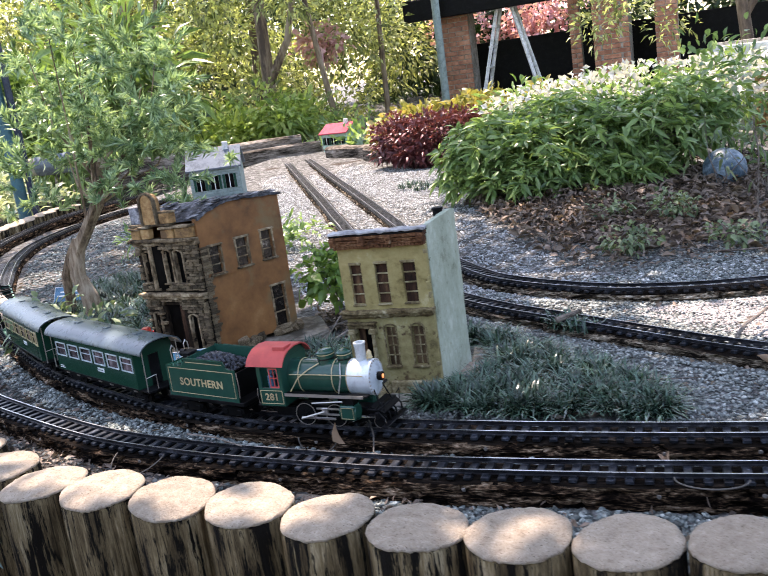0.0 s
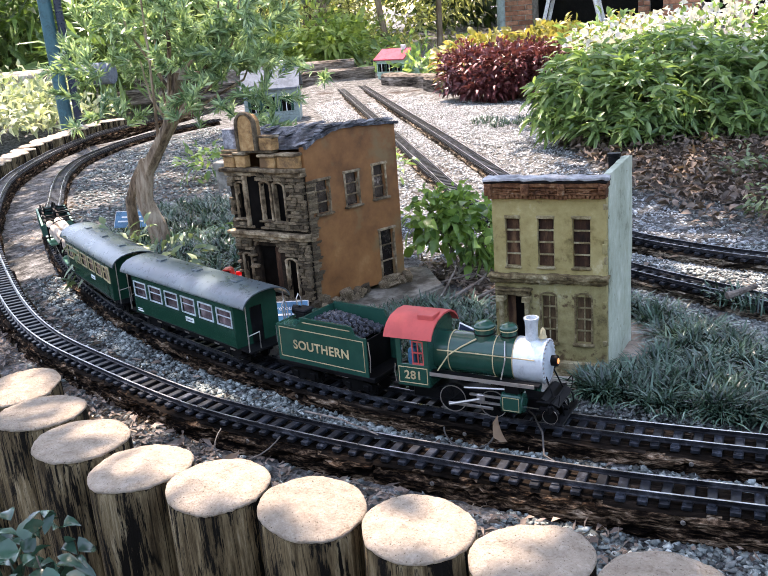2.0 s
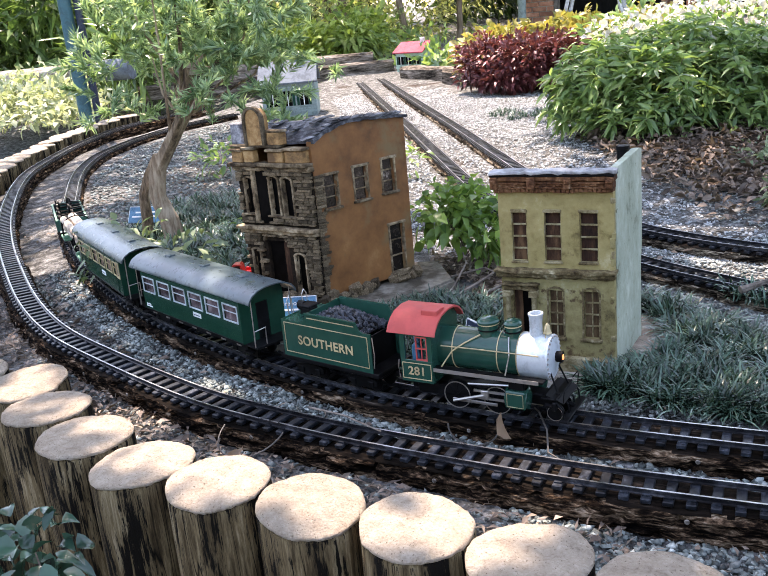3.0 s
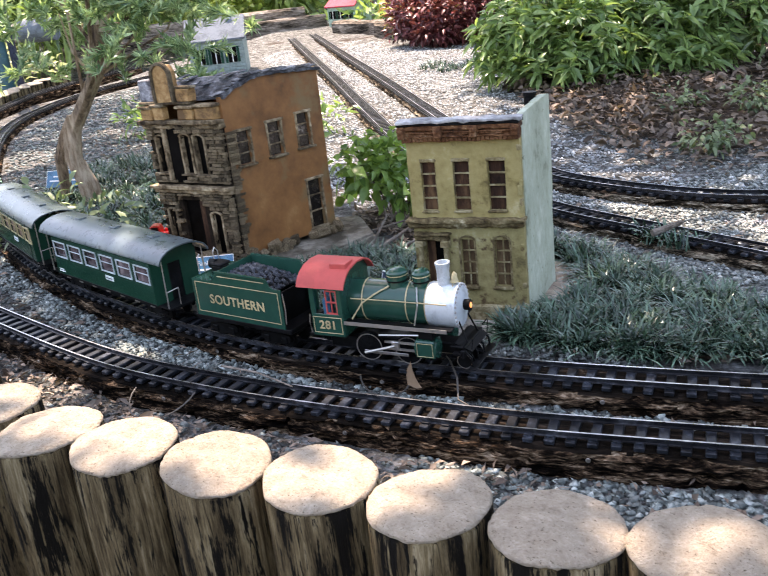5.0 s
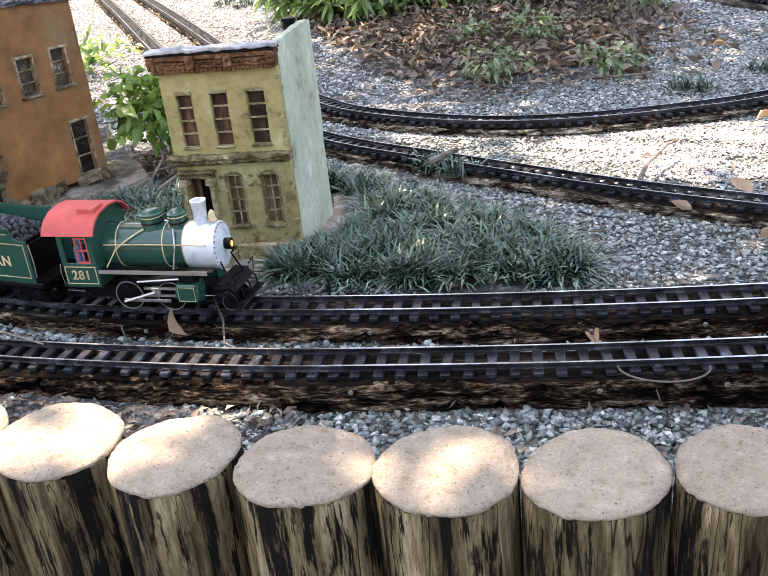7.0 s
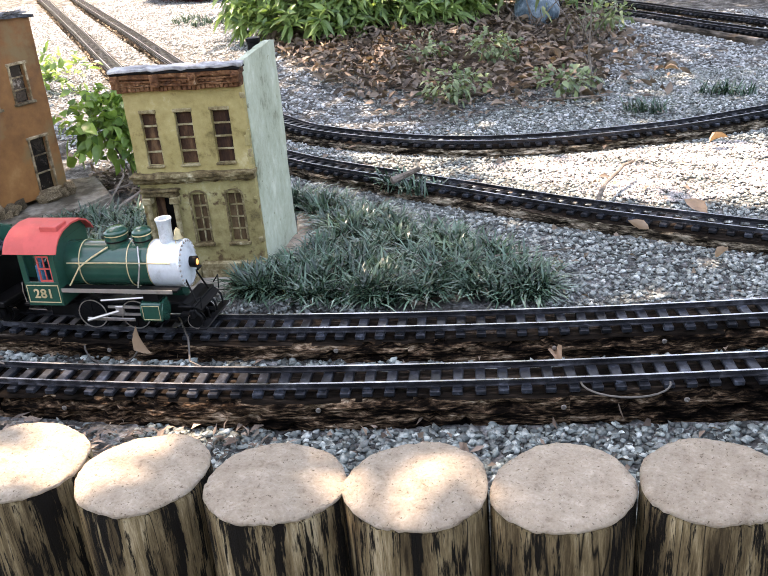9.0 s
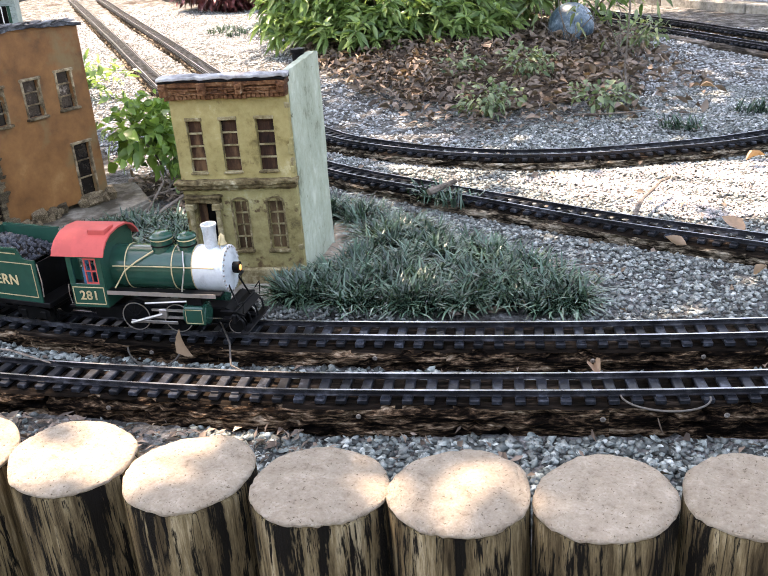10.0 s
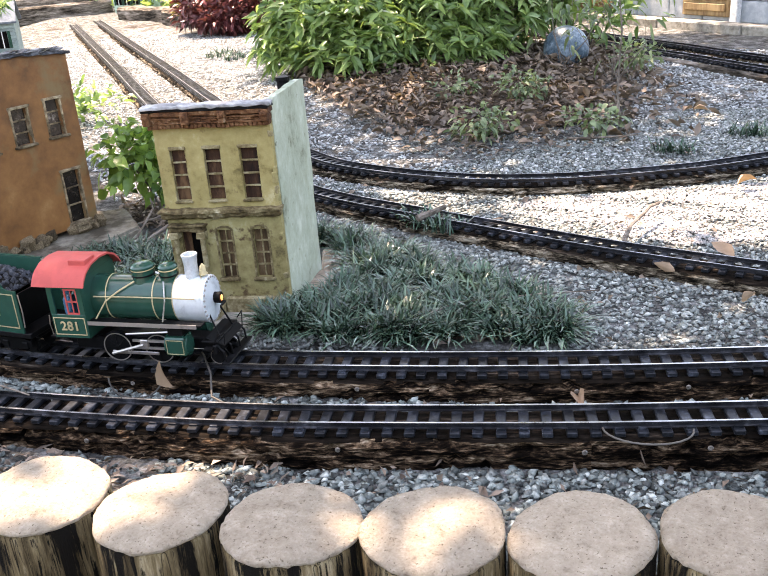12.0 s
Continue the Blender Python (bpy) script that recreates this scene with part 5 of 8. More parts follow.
def wheels(ob, xs, r, rim=None, spokes=0, gauge=0.0225):
    for x in xs:
        for s in (-1, 1):
            w = part("wheel", wheel_bm(r, 0.004, s), M["black"], ob, "black wheel")
            w.matrix_basis = Matrix.Translation((x, s * gauge, r))
            if rim:
                b = bm_ring(r * 0.92, r * 0.985, 0, 0.0010, 28, None, Matrix.Translation((0, s * 0.0022, 0)) @ Matrix.Rotation(radians(-90 * s), 4, "X"))
                part("tyre", b, rim, w, "pale wheel tyre")
            for k in range(spokes):
                a = 2 * math.pi * k / spokes
                part("spoke", bm_tube((0, s * 0.0026, 0), (r * 0.85 * math.cos(a), s * 0.0026, r * 0.85 * math.sin(a)), 0.0009, None, 5), M["black"], w)
        part("axle", bm_tube((x, -gauge, r), (x, gauge, r), 0.002, None, 8), M["black"], ob)


def bogie(ob, x, wb=0.05, r=0.0125):
    fr = part("bogie", bm_box((x - wb / 2 - 0.014, -0.016, 0.018), (x + wb / 2 + 0.014, 0.016, 0.026), 0.001), M["black"], ob, "black bogie frame")
    for s in (-1, 1):
        b = bm_extrude([(x - wb / 2 - 0.013, 0.012), (x - wb / 2 - 0.013, 0.020), (x - 0.012, 0.023), (x + 0.012, 0.023), (x + wb / 2 + 0.013, 0.020), (x + wb / 2 + 0.013, 0.012), (x + wb / 2 - 0.004, 0.009), (x + 0.010, 0.008), (x - 0.010, 0.008), (x - wb / 2 + 0.004, 0.009)], s * 0.031 - 0.002, s * 0.031 + 0.002, "y")
        for dx in (-wb / 2, wb / 2):
            bm_box((x + dx - 0.006, s * 0.033 - 0.002, 0.008), (x + dx + 0.006, s * 0.033 + 0.002, 0.018), 0.001, b)
        part("side_frame", b, M["black"], fr)
    wheels(ob, (x - wb / 2, x + wb / 2), r, None)


def coupler(ob, x, s):
    part("coupler", bm_path([(x, 0, 0.016), (x + s * 0.016, 0, 0.014), (x + s * 0.026, 0.004, 0.014), (x + s * 0.028, -0.006, 0.014)], 0.0025, 6), M["black"], ob, "black hook coupler")


def lettering(parent, words, size, at, rz, mat, bold=0.0004):
    cu = bpy.data.curves.new("lettering", "FONT")
    cu.body, cu.size, cu.align_x, cu.align_y, cu.extrude, cu.offset = words, size, "CENTER", "CENTER", 0.0002, bold
    cu.materials.append(mat)
    t = new("lettering", cu)
    t.parent = parent
    cu.space_character = 1.08
    t.matrix_basis = pose(*at, 90, 0, rz) @ Matrix.Diagonal((1.28, 1, 1, 1))
    return t


def outline(x0, x1, z0, z1, y, t, d):
    b = bm_box((x0, y - d, z0), (x1, y + d, z0 + t))
    bm_box((x0, y - d, z1 - t), (x1, y + d, z1), 0, b)
    bm_box((x0, y - d, z0 + t), (x0 + t, y + d, z1 - t), 0, b)
    bm_box((x1 - t, y - d, z0 + t), (x1, y + d, z1 - t), 0, b)
    return b


def locomotive(s):
    """Origin at the middle of the engine; its front buffer beam is 0.165 ahead, its cab's back 0.165 behind."""
    at, rz = on_track(s, 0.07)
    ob = thing("steam_locomotive", "green model steam locomotive with red cab roof and silver smokebox", "locomotive", "train", at=at, rz=rz)
    part("frame", bm_box((-0.150, -0.014, 0.016), (0.135, 0.014, 0.032), 0.002), M["black"], ob)
    zc, r = 0.083, 0.0300
    turn = Matrix.Rotation(radians(90), 4, "Y")
    part("boiler", bm_tube((-0.085, 0, zc), (0.068, 0, zc), r, None, 36), M["green"], ob, "green boiler", smooth=True)
    sb = part("smokebox", bm_tube((0.0675, 0, zc), (0.118, 0, zc), r + 0.0012, None, 36), M["silver"], ob, "silver smokebox", smooth=True)
    fr = part("smokebox_front", bm_spin([(r + 0.0018, 0), (r + 0.0018, 0.003), (r - 0.002, 0.0045), (r - 0.006, 0.0055), (0.016, 0.0075), (0.004, 0.009)], 36, None, Matrix.Translation((0.1182, 0, zc)) @ turn), M["silver"], ob, "silver smokebox front with rivets", smooth=True)
    b = bmesh.new()
    for k in range(26):
        a = 2 * math.pi * k / 26
        bm_ball((0.1218, (r - 0.0008) * math.cos(a), zc + (r - 0.0008) * math.sin(a)), 0.0024, b, 1)
    part("rivets", b, M["steel"], fr)
    for x in (-0.055, 0.030, 0.066):
        part("boiler_band", bm_tube((x - 0.0009, 0, zc), (x + 0.0009, 0, zc), r + 0.0006, None, 36), M["gold"], ob, "gold boiler band", smooth=True)
    # chimney, domes, bell
    part("chimney", bm_spin([(0.0140, 0.105), (0.0112, 0.112), (0.0108, 0.130), (0.0118, 0.139), (0.0130, 0.1415), (0.0130, 0.1435), (0.0095, 0.1435), (0.009, 0.134)], 24, None, Matrix.Translation((0.092, 0, 0))), M["silver"], ob, "pale silver chimney", smooth=True)
    for x, rr in ((0.004, 0.0180), (0.050, 0.0145)):
        d = part("dome", bm_spin([(rr * 1.1, 0.104), (rr, 0.112), (rr, 0.124), (rr * 1.10, 0.1245), (rr * 1.10, 0.1270), (rr * 0.98, 0.1290), (rr * 0.7, 0.1312), (rr * 0.12, 0.1324)], 28, None, Matrix.Translation((x, 0, 0))), M["green"], ob, "green steam dome", smooth=True)
        for z in (0.1145, 0.1225):
            part("dome_ring", bm_spin([(rr + 0.0002, z), (rr + 0.0012, z + 0.0003), (rr + 0.0012, z + 0.0017), (rr + 0.0002, z + 0.002)], 28, None, Matrix.Translation((x, 0, 0))), M["black"] if z < 0.12 else M["gold"], d, "thin band round the dome")
    bell = part("bell", bm_spin([(0.0075, 0.117), (0.0055, 0.120), (0.0045, 0.127), (0.0015, 0.130)], 18, None, Matrix.Translation((0.112, 0, 0.0))), M["gold"], ob, "brass bell", smooth=True)
    for sgn in (-1, 1):
        part("bell_bracket", bm_path([(0.112, sgn * 0.009, 0.112), (0.112, sgn * 0.010, 0.124), (0.112, 0, 0.1305)], 0.0011, 6), M["gold"], bell)
    # headlamp on the smokebox front
    hl = part("headlamp", bm_tube((0.124, 0, zc + 0.002), (0.138, 0, zc + 0.002), 0.0072, 0.0078, 18), M["black"], ob, "black headlamp", smooth=True)
    lens, n, l = nodes_of("lamp_glow")
    n["Principled BSDF"].inputs["Base Color"].default_value = (1, 0.5, 0.15, 1)
    n["Principled BSDF"].inputs["Emission Color"].default_value = (1, 0.30, 0.12, 1)
    n["Principled BSDF"].inputs["Emission Strength"].default_value = 0.22
    part("lamp_lens", bm_ball((0.1385, 0, zc + 0.002), 0.0042, None, 2, (0.35, 1, 1)), lens, hl, "lit orange lamp lens", smooth=True)
    # running boards
    for sgn in (-1, 1):
        part("running_board", bm_box((-0.086, sgn * 0.040 - 0.008, 0.0600), (0.120, sgn * 0.040 + 0.008, 0.0632), 0.0006), M["black"], ob, "black running board")
        part("board_edge", bm_box((-0.086, sgn * 0.0484 - 0.0006, 0.0585), (0.112, sgn * 0.0484 + 0.0006, 0.0638)), M["steel"], ob, "pale board edge")
        part("handrail", bm_path([(-0.075, sgn * 0.0325, 0.093), (0.0, sgn * 0.033, 0.094), (0.108, sgn * 0.0335, 0.094)], 0.0009, 6), M["gold"], ob, "brass handrail")
        part("pipe", bm_path([(-0.070, sgn * 0.0435, 0.066), (-0.052, sgn * 0.036, 0.088), (-0.03, sgn * 0.030, 0.100), (-0.004, sgn * 0.018, 0.1105)], 0.0012, 6), M["gold"], ob, "slanting brass pipe")
        cyl = part("cylinder", bm_tube((0.050, sgn * 0.037, 0.032), (0.090, sgn * 0.037, 0.032), 0.0135, None, 24), M["green"], ob, "green steam cylinder", smooth=True)
        part("cylinder_jacket", bm_box((0.052, sgn * 0.037 - 0.0142, 0.020), (0.088, sgn * 0.037 + 0.0142, 0.0455), 0.002), M["green"], cyl)
        part("lining", outline(0.055, 0.085, 0.023, 0.0425, sgn * 0.0514, 0.0008, 0.0004), M["gold"], cyl)
        part("steam_chest", bm_box((0.056, sgn * 0.036 - 0.009, 0.0455), (0.084, sgn * 0.036 + 0.009, 0.058), 0.0015), M["black"], cyl)
        for z in (0.037, 0.027):
            part("slide_bar", bm_box((-0.010, sgn * 0.043 - 0.0015, z - 0.0015), (0.052, sgn * 0.043 + 0.0015, z + 0.0015)), M["steel"], ob, "bright slide bar")
        part("crosshead", bm_box((0.004, sgn * 0.0435 - 0.003, 0.0255), (0.018, sgn * 0.0435 + 0.003, 0.039), 0.001), M["steel"], ob)
        part("main_rod", bm_path([(-0.050, sgn * 0.0455, 0.018), (0.010, sgn * 0.0455, 0.032)], 0.0022, 6), M["steel"], ob, "bright main rod")
        part("side_rod", bm_box((-0.054, sgn * 0.0395 - 0.001, 0.0155), (0.032, sgn * 0.0395 + 0.001, 0.020), 0.0006), M["steel"], ob, "bright side rod")
        part("valve_rod", bm_path([(-0.02, sgn * 0.044, 0.046), (0.04, sgn * 0.044, 0.050), (0.072, sgn * 0.041, 0.051)], 0.0014, 6), M["steel"], ob)
        part("sand_pipe", bm_path([(0.05, sgn * 0.02, 0.112), (0.055, sgn * 0.034, 0.09), (0.05, sgn * 0.042, 0.064)], 0.0012, 6), M["steel"], ob)
    wheels(ob, (-0.050, 0.028), 0.0235, M["steel"], 8, 0.0285)
    wheels(ob, (0.130,), 0.0125, M["steel"], 0)
    # cab
    cab = part("cab", bm_box((-0.148, -0.0505, 0.040), (-0.084, -0.0475, 0.073), 0.0005), M["green"], ob, "green cab")
    part("cab_side", bm_box((-0.148, 0.0475, 0.040), (-0.084, 0.0505, 0.073), 0.0005), M["green"], cab)
    part("cab_floor", bm_box((-0.160, -0.048, 0.038), (-0.084, 0.048, 0.0405)), M["black"], cab)
    for sgn in (-1, 1):
        y0, y1 = (0.0475, 0.0505) if sgn > 0 else (-0.0505, -0.0475)
        part("cab_post", bm_box((-0.148, y0, 0.073), (-0.1385, y1, 0.118)), M["green"], cab)
        part("cab_post", bm_box((-0.093, y0, 0.073), (-0.084, y1, 0.118)), M["green"], cab)
        part("cab_header", bm_box((-0.1385, y0, 0.109), (-0.093, y1, 0.118)), M["green"], cab)
        sash_o = part("cab_window", outline(-0.1165, -0.093, 0.073, 0.109, sgn * 0.049, 0.0025, 0.001), M["red"], cab, "red cab window sash")
        part("sash_bar", bm_box((-0.1054, sgn * 0.049 - 0.001, 0.0755), (-0.1036, sgn * 0.049 + 0.001, 0.1065)), M["red"], sash_o)
        part("sash_bar", bm_box((-0.114, sgn * 0.049 - 0.001, 0.090), (-0.0955, sgn * 0.049 + 0.001, 0.092)), M["red"], sash_o)
        part("number_panel", outline(-0.145, -0.087, 0.0445, 0.069, sgn * 0.0511, 0.001, 0.0004), M["gold"], cab, "gold lined number panel")
        lettering(cab, "281", 0.0175, (-0.116, sgn * 0.0514, 0.0565), 0 if sgn < 0 else 180, M["gold"])
        part("cab_handrail", bm_path([(-0.151, sgn * 0.0515, 0.045), (-0.1525, sgn * 0.0525, 0.06), (-0.151, sgn * 0.0515, 0.072)], 0.0009, 5), M["steel"], cab)
    part("cab_front", bm_box((-0.086, -0.0475, 0.040), (-0.0835, 0.0475, 0.120)), M["green"], cab)
    prof = [(-0.057, 0.113), (-0.052, 0.121), (-0.042, 0.1295), (-0.026, 0.136), (0, 0.1385), (0.026, 0.136), (0.042, 0.1295), (0.052, 0.121), (0.057, 0.113), (0.0555, 0.1125), (0.050, 0.1195), (0.040, 0.1275), (0.025, 0.1335), (0, 0.136), (-0.025, 0.1335), (-0.040, 0.1275), (-0.050, 0.1195), (-0.0555, 0.1125)]
    roof = part("cab_roof", bm_extrude(prof, -0.169, -0.073, "x"), M["red"], ob, "red curved cab roof", smooth=True)
    part("roof_hatch", bm_box((-0.112, -0.030, 0.1335), (-0.080, -0.002, 0.1415), 0.001), M["red"], roof)
    b = bm_extrude([(-0.0475, 0.118), (-0.042, 0.128), (-0.025, 0.134), (0, 0.136), (0.025, 0.134), (0.042, 0.128), (0.0475, 0.118)], -0.0855, -0.084, "x")
    part("cab_gable", b, M["green"], cab)
    drv = bm_ball((-0.126, -0.026, 0.098), 0.0075, None, 1)
    bm_box((-0.134, -0.036, 0.060), (-0.119, -0.016, 0.091), 0.003, drv)
    part("driver_figure", drv, M["sign_blue"], cab, "plain small blue figure")
    part("backhead", bm_box((-0.095, -0.03, 0.041), (-0.087, 0.03, 0.10), 0.004), M["black"], cab)
    # front beam, pilot, steps
    part("buffer_beam", bm_box((0.132, -0.043, 0.022), (0.139, 0.043, 0.034), 0.001), M["black"], ob)
    part("pilot_deck", bm_box((0.112, -0.040, 0.036), (0.140, 0.040, 0.0385), 0.0006), M["black"], ob)
    part("pilot_plate", bm_extrude([(0.118, 0.0395), (0.150, 0.030), (0.151, 0.032), (0.119, 0.0415)], -0.036, 0.036, "y"), M["black"], ob, "sloping black pilot plate")
    part("foot_board", bm_box((0.146, -0.048, 0.009), (0.160, 0.048, 0.0115), 0.0006), M["black"], ob, "black foot board")
    for y in (-0.040, -0.014, 0.014, 0.040):
        part("hanger", bm_path([(0.140, y, 0.033), (0.150, y, 0.024), (0.152, y, 0.010)], 0.0017, 6), M["black"], ob)
    for y in (-0.044, 0.044):
        part("front_grab_iron", bm_path([(0.138, y, 0.040), (0.148, y, 0.050), (0.152, y * 0.8, 0.050), (0.150, y * 0.8, 0.034)], 0.0010, 6), M["black"], ob)
    for sgn in (-1, 1):
        part("smokebox_brace", bm_path([(0.121, sgn * 0.018, 0.070), (0.138, sgn * 0.024, 0.038)], 0.0015, 6), M["black"], ob)
        part("step", bm_box((0.120, sgn * 0.046 - 0.005, 0.030), (0.134, sgn * 0.046 + 0.005, 0.032)), M["black"], ob)
    part("ash_pan", bm_box((-0.135, -0.020, 0.012), (-0.075, 0.020, 0.030), 0.002), M["black"], ob)
    part("coupler", bm_path([(0.139, 0, 0.020), (0.156, 0, 0.018)], 0.0035, 6), M["black"], ob)
    return ob


def tender(s):
    at, rz = on_track(s, 0.055)
    ob = thing("tender", "green lettered coal tender behind the locomotive", "tender", "train", at=at, rz=rz)
    part("deck", bm_box((-0.112, -0.048, 0.030), (0.114, 0.048, 0.0365), 0.0008), M["black"], ob)
    side = [(-0.106, 0.0365), (0.102, 0.0365), (0.102, 0.092), (0.086, 0.092), (0.078, 0.0945), (0.072, 0.1045), (-0.044, 0.1045), (-0.050, 0.0945), (-0.058, 0.0905), (-0.106, 0.0905)]
    tank = None
    for sgn in (-1, 1):
        y0, y1 = sorted((sgn * 0.0480, sgn * 0.0455))
        o = part("tank_side", bm_extrude(side, y0, y1, "y"), M["green"], ob, "dark green tank side lined in gold")
        part("lining", outline(-0.099, 0.096, 0.043, 0.0875, sgn * 0.0485, 0.0010, 0.0004), M["gold"], o)
        part("coping_line", bm_box((-0.040, sgn * 0.0485 - 0.0004, 0.0985), (0.068, sgn * 0.0485 + 0.0004, 0.0997)), M["gold"], o)
        part("lip", bm_box((-0.044, sgn * 0.049 - 0.0022, 0.1045), (0.072, sgn * 0.049 + 0.0022, 0.1065)), M["green"], o)
        lettering(o, "SOUTHERN", 0.0185, (-0.002, sgn * 0.0489, 0.0635), 0 if sgn < 0 else 180, M["gold"])
        part("handrail", bm_path([(0.106, sgn * 0.0475, 0.045), (0.109, sgn * 0.0485, 0.065), (0.106, sgn * 0.0475, 0.088)], 0.001, 5), M["steel"], ob)
    part("tank_back", bm_box((-0.1062, -0.0455, 0.0365), (-0.1035, 0.0455, 0.0905)), M["green"], ob)
    part("tank_front", bm_box((0.080, -0.0455, 0.0365), (0.0825, 0.0455, 0.080)), M["black"], ob)
    part("tank_top", bm_box((-0.1035, -0.0455, 0.0875), (-0.046, 0.0455, 0.0895)), M["green"], ob, "green tank top")
    part("bunker_back", bm_box((-0.046, -0.0455, 0.0895), (-0.0435, 0.0455, 0.1045)), M["green"], ob)
    hatch = part("water_hatch", bm_box((-0.090, -0.012, 0.0895), (-0.066, 0.012, 0.101), 0.002), M["black"], ob, "dark water hatch")
    part("hatch_lid", bm_box((-0.092, -0.014, 0.101), (-0.064, 0.014, 0.1045), 0.0015), M["black"], hatch)
    lamp = part("rear_lamp", bm_tube((-0.102, 0.0, 0.100), (-0.088, 0.0, 0.100), 0.007, None, 14), M["black"], ob)
    for y in (-0.02, 0.02):
        part("grab_loop", bm_path([(-0.105, y - 0.006, 0.088), (-0.107, y - 0.006, 0.112), (-0.107, y, 0.118), (-0.107, y + 0.006, 0.112), (-0.105, y + 0.006, 0.088)], 0.0011, 6), M["steel"], ob, "bright grab loop")
    bed = bmesh.new()
    n = 14
    vs = [[bed.verts.new((-0.043 + 0.118 * i / n, -0.0452 + 0.0904 * k / 10, 0.094 + 0.012 * math.sin(math.pi * i / n) * math.sin(math.pi * k / 10) - 0.012 * i / n)) for k in range(11)] for i in range(n + 1)]
    for i in range(n):
        for k in range(10):
            bed.faces.new((vs[i][k], vs[i + 1][k], vs[i + 1][k + 1], vs[i][k + 1]))
    coal = part("coal_bed", bed, M["black"], ob, "heap of black coal")
    rng = random.Random(2)
    lump = bpy.data.meshes.new("coal_lump")
    b = roughen(bm_ball((0, 0, 0), 1, None, 1), 0.5, 1.5)
    b.to_mesh(lump)
    b.free()
    lump.materials.append(M["coal"])
    for _ in range(290):
        i, k = rng.random(), rng.random()
        q = new("coal_lump", lump)
        q.parent = coal
        z = 0.094 + 0.012 * math.sin(math.pi * i) * math.sin(math.pi * k) - 0.012 * i
        q.matrix_basis = pose(-0.043 + 0.118 * i, -0.043 + 0.086 * k, z, rng.uniform(0, 360), rng.uniform(0, 360), 0) @ Matrix.Diagonal((0.0042, 0.0032, 0.003, 1))
    bogie(ob, -0.062, 0.040, 0.0125)
    bogie(ob, 0.062, 0.040, 0.0125)
    coupler(ob, -0.112, -1)
    part("drawbar", bm_box((0.112, -0.004, 0.022), (0.135, 0.004, 0.026)), M["black"], ob)
    return ob


def coach(s, length, n, label, frame_mat, side_mat, door=False, windows_h=(0.078, 0.106)):
    at, rz = on_track(s, length * 0.33)
    ob = thing("passenger_coach", label, "coach", "train", at=at, rz=rz)
    h = length / 2
    x0, x1 = -h + 0.045, h - 0.045
    z0, z1 = windows_h
    wx = []
    for i in range(n):
        c = x0 + (x1 - x0) * (i + 0.5) / n
        w = (x1 - x0) / n * 0.37
        wx.append((c - w, c + w, z0, z1))
    for sgn in (-1, 1):
        y0, y1 = sorted((sgn * 0.0520, sgn * 0.0495))
        o = part("side_wall", bm_wall(x0, x1, 0.036, 0.121, wx, y0, y1, 1), side_mat, ob, "dark green coach side")
        for a, b_, c, d in wx:
            win = part("window", outline(a - 0.002, b_ + 0.002, c - 0.002, d + 0.002, sgn * 0.0525, 0.0025, 0.0010), frame_mat, o, "framed coach window")
            part("pane", bm_box((a, sgn * 0.0480 - 0.0008, c), (b_, sgn * 0.0480 + 0.0008, d)), M["curtain"] if door else M["dim_pane"], win, "reflecting window pane")
            part("rail", bm_box((a, sgn * 0.0515 - 0.0006, c + (d - c) * 0.55), (b_, sgn * 0.0515 + 0.0006, c + (d - c) * 0.55 + 0.0018)), frame_mat, win)
        part("side_sill", bm_box((x0, sgn * 0.0526 - 0.0007, 0.0355), (x1, sgn * 0.0526 + 0.0007, 0.0385)), M["black"], o)
        part("plate", bm_box((0.018, sgn * 0.0526 - 0.0005, 0.058), (0.050, sgn * 0.0526 + 0.0005, 0.067)), M["white"], o, "white name plate")
        part("plate_line", bm_box((0.022, sgn * 0.0532 - 0.0002, 0.0615), (0.046, sgn * 0.0532 + 0.0002, 0.0632)), M["sign_navy"], o)
        part("small_mark", bm_box((x0 + 0.01, sgn * 0.0526 - 0.0004, 0.043), (x0 + 0.036, sgn * 0.0526 + 0.0004, 0.0455)), M["white"], o)
        part("small_mark", bm_box((x0 + 0.01, sgn * 0.0526 - 0.0004, 0.0475), (x0 + 0.030, sgn * 0.0526 + 0.0004, 0.0495)), M["white"], o)
        part("underframe", bm_box((x0, sgn * 0.042 - 0.0025, 0.026), (x1, sgn * 0.042 + 0.0025, 0.036)), M["black"], ob)
        for k in range(7):
            x = x0 + (x1 - x0) * (k + 0.5) / 7
            part("bracket", bm_box((x - 0.008, sgn * 0.0455 - 0.0008, 0.0275), (x + 0.008, sgn * 0.0455 + 0.0008, 0.031)), M["steel"], ob, "pale bracket")
    part("floor", bm_box((-h + 0.004, -0.047, 0.033), (h - 0.004, 0.047, 0.0365)), M["black"], ob)
    for sgn in (-1, 1):
        xe = x1 if sgn > 0 else x0
        e = part("end_wall", bm_wall(-0.0495, 0.0495, 0.0365, 0.128, [(-0.014, 0.014, 0.0365, 0.105)], 0, 0.0025, 1), side_mat, ob, "coach end wall with doorway")
        e.data.transform(Matrix.Translation((xe - (0.0025 if sgn > 0 else 0), 0, 0)) @ Matrix(((0, 1, 0, 0), (1, 0, 0, 0), (0, 0, 1, 0), (0, 0, 0, 1))))
        part("end_door", bm_box((xe - 0.002 * sgn - 0.0008, -0.0138, 0.0368), (xe - 0.002 * sgn + 0.0008, 0.0138, 0.1045)), M["black"], e)
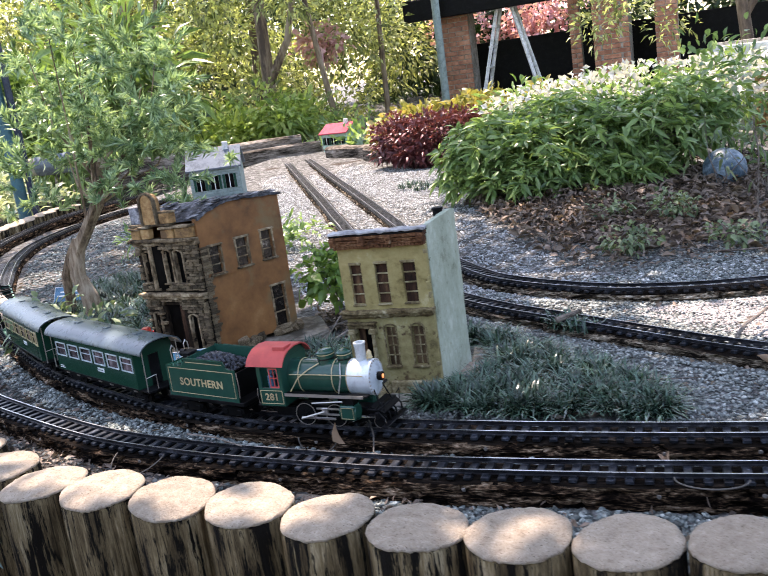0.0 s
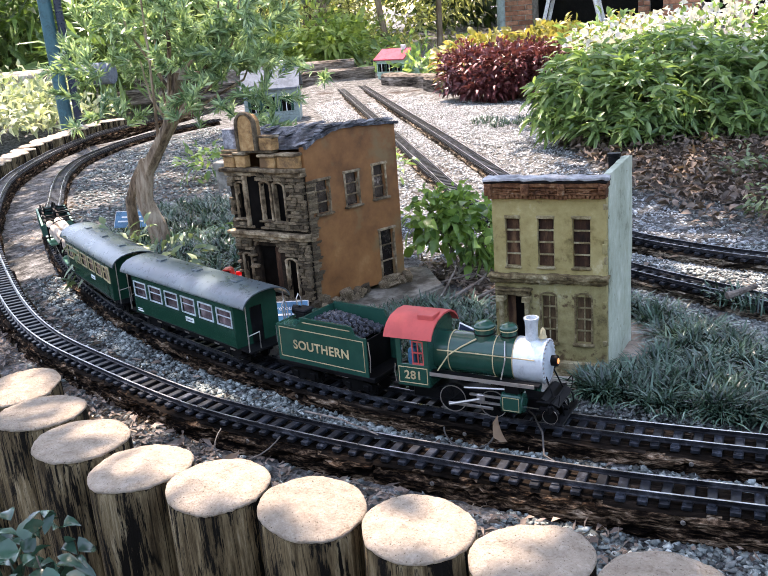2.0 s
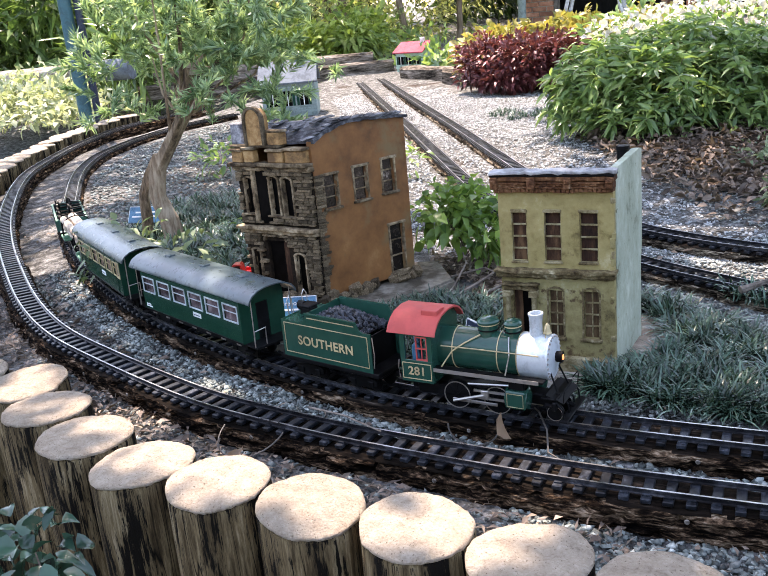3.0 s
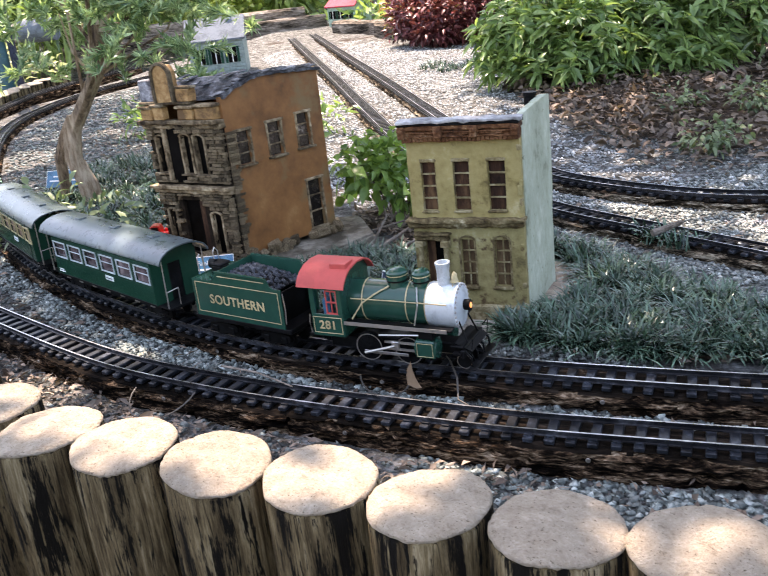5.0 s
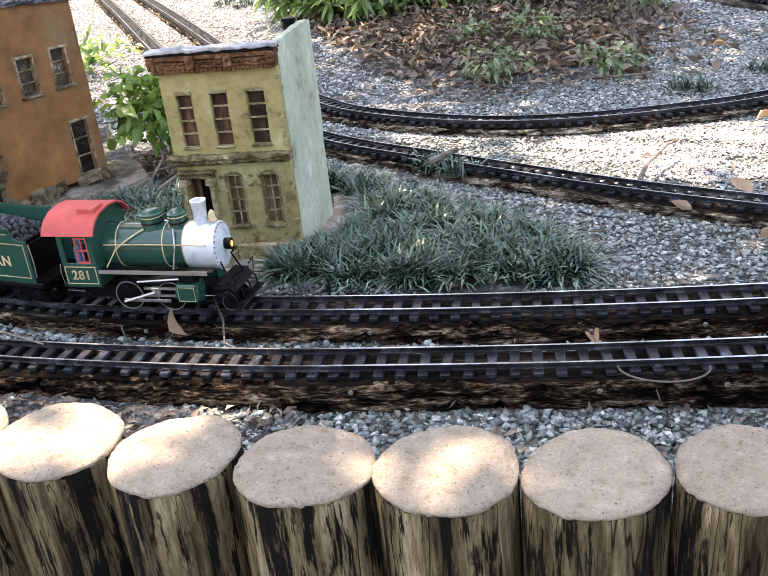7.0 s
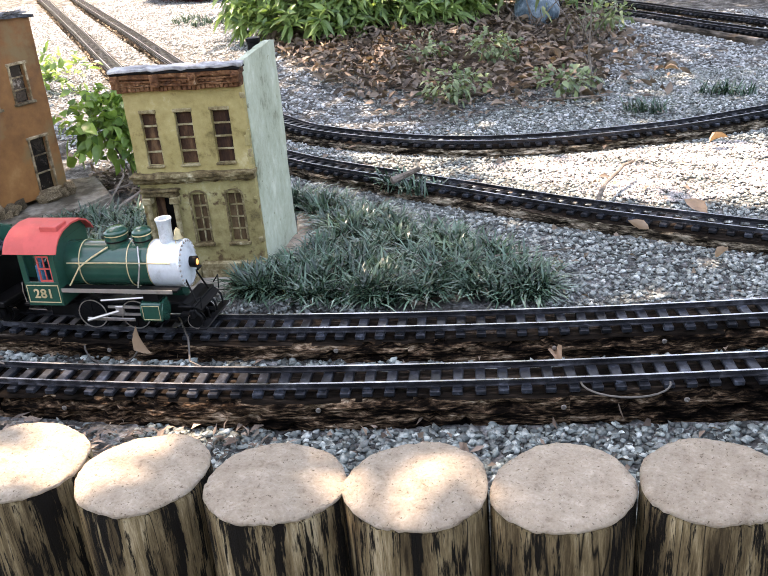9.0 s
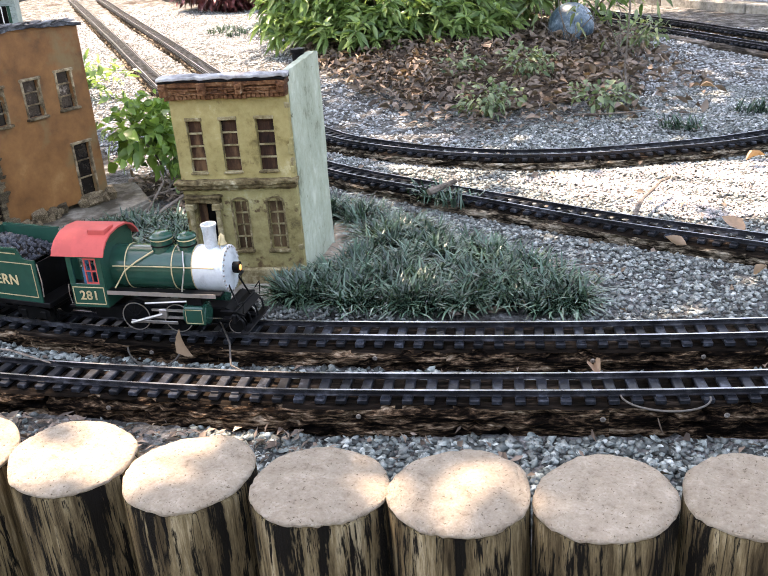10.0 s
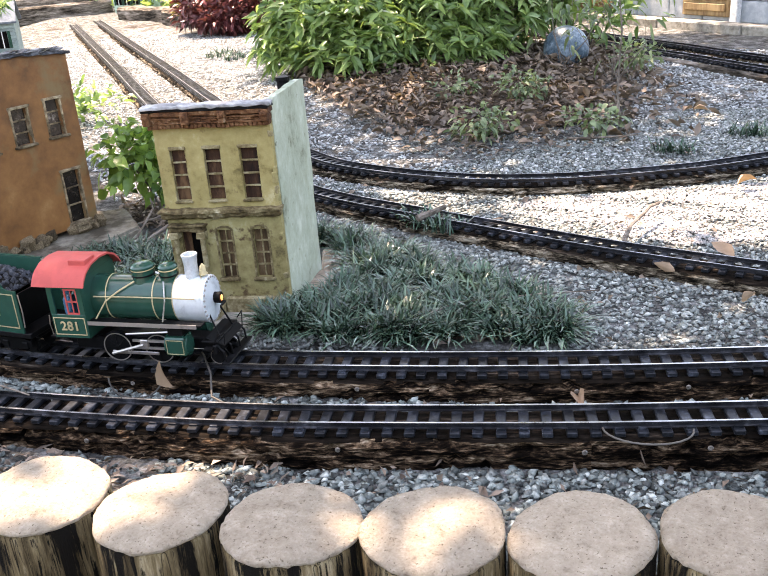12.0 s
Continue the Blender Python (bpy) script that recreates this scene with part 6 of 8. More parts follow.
        for y in (-1, 1):
            part("gangway_rail", bm_path([(xe + sgn * 0.034, y * 0.046, 0.036), (xe + sgn * 0.036, y * 0.046, 0.066), (xe + sgn * 0.036, y * 0.020, 0.068), (xe + sgn * 0.035, y * 0.020, 0.036)], 0.0013, 6), M["steel"], ob, "pale balcony railing")
            part("roof_post", bm_tube((xe + sgn * 0.035, y * 0.047, 0.036), (xe + sgn * 0.035, y * 0.045, 0.127), 0.0012, None, 6), M["steel"], ob)
            for k in range(2):
                part("step", bm_box((xe + sgn * 0.012 - 0.011, y * 0.047 - 0.006, 0.012 + k * 0.012), (xe + sgn * 0.012 + 0.011, y * 0.047 + 0.006, 0.014 + k * 0.012)), M["black"], ob)
        coupler(ob, sgn * (h - 0.004), sgn)
    arc = [(-0.0565, 0.1195), (-0.0545, 0.1245), (-0.047, 0.1330), (-0.034, 0.1395), (-0.018, 0.1430), (0, 0.1440), (0.018, 0.1430), (0.034, 0.1395), (0.047, 0.1330), (0.0545, 0.1245), (0.0565, 0.1195)]
    prof = arc + [(u * 0.965, v - 0.0022) for u, v in arc[::-1]]
    roof = part("roof", bm_extrude(prof, -h, h, "x"), M["grey_roof"], ob, "grey curved coach roof", smooth=True)
    for f in (-0.30, 0.0, 0.30):
        part("roof_vent", bm_box((f * length - 0.012, -0.008, 0.1425), (f * length + 0.012, 0.008, 0.1465), 0.0012), M["grey_roof"], roof)
    if door:
        for sgn in (-1, 1):
            d = part("corner_door", outline(x1 - 0.028, x1 - 0.006, 0.074, 0.110, sgn * 0.0528, 0.002, 0.0008), M["gold"], ob)
            part("door_line", bm_box((x1 - 0.0315, sgn * 0.0528 - 0.0004, 0.038), (x1 - 0.0305, sgn * 0.0528 + 0.0004, 0.119)), M["black"], d)
    for k in range(n):
        xs = x0 + 0.02 + (x1 - x0 - 0.04) * k / n
        part("seat", bm_box((xs, -0.030, 0.0365), (xs + (x1 - x0 - 0.04) / n * 0.8, 0.030, 0.075), 0.004), M["brown_wood"], ob, "brown seat inside")
    bogie(ob, -length * 0.33, 0.05, 0.0135)
    bogie(ob, length * 0.33, 0.05, 0.0135)
    part("battery_box", bm_box((-0.04, -0.03, 0.012), (0.05, 0.03, 0.030), 0.002), M["black"], ob)
    return ob


def log_car(s):
    L = 0.40
    at, rz = on_track(s, 0.125)
    ob = thing("log_wagon", "pale green flat wagon loaded with three strapped logs", "wagon", "train", at=at, rz=rz)
    part("spine", bm_box((-0.17, -0.014, 0.028), (0.17, 0.014, 0.036), 0.001), M["flat_green"], ob)
    for x in (-0.155, 0.155):
        part("end_deck", bm_box((x - 0.042, -0.046, 0.033), (x + 0.042, 0.046, 0.040), 0.0012), M["flat_green"], ob, "pale green end deck")
        bol = part("bolster", bm_box((x * 0.84 - 0.009, -0.046, 0.040), (x * 0.84 + 0.009, 0.046, 0.047), 0.001), M["flat_green"], ob)
        for y in (-1, 1):
            part("stake", bm_box((x * 0.84 - 0.0025, y * 0.044 - 0.0025, 0.040), (x * 0.84 + 0.0025, y * 0.044 + 0.0025, 0.088), 0.0006), M["black"], bol, "dark stake")
        bogie(ob, x * 0.84, 0.05, 0.0135)
    for y in (-1, 1):
        part("truss_rod", bm_path([(-0.14, y * 0.03, 0.032), (-0.06, y * 0.03, 0.014), (0.06, y * 0.03, 0.014), (0.14, y * 0.03, 0.032)], 0.0012, 6), M["steel"], ob, "pale truss rod")
    coupler(ob, 0.195, 1)
    coupler(ob, -0.195, -1)
    for i, (y, z, dx) in enumerate(((-0.021, 0.0625, 0.0), (0.021, 0.0625, 0.018), (0.0, 0.0885, -0.006), (-0.030, 0.086, 0.004))):
        r = 0.0155 if i < 3 else 0.012
        b = bm_tube((-0.175 + dx, y, z), (0.165 + dx, y + 0.002, z), r, r * 0.95, 16)
        bmesh.ops.subdivide_edges(b, edges=[e for e in b.edges if abs(e.verts[0].co.x - e.verts[1].co.x) > 0.1], cuts=10)
        lg = part("log", roughen(b, 0.0016, 30, i), M["log"], ob, "peeled pale log")
    for x in (-0.105, 0.115):
        pts = [(x, 0.048 * math.cos(a), 0.070 + 0.036 * math.sin(a)) for a in (math.pi * k / 12 for k in range(-1, 14))]
        part("strap", bm_path(pts, 0.0016, 6), M["black"], ob, "dark strap with a loose end")
        part("strap_end", bm_path([(x, 0.0, 0.106), (x + 0.004, -0.008, 0.120), (x + 0.010, -0.010, 0.128)], 0.0014, 5), M["twig"], ob)
    return ob


def gondola(s):
    at, rz = on_track(s, 0.12)
    ob = thing("gondola_wagon", "green open wagon heaped with loose black wheel sets", "wagon", "train", at=at, rz=rz)
    part("floor", bm_box((-0.20, -0.046, 0.032), (0.20, 0.046, 0.038), 0.001), M["black"], ob)
    for sgn in (-1, 1):
        w = part("side", bm_box((-0.165, sgn * 0.0485 - 0.002, 0.036), (0.165, sgn * 0.0485 + 0.002, 0.073), 0.0006), M["wagon_green"], ob, "ribbed green wagon side")
        for k in range(8):
            x = -0.163 + k * 0.326 / 7
            part("rib", bm_box((x - 0.0025, sgn * 0.0515 - 0.0014, 0.034), (x + 0.0025, sgn * 0.0515 + 0.0014, 0.072)), M["wagon_green"], w)
        for z in (0.048, 0.060):
            part("plank_line", bm_box((-0.163, sgn * 0.0508 - 0.0006, z - 0.0008), (0.163, sgn * 0.0508 + 0.0006, z + 0.0008)), M["green"], w)
        part("rim", bm_box((-0.167, sgn * 0.0485 - 0.0032, 0.0725), (0.167, sgn * 0.0485 + 0.0032, 0.0750)), M["flat_green"], w, "pale top rim")
        part("mark", bm_box((-0.138, sgn * 0.0508 - 0.0004, 0.064), (-0.122, sgn * 0.0508 + 0.0004, 0.068)), M["white"], w)
        part("mark", bm_box((0.118, sgn * 0.0508 - 0.0004, 0.056), (0.134, sgn * 0.0508 + 0.0004, 0.0585)), M["white"], w)
        part("end", bm_box((sgn * 0.166 - 0.002, -0.0465, 0.036), (sgn * 0.166 + 0.002, 0.0465, 0.076)), M["wagon_green"], ob)
        part("platform", bm_box((sgn * 0.185 - 0.016, -0.045, 0.0385), (sgn * 0.185 + 0.016, 0.045, 0.0405)), M["siding"], ob, "pale end platform")
        coupler(ob, sgn * 0.20, sgn)
    bogie(ob, -0.12, 0.05, 0.0135)
    bogie(ob, 0.12, 0.05, 0.0135)
    rng = random.Random(4)
    wb = wheel_bm(0.0150, 0.004, 1)
    bm_tube((0, 0, 0), (0, 0.045, 0), 0.002, None, 8, wb)
    bm_ring(0.0122, 0.0145, 0.0020, 0.0034, 20, wb, Matrix.Rotation(radians(90), 4, "X"))
    me = bpy.data.meshes.new("wheel_set")
    wb.to_mesh(me)
    wb.free()
    me.materials.append(M["black"])
    hub = bpy.data.meshes.new("hub")
    b = bm_ball((0, -0.0045, 0), 0.0026, None, 1)
    b.to_mesh(hub)
    b.free()
    hub.materials.append(M["steel"])
    spots = [(-0.145 + 0.0265 * i, 0.066 + 0.008 * ((i * 5) % 3), sy) for i in range(12) for sy in (-0.036, 0.010)] + [(0.03, 0.104, -0.03), (0.09, 0.098, 0.0), (-0.07, 0.094, 0.005)]
    for x, z, y in spots:
        wsl = new("wheel_set", me)
        wsl.matrix_basis = pose(*(Matrix.Translation(at) @ Matrix.Rotation(radians(rz), 4, "Z") @ Vector((x + rng.uniform(-0.004, 0.004), y, z))), rng.uniform(-12, 12), rng.uniform(0, 90), rz + rng.uniform(-16, 16))
        tagged(wsl, "loose black metal wheel with a bright hub", "wheel", "wheel load")
        hb = new("hub", hub)
        hb.parent = wsl
    return ob


def grown(ob, sx, sy, sz):
    """Draws a vehicle's body out to its true length, width and height; the wheels stay round."""
    for c in ob.children:
        k = Matrix.Diagonal((1.08, 1.08, 1.08, 1))
        if c.name.startswith("wheel"):
            x, y, z = c.matrix_basis.translation
            c.matrix_basis = Matrix.Translation((x * sx, y, z * 1.08)) @ k
        else:
            c.matrix_basis = Matrix.Diagonal((sx, sy, sz, 1)) @ c.matrix_basis


S0 = int(np.argmin(np.hypot(TR_POS[:, 0] + 0.632, TR_POS[:, 1] - 1.605))) * 0.01     # where the pilot stands
grown(locomotive(S0 + 0.158), 0.96, 1.06, 1.24)
grown(tender(S0 + 0.165 + 0.150 + 0.147), 1.05, 1.06, 1.36)
COACH_UP = (1.0, 1.06, 1.15)
grown(coach(S0 + 0.628 + 0.275, 0.505, 6, "dark green passenger coach with silver window frames and grey roof", M["silver"], M["coach_green"], False, (0.076, 0.105)), *COACH_UP)
grown(coach(S0 + 1.165 + 0.265, 0.475, 6, "green passenger coach with yellow window frames and white plate", M["gold"], M["coach_green"], True, (0.078, 0.106)), *COACH_UP)
grown(log_car(S0 + 1.665 + 0.24), 1.0, 1.0, 1.1)
gondola(S0 + 2.11 + 0.24)


# ---- planting ----
def blades(name, roots, per, length, width, material, label, category, seed=1, spread=0.8):
    """Tufts of bent, narrow blades, all in one mesh."""
    rng = np.random.default_rng(seed)
    n = len(roots) * per
    base = np.repeat(np.asarray(roots, float), per, axis=0) + np.c_[rng.normal(0, 0.009, (n, 2)), np.zeros(n)]
    a = rng.uniform(0, 2 * np.pi, n)
    out = np.c_[np.cos(a), np.sin(a), np.zeros(n)]
    side = np.c_[-np.sin(a), np.cos(a), np.zeros(n)] * (width * 0.5 * rng.uniform(0.7, 1.2, n))[:, None]
    L = length * rng.uniform(0.55, 1.15, n)[:, None]
    lean = spread * rng.uniform(0.3, 1.05, n)[:, None]
    rings = []
    for t, w in ((0.0, 0.8), (0.4, 1.0), (0.75, 0.8), (1.0, 0.12)):
        p = base + out * L * lean * t ** 1.4 + np.array([[0, 0, 1.0]]) * L * (t - 0.62 * lean * t * t)
        rings += [p - side * w, p + side * w]
    v = np.stack(rings, 1).reshape(-1, 3)
    k = (np.arange(n) * 8)[:, None, None]
    f = (np.array([[[0, 1, 3, 2], [2, 3, 5, 4], [4, 5, 7, 6]]]) + k).reshape(-1, 4)
    me = bpy.data.meshes.new(name)
    me.vertices.add(len(v))
    me.vertices.foreach_set("co", v.ravel())
    me.loops.add(len(f) * 4)
    me.loops.foreach_set("vertex_index", f.ravel().astype(np.int32))
    me.polygons.add(len(f))
    me.polygons.foreach_set("loop_start", np.arange(len(f), dtype=np.int32) * 4)
    me.update(calc_edges=True)
    me.materials.append(material)
    return tagged(new(name, me), label, category, kind="stuff")


def in_poly(x, y, poly):
    c = np.zeros(len(x), bool)
    for (x0, y0), (x1, y1) in zip(poly, poly[1:] + poly[:1]):
        c ^= ((y0 > y) != (y1 > y)) & (x < (x1 - x0) * (y - y0) / (y1 - y0 + 1e-12) + x0)
    return c


def fill(poly, n, seed, clear=()):
    """Places strewn over a piece of ground, keeping clear of the tracks."""
    rng = np.random.default_rng(seed)
    P = np.array(poly)
    x, y = rng.uniform(P[:, 0].min(), P[:, 0].max(), n), rng.uniform(P[:, 1].min(), P[:, 1].max(), n)
    k = in_poly(x, y, poly)
    x, y = x[k], y[k]
    for line, d in clear:
        k = near_line(x, y, line) > d
        x, y = x[k], y[k]
    return np.c_[x, y, ground_height(x, y)]


CLEAR = [(INNER, 0.075), (OUTER, 0.075), (TRACK_A, 0.07), (TRACK_B, 0.075)]
g1 = [(-1.30, 1.84), (-1.14, 1.79), (-0.99, 1.745), (-0.87, 1.73), (-0.86, 1.84), (-0.88, 2.05), (-0.92, 2.14), (-1.06, 2.18), (-1.16, 2.10), (-1.22, 2.00), (-1.28, 1.90)]
g2 = [(-0.66, 1.80), (-0.60, 1.735), (-0.46, 1.72), (-0.30, 1.71), (-0.20, 1.74), (-0.12, 1.76), (-0.08, 1.80), (-0.12, 1.86), (-0.22, 1.94), (-0.34, 2.03), (-0.42, 2.10), (-0.46, 2.19), (-0.62, 2.26), (-0.68, 2.26), (-0.56, 2.12), (-0.50, 2.02), (-0.54, 1.90)]
g3 = [(-1.90, 2.12), (-1.72, 2.30), (-1.45, 2.44), (-1.6, 2.75), (-1.9, 3.2), (-2.3, 3.35), (-2.62, 3.1), (-2.52, 2.72), (-2.15, 2.32)]
BED = [(-1.22, 4.30), (-0.98, 3.82), (-0.76, 3.42), (-0.51, 3.03), (-0.31, 2.88), (-0.05, 3.00), (0.14, 3.05), (0.20, 3.60), (0.30, 4.20), (0.35, 4.70), (-0.30, 5.20), (-1.20, 5.00)]


def soil_patch(poly, label):
    """A sheet of dark soil lying on the ground inside an outline."""
    P = np.array(poly)
    xs, ys = np.arange(P[:, 0].min(), P[:, 0].max(), 0.03), np.arange(P[:, 1].min(), P[:, 1].max(), 0.03)
    X, Y = np.meshgrid(xs, ys)
    ok = in_poly(X.ravel(), Y.ravel(), poly)
    for line, d in CLEAR:
        ok &= near_line(X, Y, line) > d - 0.02
    Z = ground_height(X, Y) + 0.007 + 0.004 * np.sin(X * 71) * np.sin(Y * 63)
    ok = ok.reshape(X.shape)
    nx = len(xs)
    faces = [(j * nx + i, j * nx + i + 1, (j + 1) * nx + i + 1, (j + 1) * nx + i) for j in range(len(ys) - 1) for i in range(nx - 1) if ok[j, i] and ok[j, i + 1] and ok[j + 1, i] and ok[j + 1, i + 1]]
    bm = bmesh.new()
    used = {}
    for f in faces:
        for v in f:
            if v not in used:
                used[v] = bm.verts.new((X.ravel()[v], Y.ravel()[v], Z.ravel()[v]))
        bm.faces.new([used[v] for v in f])
    tagged(part("soil_patch", bm, M["soil"], smooth=True), label, "ground", kind="structure")


soil_patch(g1, "dark soil under the grass beside the firehouse")
soil_patch(g2, "dark soil under the grass beside the townhouse")
soil_patch(g3, "dark soil under the small tree")
ROOTS = [(-1.08, 2.18), (-0.88, 2.10), (-0.80, 2.24), (-0.92, 2.45), (-1.05, 2.60), (-1.28, 2.56), (-1.20, 2.40), (-1.06, 2.32)]
soil_patch(ROOTS, "dark rooty soil behind the firehouse slab")
blades("mondo_grass", np.vstack([fill(g1, 270, 1, CLEAR), fill(g2, 400, 2, CLEAR)]), 54, 0.072, 0.0042, M["grass"], "dense dark blue-green mondo grass round the townhouse", "grass", 3, 1.2)
blades("mondo_grass", fill(g3, 640, 5, CLEAR), 42, 0.076, 0.0046, M["grass"], "dark mondo grass under the small tree", "grass", 6, 1.2)
sprigs = [(0.225, 2.93), (0.26, 2.91), (0.46, 3.08), (0.50, 3.10), (0.53, 3.06), (-1.75, 5.35), (-1.65, 5.3), (-1.85, 5.45), (-1.6, 5.45), (-1.7, 5.5), (-1.95, 5.4), (-1.52, 5.3), (-1.8, 5.25), (-0.40, 2.29), (-0.36, 2.27), (-0.43, 2.33), (-1.95, 5.55), (-1.55, 5.6)]
sp = np.array([(x + dx, y + dy, -0.01) for x, y in sprigs for dx, dy in ((0, 0), (0.03, 0.02), (-0.03, 0.03))])
blades("grass_tuft", sp, 16, 0.058, 0.0045, M["grass"], "scattered dark grass tufts on the gravel", "grass", 8, 1.0)


def strewn(name, at, size, material, label, category, seed):
    """Angular stones, one mesh."""
    rng = np.random.default_rng(seed)
    n = len(at)
    u = np.array([[1, 0, 0], [-1, 0, 0], [0, 1, 0], [0, -1, 0], [0, 0, 1], [0, 0, -1.0]])
    s = size * rng.uniform(0.5, 1.6, (n, 1, 1)) * rng.uniform(0.5, 1.0, (n, 1, 3)) * np.array([1.1, 1.1, 0.6])
    v = u[None] * s + rng.normal(0, size * 0.16, (n, 6, 3))
    a, b = rng.uniform(0, 6.28, n), rng.uniform(-0.7, 0.7, n)
    ca, sa, cb, sb = np.cos(a), np.sin(a), np.cos(b), np.sin(b)
    R = np.zeros((n, 3, 3))
    R[:, 0, 0], R[:, 0, 1], R[:, 1, 0], R[:, 1, 1] = ca, -sa * cb, sa, ca * cb
    R[:, 0, 2], R[:, 1, 2], R[:, 2, 1], R[:, 2, 2] = sa * sb, -ca * sb, sb, cb
    v = np.einsum("nij,nkj->nki", R, v) + at[:, None, :] + np.array([0, 0, size * 0.25])
    f = np.array([[0, 2, 4], [2, 1, 4], [1, 3, 4], [3, 0, 4], [2, 0, 5], [1, 2, 5], [3, 1, 5], [0, 3, 5]])[None] + (np.arange(n) * 6)[:, None, None]
    f = f.reshape(-1, 3)
    me = bpy.data.meshes.new(name)
    me.vertices.add(n * 6)
    me.vertices.foreach_set("co", v.ravel())
    me.loops.add(len(f) * 3)
    me.loops.foreach_set("vertex_index", f.ravel().astype(np.int32))
    me.polygons.add(len(f))
    me.polygons.foreach_set("loop_start", np.arange(len(f), dtype=np.int32) * 3)
    me.update(calc_edges=True)
    me.materials.append(material)
    return tagged(new(name, me), label, category, kind="stuff")


near_strip = [(1.2, 1.25), (1.2, 1.72), (0.0, 1.62), (-0.6, 1.60), (-1.2, 1.69), (-1.75, 1.93), (-2.4, 2.36), (-2.6, 2.2), (-1.9, 1.65), (-1.45, 1.38), (-0.8, 1.24), (0.0, 1.19)]
mid = [(-0.95, 1.66), (-0.86, 1.82), (-0.60, 1.80), (-0.3, 1.68), (-0.6, 1.64)]
right = [(-0.3, 1.66), (1.3, 1.72), (1.4, 3.4), (0.4, 3.5), (-0.3, 2.9), (-0.75, 2.75), (-0.9, 2.6), (-0.62, 2.36), (-0.46, 2.20), (-0.41, 2.08), (-0.30, 1.98), (-0.16, 1.88), (-0.11, 1.81), (-0.16, 1.74)]
back = [(-0.3, 2.6), (1.5, 2.9), (1.4, 4.6), (0.3, 5.0), (0.2, 3.6), (0.14, 3.05), (-0.31, 2.86), (-0.51, 3.03), (-0.98, 3.82), (-1.2, 4.3), (-1.55, 5.4), (-1.8, 6.3), (-2.4, 7.2), (-3.6, 8.0), (-4.3, 7.6), (-3.3, 6.0), (-2.4, 4.2), (-1.3, 2.6), (-0.9, 2.6)]
TC = [(INNER, 0.055), (OUTER, 0.055), (TRACK_A, 0.055), (TRACK_B, 0.055)]
pebbles = fill(near_strip, 96000, 21, TC)
pebbles = pebbles[(pebbles[:, 0] > -0.7) | (np.random.default_rng(8).uniform(0, 1, len(pebbles)) < 0.14) | (near_line(pebbles[:, 0], pebbles[:, 1], INNER) < 0.12)]
strewn("gravel", pebbles, 0.0070, M["stone"], "crushed blue-grey gravel between the tracks", "gravel", 1)
strewn("gravel", np.vstack([fill(mid, 1800, 22, TC), fill(right, 66000, 23, TC)]), 0.0060, M["pale_stone"], "crushed grey gravel round the back tracks", "gravel", 2)
fringe = fill(BED, 16000, 27, TC)
fringe = fringe[np.random.default_rng(28).uniform(0, 1, len(fringe)) < np.clip((3.75 - fringe[:, 1]) / 0.8, 0.0, 1.0)]
strewn("gravel", fringe, 0.0058, M["pale_stone"], "grey gravel thinning out under the fallen leaves", "gravel", 6)
yard = [(-2.2, 2.3), (-2.62, 2.64), (-3.1, 3.15), (-3.62, 3.8), (-4.0, 4.6), (-4.0, 5.6), (-3.2, 5.4), (-2.6, 4.5), (-2.1, 3.5), (-1.75, 2.75), (-1.9, 2.45)]
strewn("gravel", fill(yard, 16000, 26, TC), 0.0085, M["stone"], "mottled grey gravel inside the railway curve", "gravel", 5)
strewn("gravel", fill(back, 135000, 24, TC), 0.0060, M["white_stone"], "pale gravel path behind the model houses", "gravel", 3)
# pale grit over the sun patch: its brightness is partly in the stone colour
grit = fill([(-0.28, 2.50), (0.02, 2.55), (0.42, 2.62), (0.55, 2.45), (0.40, 2.22), (0.14, 2.20), (-0.06, 2.30)], 24000, 46, TC)
grit = grit[np.random.default_rng(47).uniform(0, 1, len(grit)) < 0.55 + 0.5 * np.sin(grit[:, 0] * 19 + 4 * np.sin(grit[:, 1] * 13)) * np.cos(grit[:, 1] * 23)]
grit[:, 2] += 0.003
strewn("grit", grit, 0.0040, M["grit"], "pale sandy grit whitening the sun patch between the back tracks", "gravel", 9)

# mulch bed under the shrub
soil_patch([(-0.48 + (x + 0.48) * 0.86, 4.25 + (y - 4.25) * 0.80) for x, y in BED], "dark mulch bed under the big shrub")

rng = np.random.default_rng(31)
lit = fill(BED, 7500, 32)
edge = fill([(0.14, 3.02), (0.40, 3.10), (0.42, 3.60), (0.38, 4.20), (0.30, 4.20), (0.20, 3.60)], 420, 34)
lit = np.vstack([lit, edge[np.random.default_rng(29).uniform(0, 1, len(edge)) < 0.5]])
lit = lit[rng.uniform(0, 1, len(lit)) < np.clip((lit[:, 1] - 2.85) / 0.8, 0.16, 0.95)]
lit[:, 2] += 0.035 * rng.uniform(0.2, 1, len(lit))
leaves("leaf_litter", lit, rng.normal(size=(len(lit), 3)) * np.array([1, 1, 0.25]), 0.036, 0.017, M["dry_leaf"], None, 33, 0.5, 0.45, 0.0, True)
tagged(bpy.data.objects["leaf_litter"], "thick brown fallen leaves under the shrub", "leaf litter", kind="stuff")
